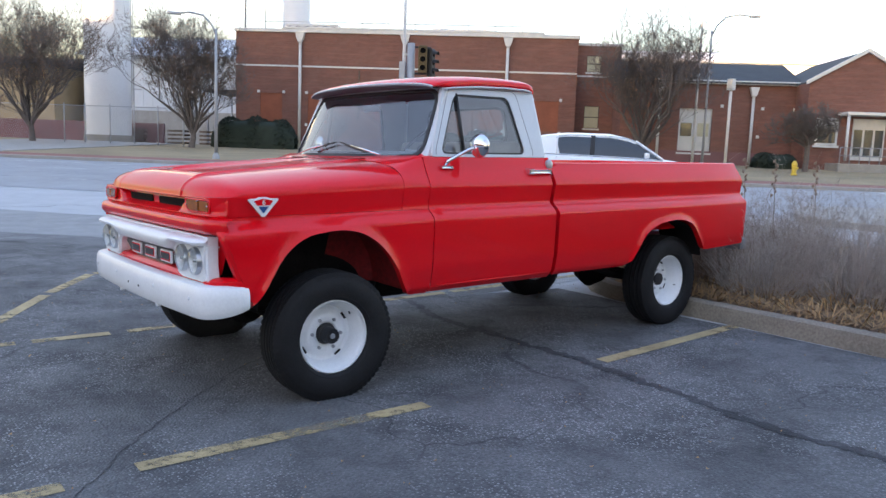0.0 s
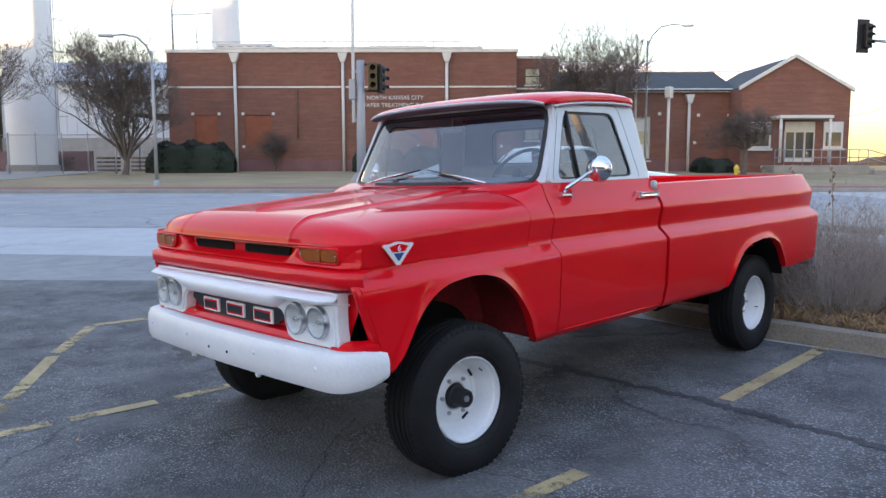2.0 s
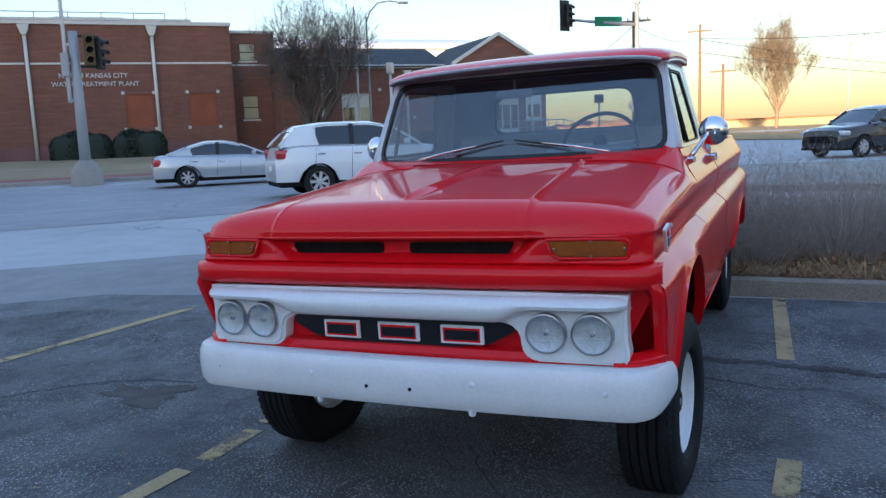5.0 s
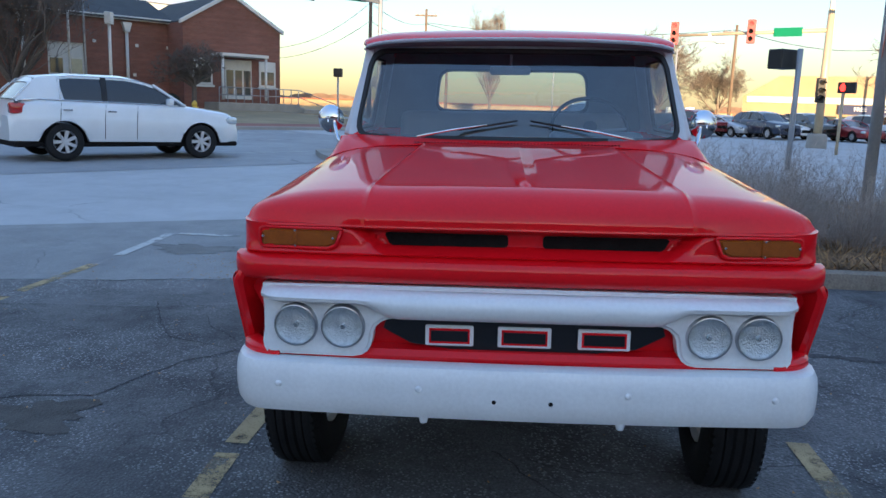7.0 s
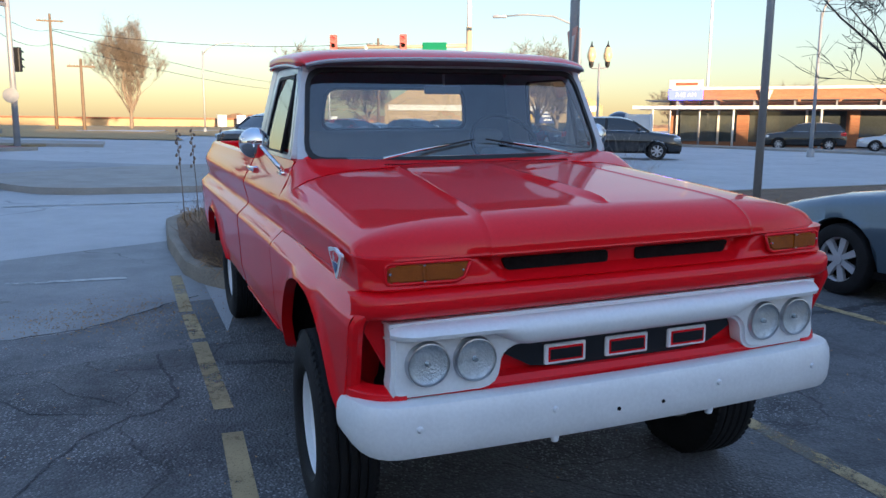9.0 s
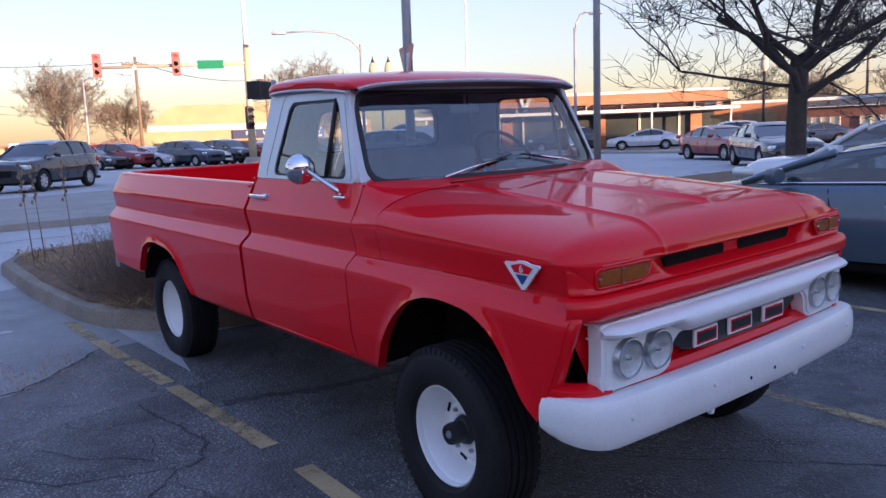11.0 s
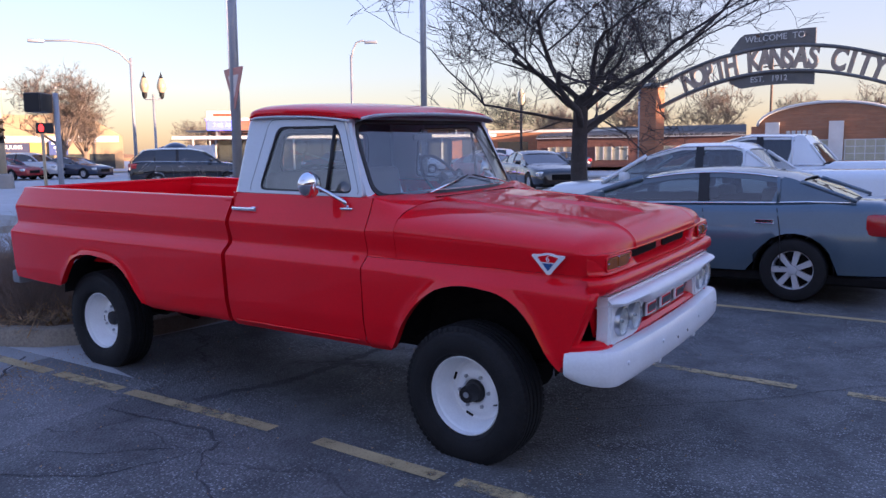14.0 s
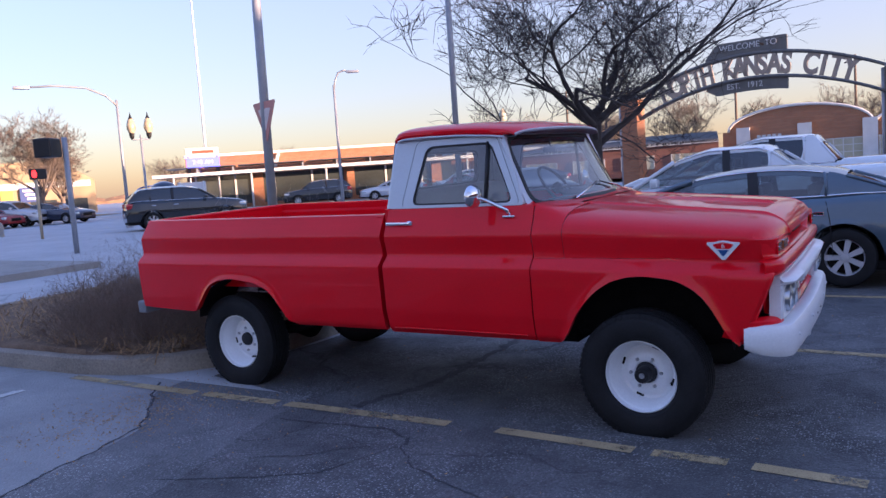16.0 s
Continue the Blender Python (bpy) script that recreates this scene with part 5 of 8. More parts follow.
def wire(a, c, sag, r=0.018):
    a, c = Vector(a), Vector(c)
    pts = [a.lerp(c, k / 10) - Vector((0, 0, sag * 4 * (k / 10) * (1 - k / 10))) for k in range(11)]
    tagged(part("overhead_wire", tube(pts, r, 4), DARKBOX, smooth=0), "thin black sagging overhead wire", "wire", "overhead wires")


for dz, sag in ((-0.4, 1.2), (-1.6, 1.0)):
    wire((51.6, 8.7, 8.8 + dz), (53.5, 15.5, 5.6 + dz * 0.6), sag * 0.5)
    wire((51.6, 8.7, 8.8 + dz), (77, 7.1, 10.1 + dz), 0.6)
    wire((77, 7.1, 10.1 + dz), (150, -30, 9.5 + dz), 0.8, 0.03)
wire((66, -20, 8.8), (86, -42, 9.4), 0.8, 0.03)
wire((66, -20, 8.8), (77, 7.1, 9.8), 0.8, 0.03)

# roadside price board
bd = thing("roadside_board", Matrix.Translation((42.8, -35.4, 0.2)) @ pose(0, 0, 0, 0, 0, 228), "roadside sign with a white top board and a lit blue panel", "sign")
for x in (-1.0, 1.0):
    part("post", tube([(x, 0, 0), (x, 0, 4.7)], 0.08, 6), STEEL, bd)
part("top_board", box(-1.15, 1.15, -0.12, 0.12, 4.1, 4.7, 0.02), TRIM, bd)
part("bar", box(-0.7, 0.8, -0.13, -0.121, 4.3, 4.5), BRICKPANEL, bd)
blue = part("lit_panel", box(-1.15, 1.15, -0.12, 0.12, 3.3, 4.0, 0.02), LIT_BLUE, bd, "lit blue panel")
words("panel_words", "7:45 AM", 0.42, SIGNWHITE, pose(0, -0.14, 3.65, 90, 0, 0), blue, 0.01, "white clock text")

# welcome arch over the side street
AC = Vector((4.45, -31.5, 0.0))
ar = thing("welcome_arch", Matrix.Translation(AC) @ pose(0, 0, 0, 0, 0, 170.5), "dark steel welcome arch with cut-out letters on brick pillars", "archway")
HALF, RISE, SPRING, GAP = 5.38, 1.30, 3.58, 1.02


def arch_z(x, off=0.0):
    return SPRING + RISE * (1 - (x / HALF) ** 2) + off


BRONZE = M("dark_bronze_steel", (0.15, 0.145, 0.14), 0.5, 0.4, 0.15, 3, 30)
LETTER = M("bronze_letter", (0.36, 0.29, 0.23), 0.45, 0.3, 0.15, 3, 30)
for off in (0.0, GAP):
    rows = []
    for k in range(41):
        x = -HALF + 2 * HALF * k / 40
        z = arch_z(x, off)
        rows.append([(x, -0.16, z - 0.07), (x, 0.16, z - 0.07), (x, 0.16, z + 0.07), (x, -0.16, z + 0.07)])
    part("arch_rib", grid(rows, close=True), BRONZE, ar, smooth=30)
for k, ch in enumerate("NORTH KANSAS CITY"):
    if ch != " ":
        x = (k - 8) * 0.485
        slope = math.degrees(math.atan(-2 * RISE * x / HALF ** 2))
        words("arch_letter", ch, 1.24, LETTER, pose(x, -0.06, arch_z(x, GAP / 2), 90, 0, 0) @ pose(0, 0, 0, 0, 0, slope) @ Matrix.Diagonal((0.68, 1, 1, 1)), ar, 0.07, heavy=0.045)
for z0, z1, x0, x1 in ((GAP + 0.08, GAP + 0.62, -2.0, 1.5), (-0.52, -0.075, -2.0, 1.5)):
    rows = []
    for k in range(25):
        x = x0 + (x1 - x0) * k / 24
        taper = min(1, (x - x0) / 0.5)
        if z0 > 0:
            rows.append([(x, -0.05, arch_z(x, z0)), (x, -0.05, min(arch_z(x, z0) + 0.12 + 0.5 * taper, arch_z(0.0, z1)))])
        else:
            rows.append([(x, -0.05, max(arch_z(x, z1) - 0.12 - 0.34 * taper, arch_z(-1.6, z0))), (x, -0.05, arch_z(x, z1))])
    part("arch_plaque", thick(grid(rows), 0.10), BRONZE, ar, "dark curved plaque")
words("plaque_word", "WELCOME", 0.36, TRIM, pose(-0.45, -0.17, arch_z(0, GAP + 0.36), 90, 0, 0), ar, 0.01)
words("plaque_word", "TO", 0.36, TRIM, pose(0.88, -0.17, arch_z(0, GAP + 0.36), 90, 0, 0), ar, 0.01)
words("plaque_word", "EST.", 0.34, TRIM, pose(-0.75, -0.17, arch_z(0, -0.30), 90, 0, 0), ar, 0.01)
words("plaque_word", "1912", 0.34, TRIM, pose(0.16, -0.17, arch_z(0, -0.30), 90, 0, 0), ar, 0.01)
for x in (-HALF - 0.3, HALF + 0.3):
    pl = part("pillar", box(x - 0.42, x + 0.42, -0.42, 0.42, -0.4, 4.55, 0.02), BRICK_O, ar, "orange brick pillar")
    part("pillar_cap", box(x - 0.5, x + 0.5, -0.5, 0.5, 4.55, 4.75, 0.03), CONCRETE, pl)
    part("pillar_light", lathe([(0.0, 5.15), (0.2, 5.05), (0.26, 4.9), (0.15, 4.75)], 12, "z"), WINDOWY, pl, m=pose(x, 0, 0))
    part("steel_post", tube([(x - 0.62, 0, -0.3), (x - 0.62, 0, 4.6)], 0.09, 8), POLEPAINT, pl)
# small domed kiosk by the crossing
ki = thing("kiosk", Matrix.Translation((31.0, -21.8, zat(31, -22))) @ pose(0, 0, 0, 0, 0, 40), "small kiosk with a blue domed canopy on posts", "kiosk")
part("canopy", lathe([(0.62, 1.72), (0.60, 1.80), (0.46, 1.94), (0.22, 2.04), (0.0, 2.08)], 16, "z"), CAR_NAVY, ki, "blue domed canopy")
for kx, ky in ((-0.4, -0.4), (0.4, -0.4), (-0.4, 0.4), (0.4, 0.4)):
    part("post", tube([(kx, ky, 0), (kx, ky, 1.76)], 0.035, 6), STEEL, ki)
part("panel", box(-0.42, 0.42, -0.38, -0.35, 0.3, 1.0), PALE_METAL, ki)
part("panel", box(-0.38, -0.35, -0.42, 0.42, 0.3, 1.0), PALE_METAL, ki)

# ---- other vehicles: x to the rear, y to the right, z up from the road ----
def car_wheel(parent, x, y, r, rim, s):
    w = part("wheel", lathe([(r * 0.62, -0.10), (r * 0.8, -0.115), (r * 0.95, -0.10), (r, -0.07), (r, 0.07), (r * 0.95, 0.10), (r * 0.8, 0.115), (r * 0.64, 0.105), (r * 0.62, 0.09)], 32, "y"), RUBBER, parent, "black tyre", m=pose(x, y, r, 0, 0, 0 if s > 0 else 180))
    b = lathe([(r * 0.66, 0.10), (r * 0.64, 0.085), (r * 0.58, 0.06), (r * 0.58, -0.08), (r * 0.66, -0.09)], 32, "y")
    for k in range(7):
        a = k * math.tau / 7
        c, sn = math.cos(a), math.sin(a)
        u, t = Vector((c, 0, sn)), Vector((-sn, 0, c))
        q = [u * (r * 0.08) + t * r * 0.07, u * (r * 0.62) + t * r * 0.10, u * (r * 0.62) - t * r * 0.10, u * (r * 0.08) - t * r * 0.07]
        lo = [b.verts.new(v + Vector((0, 0.045, 0))) for v in q]
        hi = [b.verts.new(v + Vector((0, 0.085, 0))) for v in q]
        b.faces.new(hi)
        for i in range(4):
            b.faces.new((lo[i], lo[(i + 1) % 4], hi[(i + 1) % 4], hi[i]))
    lathe([(0.0, 0.10), (r * 0.14, 0.095), (r * 0.17, 0.06), (0.0, 0.05)], 16, "y", b)
    part("rim", b, rim, w, "multi-spoke alloy rim")
    part("brake_disc", lathe([(0.0, 0.0), (r * 0.56, 0.0), (r * 0.56, 0.02), (0.0, 0.02)], 20, "y"), DARK, w)
    return w


CARS = {
    "sedan": dict(L=4.8, W=0.90, wb=(-1.42, 1.43), r=0.325,
                  deck=[(-2.4, 0.60), (-2.36, 0.68), (-2.2, 0.76), (-1.6, 0.86), (-0.95, 0.93), (1.2, 0.97), (1.7, 1.00), (2.2, 1.0), (2.34, 0.94), (2.4, 0.70)],
                  roof=[(-1.0, 0.94), (-0.15, 1.30), (0.25, 1.385), (0.8, 1.385), (1.25, 1.27), (1.6, 1.14), (1.95, 1.01)], pillars=(-0.2, 0.50, 1.30), sill=[(-2.4, 0.28), (2.4, 0.32)]),
    "low_sedan": dict(L=4.75, W=0.90, wb=(-1.42, 1.41), r=0.32,
                      deck=[(-2.38, 0.58), (-2.34, 0.66), (-2.2, 0.74), (-1.6, 0.86), (-0.95, 0.94), (1.2, 0.985), (1.7, 1.01), (2.15, 1.0), (2.32, 0.94), (2.375, 0.70)],
                      roof=[(-1.05, 0.95), (-0.55, 1.12), (-0.15, 1.245), (0.25, 1.30), (0.6, 1.315), (0.95, 1.30), (1.32, 1.245), (1.65, 1.13), (1.95, 1.02)], pillars=(-0.2, 0.50, 1.24), sill=[(-2.4, 0.26), (2.4, 0.30)]),
    "suv": dict(L=4.75, W=0.94, wb=(-1.42, 1.42), r=0.365,
                deck=[(-2.37, 0.70), (-2.33, 0.88), (-2.1, 0.98), (-1.3, 1.08), (-1.0, 1.12), (1.9, 1.18), (2.25, 1.15), (2.37, 0.85)],
                roof=[(-1.1, 1.12), (-0.4, 1.58), (0.1, 1.68), (1.2, 1.68), (1.85, 1.60), (2.28, 1.18)], pillars=(-0.05, 0.6, 1.45), sill=[(-2.4, 0.34), (2.4, 0.38)]),
    "pickup": dict(L=5.7, W=0.96, wb=(-1.80, 1.75), r=0.37,
                   deck=[(-2.75, 0.68), (-2.72, 0.90), (-2.55, 1.00), (-1.75, 1.05), (0.68, 1.17), (0.75, 1.22), (2.85, 1.24), (2.9, 0.8)],
                   roof=[(-1.75, 1.05), (-1.05, 1.48), (-0.6, 1.60), (0.2, 1.60), (0.72, 1.22)], pillars=(-0.9, -0.30, 0.30), sill=[(-2.9, 0.40), (2.9, 0.44)]),
    "work_pickup": dict(L=5.8, W=1.0, wb=(-1.95, 1.75), r=0.40,
                        deck=[(-2.9, 0.75), (-2.86, 1.0), (-2.5, 1.12), (-1.3, 1.2), (1.0, 1.24), (1.05, 1.28), (2.85, 1.30), (2.9, 0.9)],
                        roof=[(-1.35, 1.2), (-0.8, 1.60), (-0.3, 1.74), (0.6, 1.72), (0.95, 1.28)], pillars=(-0.5, -0.05, 0.45), sill=[(-2.9, 0.45), (2.9, 0.5)]),
}


def vehicle(kind, paint, m, label, category, glass=CARGLASS, rim=ALLOY, group="", seats=False):
    c = CARS[kind]
    t = thing("modern_pickup" if "pickup" in kind else kind.replace("low_", ""), m, label, category, group)
    L2, W, r = c["L"] / 2, c["W"], c["r"]
    deck, roof = c["deck"], c["roof"]

    def low(x):
        z = lerp(x, c["sill"])
        for wx in c["wb"]:
            d = abs(x - wx)
            if d < r + 0.07:
                z = max(z, math.sqrt((r + 0.07) ** 2 - d * d) + r * 0.95)
        return z

    def width(x):
        e = min(1, max(0, (abs(x) - (L2 - 0.75)) / 0.75))
        return W * (1 - 0.20 * e ** 2.6)

    xs = sorted({-L2 + c["L"] * k / 60 for k in range(61)} | {p[0] for p in deck})
    rows = []
    for x in xs:
        top, w = lerp(x, deck), width(x)
        zb = min(low(x), top - 0.05)
        col = [(x, 0, zb), (x, w * 0.86, zb)]
        for f_, wf in ((0.0, 0.95), (0.25, 0.995), (0.5, 1.0), (0.62, 0.985), (0.66, 0.975), (0.85, 0.965), (0.95, 0.93), (1.0, 0.87)):
            z = lerp(x, c["sill"]) + (top - lerp(x, c["sill"])) * f_
            col.append((x, w * wf, max(z, zb)))
        bulge = 0.05 if x < roof[0][0] + 0.1 else 0.02
        col += [(x, w * 0.6, top + bulge * 0.7), (x, 0, top + bulge)]
        rows.append(col)
    full = [r_ + [(x, -y, z) for x, y, z in r_[-2:0:-1]] for r_ in rows]
    b = grid(full, close=True)
    b.faces.new([b.verts.new(p) for p in full[0]])
    b.faces.new([b.verts.new(p) for p in full[-1]])
    bmesh.ops.remove_doubles(b, verts=b.verts, dist=0.001)
    bmesh.ops.recalc_face_normals(b, faces=b.faces)
    body = part("body", b, paint, t, smooth=42)
    # greenhouse of glass, roof skin and pillars over it
    gx = sorted({roof[0][0] + (roof[-1][0] - roof[0][0]) * k / 24 for k in range(25)} | {p[0] for p in roof})
    rows, cap = [], []
    for x in gx:
        zt, zd = lerp(x, roof), lerp(x, deck) - 0.01
        zt = max(zt, zd + 0.004)
        k = (zt - zd) / 0.5
        w0, w1 = W * 0.885, W * (0.885 - 0.20 * k)
        rows.append([(x, w0, zd), (x, (w0 + w1) / 2 + 0.02 * k, (zd + zt) / 2), (x, w1, zt - 0.03 * k), (x, w1 * 0.6, zt + 0.015 * k), (x, 0, zt + 0.02 * k)])
    full = [r_ + [(x, -y, z) for x, y, z in r_[-2::-1]] for r_ in rows]
    cab = part("glasshouse", tidy(grid(full)), glass, t, "dark tinted windows", smooth=40)
    if seats:
        z0 = lerp(0.2, deck)
        part("cabin_floor", box(roof[0][0] + 0.35, roof[-1][0] - 0.35, -W * 0.8, W * 0.8, z0 + 0.035, z0 + 0.045), DARK, cab)
        for xs_ in (c["pillars"][1] - 0.12, c["pillars"][2] - 0.2):
            for sy in (-0.42, 0.42):
                seat_ = part("seat_back", box(xs_, xs_ + 0.14, sy - 0.23, sy + 0.23, z0 - 0.3, z0 + 0.16, 0.05, seg=2), SEATM, cab)
                part("headrest", box(xs_ + 0.03, xs_ + 0.12, sy - 0.12, sy + 0.12, z0 + 0.17, z0 + 0.30, 0.03, seg=2), SEATM, seat_)
    apex = [p for p in roof if p[1] > roof[0][1] + 0.7 * (max(q[1] for q in roof) - roof[0][1])]
    r0, r1 = apex[0][0] - 0.05, apex[-1][0] + 0.12
    rr = []
    for k in range(17):
        x = r0 + (r1 - r0) * k / 16
        zt, zd = lerp(x, roof), lerp(x, deck)
        q = (zt - zd) / 0.5
        w1 = W * (0.885 - 0.20 * q) + 0.012
        rr.append([(x, s * w1 * f_, z) for s, f_, z in ((-1, 1.02, zt - 0.07), (-1, 1.0, zt - 0.02), (-1, 0.6, zt + 0.03), (1, 0, zt + 0.036), (1, 0.6, zt + 0.03), (1, 1.0, zt - 0.02), (1, 1.02, zt - 0.07))])
    part("roof", thick(grid(rr), 0.012), paint, t)
    for s in (-1, 1):
        q1_ = c["pillars"][2] - 0.05

        def gp(x, f_):
            zt, zd = lerp(x, roof), lerp(x, deck)
            q = (zt - zd) / 0.5
            return (x, s * (W * (0.885 - 0.20 * q * f_) + 0.006 + 0.02 * q * f_ * (1 - f_) * 4), zd + (zt - zd) * f_)
        part("pillar", tube([gp(roof[0][0] + (r0 - roof[0][0]) * k / 5, 1.0 if k else 0.9) for k in range(6)], 0.035, 6), paint, cab)
        part("pillar", tube([gp(r1 + (roof[-1][0] - r1) * k / 5, 1.0 if k < 5 else 0.9) for k in range(6)], 0.022, 6), paint, cab)
        px = c["pillars"][1]
        part("pillar", thick(grid([[gp(px + dx - 0.03 * f_, f_) for f_ in (0.0, 0.25, 0.5, 0.75, 0.97)] for dx in (-0.055, 0.0, 0.055)]), 0.006), SEAL, cab)
        part("window_trim", tube([gp(r0 + 0.02 + (q1_ - r0) * k / 8, 0.955) for k in range(9)], 0.011, 5), CHROME, cab)
        for px in c["pillars"][2:]:
            part("pillar", tube([gp(px, 0.0), gp(px, 0.5), gp(px - 0.02, 0.95)], 0.02, 6), SEAL if px == c["pillars"][1] else paint, cab)
        q0, q1 = c["pillars"][2] + 0.03, roof[-1][0] - 0.02
        part("quarter_panel", thick(grid([[gp(q0 + (q1 - q0) * k / 8 - 0.10 * (1 - f_) * (1 - k / 8), f_) for f_ in (0.0, 0.25, 0.5, 0.75, 1.0)] for k in range(9)]), 0.006), paint, cab)
        part("window_trim", tube([gp(roof[0][0] + 0.05 + (roof[-1][0] - roof[0][0] - 0.1) * k / 8, 0.02) for k in range(9)], 0.012, 5), CHROME, cab)
        mir = part("side_mirror", box(-0.06, 0.06, -0.11, 0.11, -0.07, 0.07, 0.04, seg=2), paint, t, m=pose(roof[0][0] + 0.42, s * (W + 0.08), lerp(roof[0][0] + 0.42, deck) + 0.08))
        for px in c["pillars"]:
            part("door_seam", tube([(px + 0.06, s * (W * 1.003), c["sill"][0][1] + 0.08), (px + 0.04, s * (W * 0.995), 0.62 * lerp(px, deck) + 0.1), (px, s * (W * 0.945), lerp(px, deck) - 0.05)], 0.006, 4), SEAL, body)
        for px in c["pillars"][1:]:
            part("door_handle", box(px - 0.2, px - 0.02, s * (W * 0.965), s * (W * 0.99), lerp(px, deck) - 0.20, lerp(px, deck) - 0.165, 0.006), CHROME, body)
        part("headlight", box(-L2 + 0.05, -L2 + 0.42, s * (W * 0.80) - 0.14, s * (W * 0.80) + 0.12, deck[1][1] - 0.14, deck[1][1] + 0.03, 0.05, seg=2), LAMP, t)
        part("tail_lamp", box(L2 - 0.34, L2 - 0.02, s * (W * 0.80) - 0.13, s * (W * 0.80) + 0.09, deck[-2][1] - 0.26, deck[-2][1] - 0.04, 0.04, seg=2), TAILRED, t)
        for wx in c["wb"]:
            car_wheel(t, wx, s * (W - 0.115), r, rim, s)
        for wx in c["wb"]:
            rows = []
            for k in range(13):
                a = math.pi * k / 12
                rows.append([(wx + (r + 0.06) * math.cos(a), s * (W - 0.03), r * 0.95 + (r + 0.06) * math.sin(a)), (wx + (r + 0.06) * math.cos(a), s * (W - 0.35), r * 0.95 + (r + 0.06) * math.sin(a))])
            part("wheel_arch", thick(grid(rows), 0.004), DARK, body)
    part("grille", box(-L2 - 0.015, -L2 + 0.06, -W * 0.45, W * 0.45, deck[0][1] - 0.18, deck[0][1] + 0.02, 0.02), DARK, t)
    part("lower_trim", box(-L2 + 0.06, L2 - 0.06, -W * 0.9, W * 0.9, c["sill"][0][1] - 0.08, c["sill"][0][1] + 0.02, 0.02), DARK, t)
    part("plate_blank", box(L2 - 0.005, L2 + 0.012, -0.16, 0.16, 0.62, 0.74), SIGNWHITE, t)
    return t


def stand(x, y, heading, lift=0.0):
    return Matrix.Translation((x, y, ground_z(x, y) + 0.005 + lift)) @ pose(0, 0, 0, 0, 0, heading)


TINTED = clear("tinted_clear_glass", (0.62, 0.70, 0.70), 0.0, 0.7, 0.14)
# heading turns the car's rear axis (+x) from world +x; 180 faces it towards +x
vehicle("low_sedan", CAR_BLUE, stand(0.73, -5.12, 180), "slate-blue sedan parked nose-in at the kerb", "car", glass=TINTED, seats=True)
vehicle("pickup", CAR_WHITE, stand(0.75, -8.0, 180), "white crew-cab pickup parked beside the blue sedan", "pickup truck", glass=TINTED, seats=True)
vehicle("work_pickup", CAR_WHITE, stand(0.7, -10.6, 180), "taller white work pickup parked beyond the white pickup", "pickup truck")
vehicle("sedan", CAR_BLACK, stand(10.6, -21.5, -44), "black sedan on the drive beyond the bare tree", "car")
vehicle("suv", CAR_BLACK, stand(-3.2, -16.5, 170), "dark sport utility car in the far bays", "car")
vehicle("suv", CAR_WHITE, Matrix.Translation((*street(4.0, 15.4)[:2], 0.25)) @ pose(0, 0, 0, 0, 0, STREET + 180), "white sport utility car waiting in the street", "car")
vehicle("sedan", CAR_SILVER, Matrix.Translation((*street(1.6, 22.7)[:2], 0.26)) @ pose(0, 0, 0, 0, 0, STREET + 180), "silver sedan in the far lane of the street", "car")
vehicle("suv", CAR_BLACK, Matrix.Translation((*street(22.5, 16.8)[:2], 0.28)) @ pose(0, 0, 0, 0, 0, STREET), "black sport utility car crossing the junction", "car")
vehicle("suv", CAR_BLACK, Matrix.Translation((24.4, -17.3, 0.27)) @ pose(0, 0, 0, 0, 0, 58), "black sport utility car turning at the junction", "car")
vehicle("sedan", CAR_RED, Matrix.Translation((15.4, -26.6, 0.24)) @ pose(0, 0, 0, 0, 0, -28), "dark red sedan on the side street", "car")
rnd = random.Random(5)
for k in range(9):
    p = Vector((46.5, -12.0)).lerp(Vector((43.5, -26.0)), k / 8)
    vehicle(("sedan", "suv")[k % 2], (CAR_SILVER, CAR_BLACK, CAR_NAVY, CAR_RED, CAR_WHITE)[(k * 2 + 1) % 5], Matrix.Translation((p.x + rnd.uniform(3, 6), p.y, 0.3)) @ pose(0, 0, 0, 0, 0, 20 + rnd.uniform(-8, 8)), "car queued on the far side of the junction", "car", group="far parked cars")
for k in range(4):
    vehicle(("suv", "sedan")[k % 2], (CAR_BLACK, CAR_SILVER, CAR_WHITE, CAR_NAVY)[k], Matrix.Translation((34.5 - k * 4.1, -38.0 - k * 3.4, 0.25)) @ pose(0, 0, 0, 0, 0, 132 + 90), "car parked before the showroom", "car", group="showroom cars")

# ---- trees, shrubs, dry grass ----
def branch_mesh(name, segs, mat, parent, label="", m=None, kind=""):
    """One mesh from many tapered three- to six-sided limbs: (points, radii)."""
    vs, fs = [], []
    for pts, rad in segs:
        n = 6 if rad[0] > 0.05 else (4 if rad[0] > 0.015 else 3)
        base = len(vs)
        a = None
        for i, p in enumerate(pts):
            d = (pts[min(i + 1, len(pts) - 1)] - pts[max(i - 1, 0)]).normalized()
            a = d.orthogonal().normalized() if a is None else (a - d * a.dot(d)).normalized()
            c = d.cross(a)
            for k in range(n):
                g = k * math.tau / n
                vs.append(tuple(p + (a * math.cos(g) + c * math.sin(g)) * rad[i]))
        for i in range(len(pts) - 1):
            for k in range(n):
                fs.append((base + i * n + k, base + i * n + (k + 1) % n, base + (i + 1) * n + (k + 1) % n, base + (i + 1) * n + k))
    me = bpy.data.meshes.new(name)
    me.from_pydata(vs, [], fs)
    me.polygons.foreach_set("use_smooth", [True] * len(fs))
    me.materials.append(mat)
    ob = new(name, me)
    ob.parent = parent
    if m is not None:
        ob.matrix_basis = m
    if label:
        tagged(ob, label)
    return ob


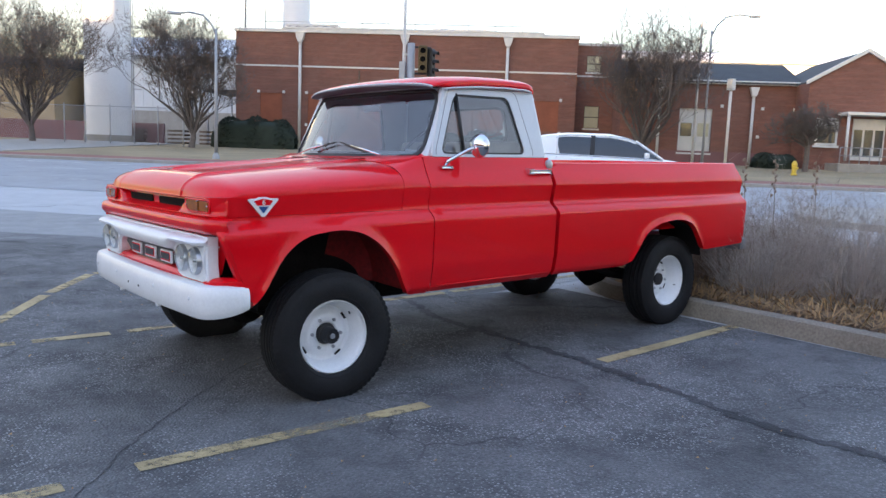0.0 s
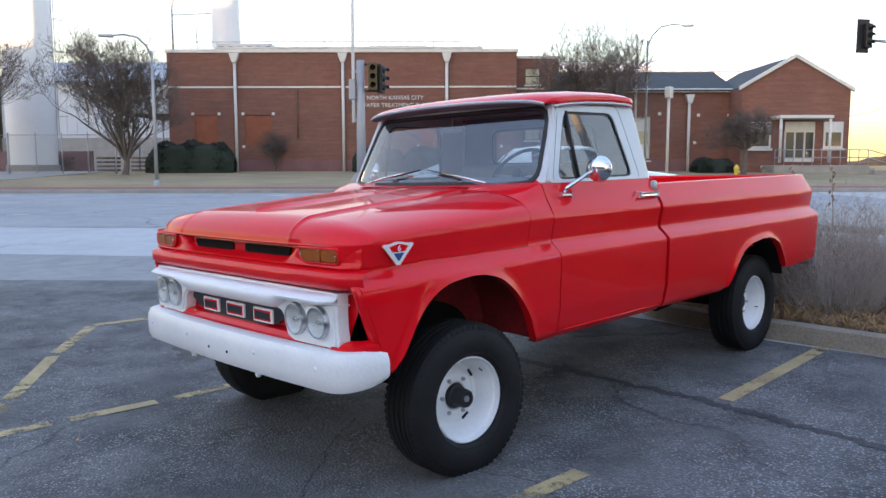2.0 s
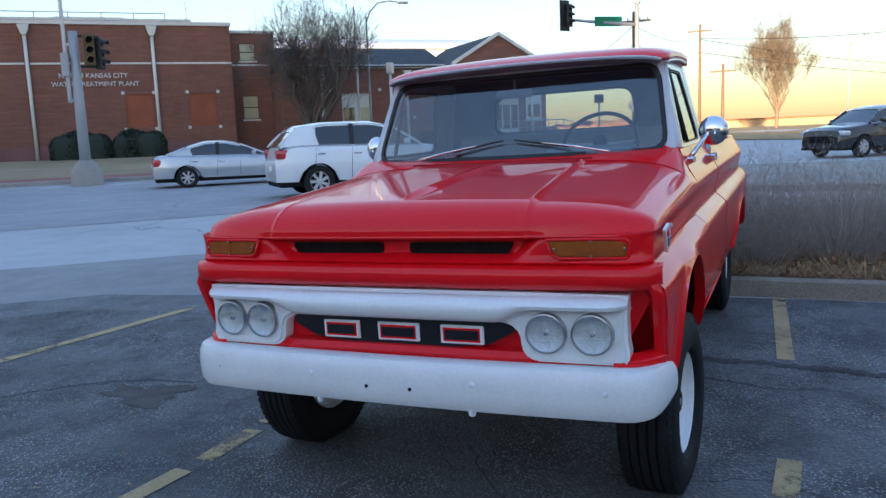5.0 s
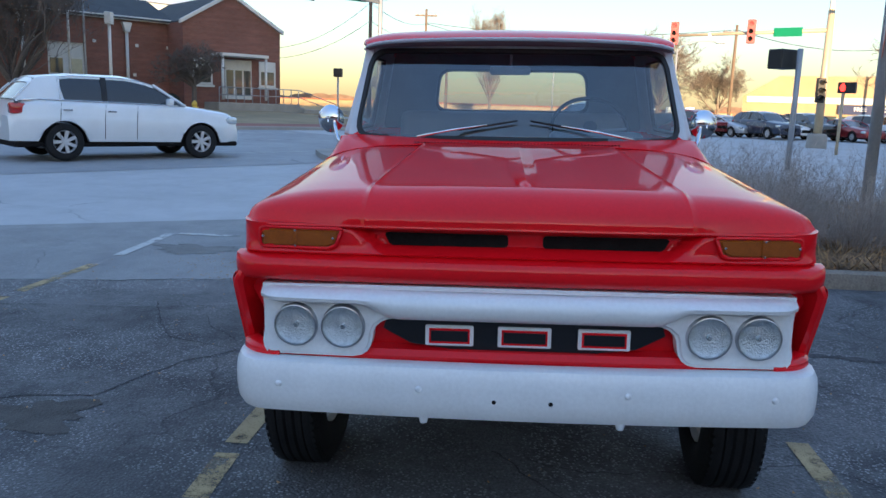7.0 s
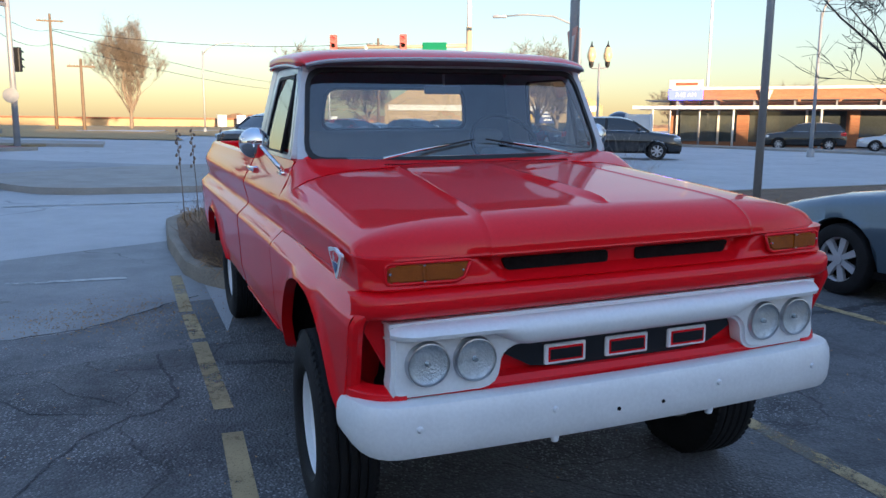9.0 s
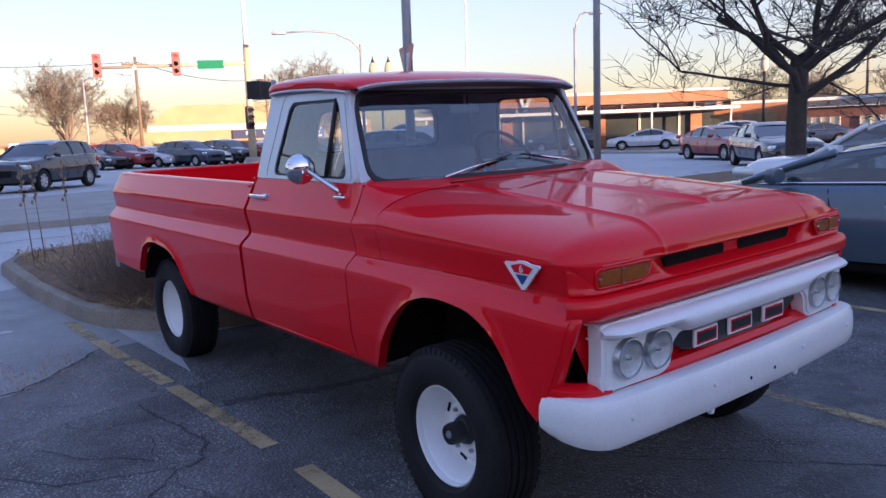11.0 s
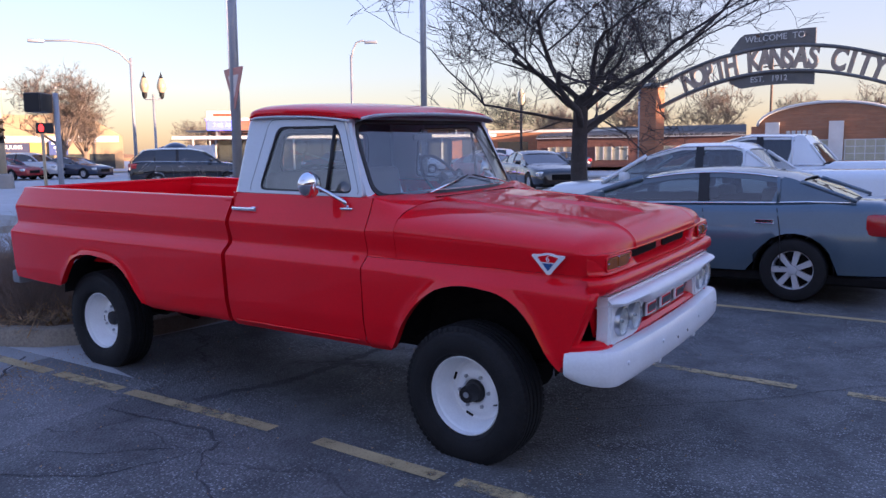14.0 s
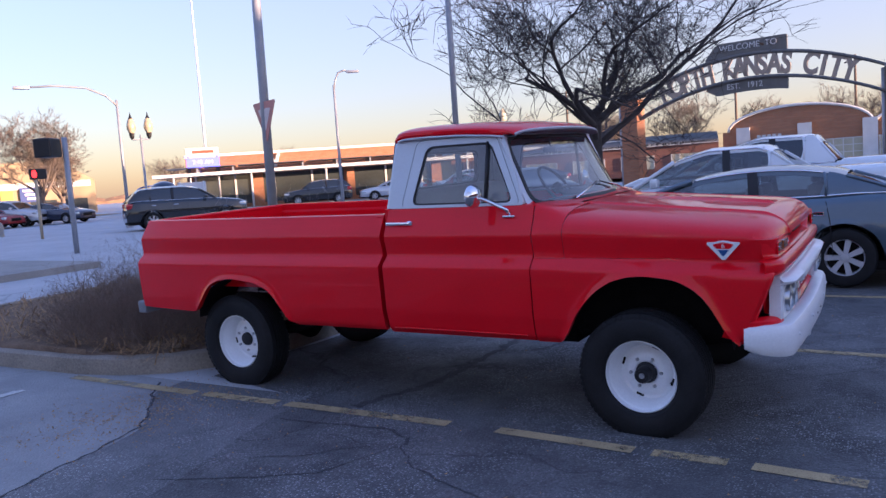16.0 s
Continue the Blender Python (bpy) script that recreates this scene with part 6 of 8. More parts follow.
def tree(x, y, z, h, seed, label, mat=BARK, trunk_r=0.2, fork=0.28, spread=0.75, forks=5, depth=5, leaves=0, leaf_mat=None, up=0.25, twigs=3, group="", first=0.40, fine=2, thin=1.0, rise=1.0, mains=(), twig=0.0035, wig=0.22):
    rnd = random.Random(seed)
    t = thing("tree", Matrix.Translation((x, y, z)), label, "tree", group)
    trunk, crown, tips = [], [], []

    def limb(p, d, length, r, level):
        n = 6 if level < 2 else (4 if level < 4 else 3)
        pts, rad = [p.copy()], [r]
        for k in range(n):
            d = (d + Vector((rnd.uniform(-1, 1), rnd.uniform(-1, 1), rnd.uniform(-0.5, 0.9) * up * 2)) * wig).normalized()
            p = p + d * length / n
            pts.append(p.copy())
            rad.append(max(twig, r * (1 - 0.45 * (k + 1) / n)))
        crown.append((pts, rad))
        if level >= depth:
            tips.append(p.copy())
            for k in range(fine):
                q = pts[rnd.randint(1, n)]
                e = q + (d * rnd.uniform(0.3, 1.0) + Vector((rnd.uniform(-1, 1), rnd.uniform(-1, 1), rnd.uniform(-0.5, 0.8)))).normalized() * length * rnd.uniform(0.6, 1.2)
                crown.append(([q, q.lerp(e, 0.5) + Vector((0, 0, 0.03 * length)), e], [rad[-1] * 0.85, rad[-1] * 0.7, rad[-1] * 0.45]))
            return
        kids = twigs if level >= 2 else 3
        for k in range(kids):
            at = pts[-1] if k == 0 else pts[rnd.randint(1, n)]
            side = Vector((rnd.uniform(-1, 1), rnd.uniform(-1, 1), rnd.uniform(-0.4, 0.7))).normalized()
            nd = (d * rnd.uniform(0.55, 1.0) + side * spread + Vector((0, 0, up * 0.3))).normalized()
            limb(at, nd, length * rnd.uniform(0.58, 0.8), rad[-1] * (0.8 if k == 0 else 0.62), level + 1)

    top = Vector((rnd.uniform(-0.1, 0.1), rnd.uniform(-0.1, 0.1), h * fork))
    trunk.append(([Vector((0, 0, -0.2)), Vector((0, 0, 0.15)), top * 0.5 + Vector((0.03, 0, 0)), top], [trunk_r * 1.5, trunk_r * 1.08, trunk_r * 0.95, trunk_r * 0.85]))
    for k in range(forks):
        a = k * math.tau / forks + rnd.uniform(-0.4, 0.4)
        tilt = spread * rnd.uniform(0.6, 1.25)
        d = Vector((math.cos(a) * tilt, math.sin(a) * tilt, rise if k else 1.6 * rise)).normalized()
        limb(top - Vector((0, 0, rnd.uniform(0, 0.25) * h * fork)), d, h * (1 - fork) * first * rnd.uniform(0.85, 1.15), trunk_r * rnd.uniform(0.42, 0.58) * thin, 0)
    for d, start, length, r in mains:
        limb(Vector((0, 0, start)), Vector(d).normalized(), length, r, 0)
    branch_mesh("trunk", trunk, mat, t)
    branch_mesh("crown", crown, mat, t, "bare twiggy crown")
    if leaves:
        vs, fs = [], []
        for k in range(leaves):
            p = tips[rnd.randrange(len(tips))] + Vector((rnd.uniform(-1, 1), rnd.uniform(-1, 1), rnd.uniform(-1, 0.4))) * 0.25
            u = Vector((rnd.uniform(-1, 1), rnd.uniform(-1, 1), rnd.uniform(-1, 1))).normalized() * rnd.uniform(0.03, 0.07)
            v = u.orthogonal().normalized() * u.length * 0.6
            i = len(vs)
            vs += [tuple(p - u), tuple(p + v), tuple(p + u), tuple(p - v)]
            fs.append((i, i + 1, i + 2, i + 3))
        me = bpy.data.meshes.new("leaves")
        me.from_pydata(vs, [], fs)
        me.materials.append(leaf_mat)
        ob = new("leaves", me)
        ob.parent = t
        tagged(ob, "withered brown leaves", kind="stuff")
    return t


tree(4.05, -9.95, ground_z(4, -10) + 0.1, 8.0, 11, "large bare spreading tree with dark bark", BARKDARK, trunk_r=0.175, fork=0.30, spread=1.05, forks=7, depth=5, leaves=70, leaf_mat=LEAFDRY, up=0.15, first=0.30, fine=2, thin=0.85, rise=0.5, wig=0.36, twig=0.0055,
     mains=(((0.83, 0.56, 0.12), 1.95, 1.9, 0.045), ((-0.83, -0.56, 0.50), 1.7, 3.2, 0.07), ((-0.75, -0.3, 0.75), 2.1, 2.2, 0.055), ((0.8, 0.3, 0.6), 2.1, 2.0, 0.05), ((0.1, 0.9, 0.5), 2.1, 1.9, 0.045), ((-0.2, -0.9, 0.5), 2.1, 1.9, 0.045)))
for s, n, h, sd, lv in ((-31.2, 46, 11.2, 21, 9000), (-20.0, 46, 10.4, 22, 6500), (9.5, 46, 10.8, 23, 6500)):
    p = street(s, n)
    tree(p.x, p.y, ground_z(p.x, p.y) + 0.1, h, sd, "upright many-stemmed tree with a few withered leaves", trunk_r=0.19, fork=0.10, spread=0.62, forks=15, depth=5, leaves=lv, leaf_mat=LEAFDRY, up=0.4, first=0.3, thin=1.1, twig=0.010, group="plant trees")
p = street(18.8, 44)
tree(p.x, p.y, ground_z(p.x, p.y) + 0.1, 5.2, 31, "low dark wide-crowned bare tree", trunk_r=0.16, fork=0.3, spread=0.95, forks=7, depth=5, up=0.15, first=0.3, twig=0.014)
p = street(-12.0, 53.5)
tree(p.x, p.y, ground_z(p.x, p.y) + 0.1, 3.0, 32, "small dark bare tree against the brick wall", trunk_r=0.08, fork=0.2, spread=0.8, forks=7, depth=4, twig=0.012)
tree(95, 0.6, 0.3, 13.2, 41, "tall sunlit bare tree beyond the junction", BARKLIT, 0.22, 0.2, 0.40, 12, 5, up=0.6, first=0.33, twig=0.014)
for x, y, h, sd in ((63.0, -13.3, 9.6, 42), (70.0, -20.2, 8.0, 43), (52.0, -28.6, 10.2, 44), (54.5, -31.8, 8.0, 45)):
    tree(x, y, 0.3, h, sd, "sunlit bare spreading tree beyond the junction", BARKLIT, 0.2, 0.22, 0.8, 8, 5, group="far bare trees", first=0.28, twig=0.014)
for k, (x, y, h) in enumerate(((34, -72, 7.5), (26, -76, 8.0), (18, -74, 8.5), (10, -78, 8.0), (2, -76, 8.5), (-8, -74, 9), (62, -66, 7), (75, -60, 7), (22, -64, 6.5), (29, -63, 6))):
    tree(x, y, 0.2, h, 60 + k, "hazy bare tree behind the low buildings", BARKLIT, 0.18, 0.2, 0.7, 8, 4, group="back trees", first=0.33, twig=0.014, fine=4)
tree(-4.5, -30, 0.2, 9.5, 77, "bare drooping tree beside the arch", BARK, 0.2, 0.3, 0.9, 8, 5, up=0.05, first=0.28, twig=0.009, fine=3)
tree(30.5, -57, 0.2, 6.5, 78, "dense dark evergreen behind the store", BARK, 0.2, 0.15, 0.6, 7, 4, leaves=5200, leaf_mat=HEDGE)


def hedge(m, L, D, H, seed, label):
    """A clipped evergreen: dark core under a shell of small leaf blades."""
    rnd = random.Random(seed)
    t = thing("hedge", m, label, "hedge", "clipped hedges")
    rows = []
    for k in range(13):
        x = -L / 2 + L * k / 12
        e = 1 - abs(x / (L / 2)) ** 6 * 0.5
        rows.append([(x, -D / 2 * e, 0), (x, -D / 2 * e, H * 0.75 * e), (x, -D * 0.3 * e, H * 0.93 * e), (x, D * 0.3 * e, H * 0.93 * e), (x, D / 2 * e, H * 0.7 * e), (x, D / 2 * e, 0)])
    part("core", grid(rows), HEDGE, t)
    vs, fs = [], []
    for k in range(5200):
        x = rnd.uniform(-L / 2, L / 2)
        e = 1 - abs(x / (L / 2)) ** 6 * 0.5
        a = rnd.uniform(-0.1, math.pi + 0.1)
        lump = 1 + 0.08 * math.sin(x * 3.1 + seed) + 0.05 * rnd.uniform(-1, 1)
        p = Vector((x, -D / 2 * e * math.cos(a) * lump * (1 if abs(math.cos(a)) > 0.5 else 1.1), H * e * lump * max(0.02, math.sin(a)) ** 0.45 * (1 if rnd.random() > 0.35 else rnd.uniform(0.05, 1))))
        u = Vector((rnd.uniform(-1, 1), rnd.uniform(-1, 1), rnd.uniform(-0.2, 1))).normalized() * rnd.uniform(0.06, 0.15)
        v = u.orthogonal().normalized() * u.length * 0.45
        i = len(vs)
        vs += [tuple(p - u * 0.3), tuple(p + v), tuple(p + u), tuple(p - v)]
        fs.append((i, i + 1, i + 2, i + 3))
    me = bpy.data.meshes.new("foliage")
    me.from_pydata(vs, [], fs)
    me.materials.append(HEDGE)
    ob = new("foliage", me)
    ob.parent = t
    tagged(ob, kind="stuff")
    return t


for s, n, L, H, sd in ((-16.9, 49.5, 6.0, 2.0, 1), (-4.2, 51, 3.6, 1.6, 2), (-0.8, 51, 3.3, 1.6, 3), (18.2, 48, 2.6, 0.9, 4)):
    p = street(s, n)
    hedge(along(s, n, ground_z(p.x, p.y) + 0.08), L, 1.8, H, sd, "dense dark clipped evergreen hedge by the wall")


def shrub(m, h, r, count, seed, mat, label):
    """Crooked stems from one root, forking into ever finer twigs, some leaning out of the mass."""
    rnd = random.Random(seed)
    t = thing("dry_shrub", m, label, "shrub", "dry shrubs")
    segs = []

    def wand(p, d, length, rad, level):
        n = 4 if level == 0 else 3
        pts, rs = [p], [rad]
        for k in range(n):
            d = (d + Vector((rnd.uniform(-1, 1), rnd.uniform(-1, 1), rnd.uniform(-0.6, 0.8))) * (0.20 + 0.10 * level)).normalized()
            p = p + d * length / n
            pts.append(p)
            rs.append(rad * (1 - 0.7 * (k + 1) / n))
        segs.append((pts, rs))
        if level < 2:
            for k in range(5 if level == 0 else 3):
                j = rnd.randint(1, n)
                side = Vector((rnd.uniform(-1, 1), rnd.uniform(-1, 1), rnd.uniform(-0.2, 0.6))).normalized()
                wand(pts[j], (d * 0.6 + side * rnd.uniform(0.5, 1.0)).normalized(), length * rnd.uniform(0.22, 0.45), max(0.0010, rs[j] * 0.7), level + 1)

    for k in range(count):
        a = rnd.uniform(0, math.tau)
        out = r * rnd.random() ** 0.6
        hh = h * rnd.uniform(0.5, 1.0) * (1 - 0.30 * (out / r) ** 2) * (1.12 if rnd.random() < 0.07 else 1)
        foot = Vector((math.cos(a) * out * 0.45, math.sin(a) * out * 0.45, -0.05))
        lean = Vector((math.cos(a) * out * 0.75, math.sin(a) * out * 0.75, hh)).normalized()
        wand(foot, lean, hh * 0.92, rnd.uniform(0.0028, 0.0052), 0)
    clumps = {}
    for sgm in segs:
        tip = sgm[0][-1]
        clumps.setdefault(int((math.atan2(tip.y, tip.x) / math.tau + 0.5) * 6) % 6, []).append(sgm)
    for key in sorted(clumps):
        tagged(branch_mesh("stem_clump", clumps[key], mat, t), kind="stuff")
    return t


# the bed: pale twiggy clumps on the driver's side, browner ones towards the rounded end
kinds = []
for k, (mat, h, r, n) in enumerate(((STALK, 1.08, 0.66, 215), (STALK, 0.96, 0.72, 215), (STALKDARK, 0.85, 0.62, 190), (STALKDARK, 0.70, 0.70, 200))):
    kinds.append((mat, h, r, n, 200 + k))
spots = [(4.5, -0.95, 0), (4.75, -1.7, 1), (5.2, -1.15, 0), (5.3, -2.1, 1), (4.7, -2.6, 0), (5.5, -2.9, 0), (4.9, -3.5, 1), (6.1, -1.6, 1), (6.2, -2.6, 0), (5.9, -0.6, 2), (6.6, -3.6, 1), (5.6, -4.3, 0),
         (5.0, 0.05, 2), (5.3, 0.55, 3), (5.85, 0.35, 3), (6.2, -0.25, 3), (4.7, 0.45, 3), (5.5, -0.3, 2), (4.55, -0.25, 2)]
first = {}
for i, (x, y, k) in enumerate(spots):
    mat, h, r, n, sd = kinds[k]
    m = Matrix.Translation((x, y, bed_z(x, y) - 0.03)) @ pose(0, 0, 0, 0, 0, 67 * i % 360)
    if k in first:
        ob = copy_thing(first[k], m)
        ob.scale = (1.0,) * 3
    else:
        first[k] = shrub(m, h, r, n, sd, mat, ("pale dry twiggy shrub in the mulch bed", "pale dry twiggy shrub in the mulch bed", "brown dry shrub at the bed's rounded end", "low brown dry shrub at the bed's rounded end")[k])
# a few tall seed-headed weeds
for i, (x, y) in enumerate(((7.7, 0.7), (7.3, 0.9), (8.0, 0.3))):
    w = thing("weed_stalk", Matrix.Translation((x, y, bed_z(x, y))), "tall dark dead weed stalk with seed tufts", "weed", "weed stalks")
    b = tube([(0, 0, -0.05), (0.03, 0.02, 0.5), (0.02, 0.06, 1.15)], [0.008, 0.006, 0.003], 5)
    part("stem", b, STALKDARK, w)
    for k in range(10):
        part("seed_tuft", lathe([(0.0, -0.03), (0.014, -0.012), (0.017, 0.004), (0.010, 0.022), (0.0, 0.034)], 6, "z"), STALKDARK, w, m=pose(0.02 + 0.025 * math.sin(k * 2), 0.045 + 0.025 * math.cos(k * 2), 0.68 + k * 0.05, 30 * math.sin(k * 3), 30 * math.cos(k * 5), 0))
# fallen straw and leaves over the bed and the nearby asphalt
rnd = random.Random(9)
vs, fs = [], []
for k in range(15000):
    x, y = 3.8 + 5.2 * rnd.random() ** 1.6, rnd.uniform(-8, 0.95)
    if y > 0.2 and x < 4.1:
        continue
    z = bed_z(x, y) + rnd.uniform(0.0, 0.07)
    u = Vector((rnd.uniform(-1, 1), rnd.uniform(-1, 1), rnd.uniform(-0.1, 0.55))).normalized() * rnd.uniform(0.03, 0.13)
    v = u.cross(Vector((0, 0, 1))).normalized() * rnd.uniform(0.002, 0.006)
    p = Vector((x, y, z))
    i = len(vs)
    vs += [tuple(p - u - v), tuple(p - u + v), tuple(p + u + v), tuple(p + u - v)]
    fs.append((i, i + 1, i + 2, i + 3))
STRAW = M("straw", (0.36, 0.22, 0.10), 0.9, 0, 0.5, 3, 30)
me = bpy.data.meshes.new("straw_litter")
me.from_pydata(vs, [], fs)
me.materials.append(STRAW)
tagged(new("straw_litter", me), "fallen straw and dead grass on the mulch", "litter", kind="stuff")
vs, fs = [], []
for k in range(1500):
    x, y = rnd.uniform(-3, 3.5), rnd.uniform(-4.5, 4.5)
    if rnd.random() < 0.7:
        x, y = 3.35 + rnd.gauss(0, 0.32), 1.7 + rnd.gauss(0, 0.5)
    z = ground_z(x, y) + 0.012
    a, q = rnd.uniform(0, math.tau), rnd.uniform(0.003, 0.014)
    i = len(vs)
    vs += [(x + q * math.cos(a + j * 1.57) * (1 if j % 2 else 0.6), y + q * math.sin(a + j * 1.57) * (1 if j % 2 else 0.6), z + 0.006 * (j % 2)) for j in range(4)]
    fs.append((i, i + 1, i + 2, i + 3))
me = bpy.data.meshes.new("grit_litter")
me.from_pydata(vs, [], fs)
me.materials.append(STRAW)
tagged(new("grit_litter", me), "scattered leaf crumbs and grit on asphalt", "litter", kind="stuff")

# ---- the pickup; its own frame: x to the rear from the front axle, y to its right, z up ----
TRUCK = Matrix(((0.99990, 0.00027, -0.01396, 0), (0, 0.99982, 0.01920, 0), (0.01396, -0.01919, 0.99972, 0), (0, 0, 0, 1)))
truck = thing("pickup_truck", TRUCK, "red vintage pickup truck with white grille, bumper and wheels, parked", "pickup truck")

SIDE = [(0.56, 0.885), (0.60, 0.925), (0.72, 0.95), (0.95, 0.962), (1.000, 0.963), (1.012, 0.961), (1.022, 0.955), (1.066, 0.905), (1.074, 0.899), (1.085, 0.897),
        (1.10, 0.898), (1.19, 0.919), (1.203, 0.920), (1.212, 0.917), (1.30, 0.872), (1.34, 0.856), (1.395, 0.838)]


def side_y(x, z):
    """Half the body's width: its creases climb a little towards the rear."""
    return lerp(z - 0.024 * min(0.7, max(-0.7, x)) * min(1, max(0, (1.38 - z) / 0.1)), SIDE)


def edge_z(x):
    return 1.181 + 0.036 * (x + 0.7) / 1.16


ARCH_F = [(-0.62, 0.62), (-0.50, 0.625), (-0.44, 0.70), (-0.37, 0.845), (-0.29, 0.93), (-0.19, 0.98), (-0.03, 0.998), (0.06, 0.993), (0.17, 0.962), (0.28, 0.885), (0.38, 0.765), (0.47, 0.58), (0.66, 0.575)]
ARCH_R = [(1.73, 0.592), (2.555, 0.588), (2.60, 0.68), (2.66, 0.785), (2.75, 0.86), (2.86, 0.90), (3.07, 0.922), (3.20, 0.912), (3.33, 0.862), (3.42, 0.75), (3.51, 0.648), (4.15, 0.665)]
NOSE = [(0.60, -0.49), (0.63, -0.505), (0.85, -0.595), (0.98, -0.645), (1.03, -0.655), (1.06, -0.645), (1.08, -0.625)]


def flank(x0, x1, n, low, zs, arch=None, front=None, top=None):
    """Rows of points over a body side, its lower edge cut by an arch with a rolled lip."""
    rows = []
    for i in range(n + 1):
        x = x0 + (x1 - x0) * i / n
        zb = smooth_lerp(x, low)
        col = []
        lip = arch and arch[0] < x < arch[1]
        reach = min(3.0, math.hypot(1, (smooth_lerp(x + 0.01, low) - smooth_lerp(x - 0.01, low)) / 0.02))
        keys = list(zs)
        for z in keys:
            zz = max(z, zb)
            y = side_y(x, zz)
            if lip:
                y += 0.018 * max(0.0, 1 - (zz - zb) / (0.05 * reach)) ** 1.4
            xx = max(x, lerp(zz, front)) if front else x
            if x > 3.6:
                y -= 0.02 * ((x - 3.6) / 0.55) ** 2
            if x < -0.3:
                y -= 0.012 * ((-0.3 - x) / 0.4) ** 2
            if top:
                y -= top(zz)
            col.append((xx, y, zz))
        inner = [(col[0][0], col[0][1] - 0.045, col[0][2] + 0.004)]
        rows.append(inner + col)
    return rows


def mirrored(rows, s):
    return [[(x, s * y, z) for x, y, z in r] for r in rows]


def zrange(a, b, fixed, n):
    zs = sorted(set([a + (b - a) * k / n for k in range(n + 1)] + [z for z in fixed if a <= z <= b]))
    return zs


KN = [z for z, _ in SIDE]
for s in (-1, 1):
    # front fender with its wheel opening
    rows = flank(-0.70, 0.645, 90, ARCH_F, zrange(0.575, 1.082, KN, 26), (-0.52, 0.49), NOSE)
    b = tidy(grid(mirrored(rows, s)))
    # front return of the fender, a concave cheek beside the lamps
    cheek = []
    for k in range(15):
        z = 0.64 + (1.078 - 0.64) * k / 14
        x, y = lerp(z, NOSE), side_y(-0.6, z) - 0.012
        pull = 0.05 * math.sin(math.pi * min(1, max(0, (z - 0.66) / 0.36)))
        cheek.append([(x, y, z), (x - 0.018, y - 0.008, z), (x - 0.026, y - 0.022, z), (x - 0.022, y - 0.038, z), (x + pull, y - 0.058, z), (x + pull + 0.05, 0.845, z), (x + 0.12, 0.80, z)])
    grid(mirrored(cheek, s), b)
    bmesh.ops.recalc_face_normals(b, faces=b.faces)
    part("front_fender", tidy(b), RED, truck)
    # door skin
    rows = flank(0.652, 1.70, 30, [(0.6, 0.582), (1.8, 0.578)], zrange(0.578, 1.392, KN, 40))
    door = part("door", thick(tidy(grid(mirrored(rows, s))), 0.006), RED, truck)
    # rolled seam inside the door's lower edge
    b = tube([(0.70, s * 0.9295, 0.62), (1.2, s * 0.9295, 0.62), (1.655, s * 0.9295, 0.62)], 0.005, 6)
    part("door_crease", b, RED, door)
    # handle: a chrome paddle over a small escutcheon
    b = box(1.50, 1.69, s * 0.880, s * 0.905, 1.288, 1.312, 0.009, seg=2)
    box(1.49, 1.53, s * 0.862, s * 0.90, 1.284, 1.316, 0.006, b)
    box(1.60, 1.64, s * 0.862, s * 0.888, 1.292, 1.308, 0.004, b)
    part("door_handle", b, CHROME, door, "chrome door handle")
    # round mirror on an arm
    mir = part("door_mirror", tube([(0.80, s * 0.866, 1.345), (0.815, s * 0.885, 1.37), (0.93, s * 0.925, 1.435), (0.985, s * 0.94, 1.458)], [0.012, 0.011, 0.010, 0.009], 8), CHROME, truck, "round chrome mirror on a bent arm")
    part("mirror_foot", box(0.765, 0.85, s * 0.845, s * 0.88, 1.323, 1.338, 0.006, seg=2), CHROME, mir)
    mb = lathe([(0.0, -0.034), (0.03, -0.032), (0.055, -0.02), (0.07, -0.004), (0.073, 0.004), (0.071, 0.012), (0.066, 0.015)], 28, "x")
    for a in range(3):
        tube([(-0.033, 0, 0), (-0.012, 0.066 * math.cos(a * 2.094 + 0.5), 0.066 * math.sin(a * 2.094 + 0.5))], 0.006, 5, mb)
    part("mirror_shell", mb, CHROME, mir, m=pose(0.992, s * 0.958, 1.462, 0, 0, s * -14))
    part("mirror_glass", lathe([(0.0, 0.0), (0.066, 0.0)], 28, "x"), CHROME, mir, m=pose(1.007, s * 0.955, 1.462, 0, 0, s * -14))
    # emblem: a winged wedge in white, red and blue with its figure
    em = part("side_emblem", prism([(-0.083, 0.038), (-0.079, 0.045), (-0.04, 0.046), (-0.022, 0.052), (0.0, 0.054), (0.022, 0.052), (0.04, 0.046), (0.079, 0.045), (0.083, 0.038), (0.008, -0.046), (-0.008, -0.046)], -0.005, 0.005, plane="xz"), WHITE, truck, "white, red and blue wedge emblem", m=pose(-0.435, s * 0.930, 1.130, s * -3))
    part("emblem_red", prism([(-0.052, 0.034), (-0.03, 0.040), (0.0, 0.046), (0.03, 0.040), (0.052, 0.034), (0.034, 0.012), (-0.034, 0.012)], -0.008, 0.008, plane="xz"), RED, em)
    part("emblem_blue", prism([(-0.028, 0.006), (0.028, 0.006), (0.003, -0.026), (-0.003, -0.026)], -0.008, 0.008, plane="xz"), BLUE, em)
    words("emblem_figure", "6", 0.038, WHITE, pose(0, s * 0.008, 0.027, 90, 0, 180 if s > 0 else 0), em, 0.002)
    # bed side: outer skin, rail cap and inner wall in one piece
    rows = flank(1.735, 4.14, 130, ARCH_R, zrange(0.585, 1.345, KN, 34), (2.56, 3.50))
    out = []
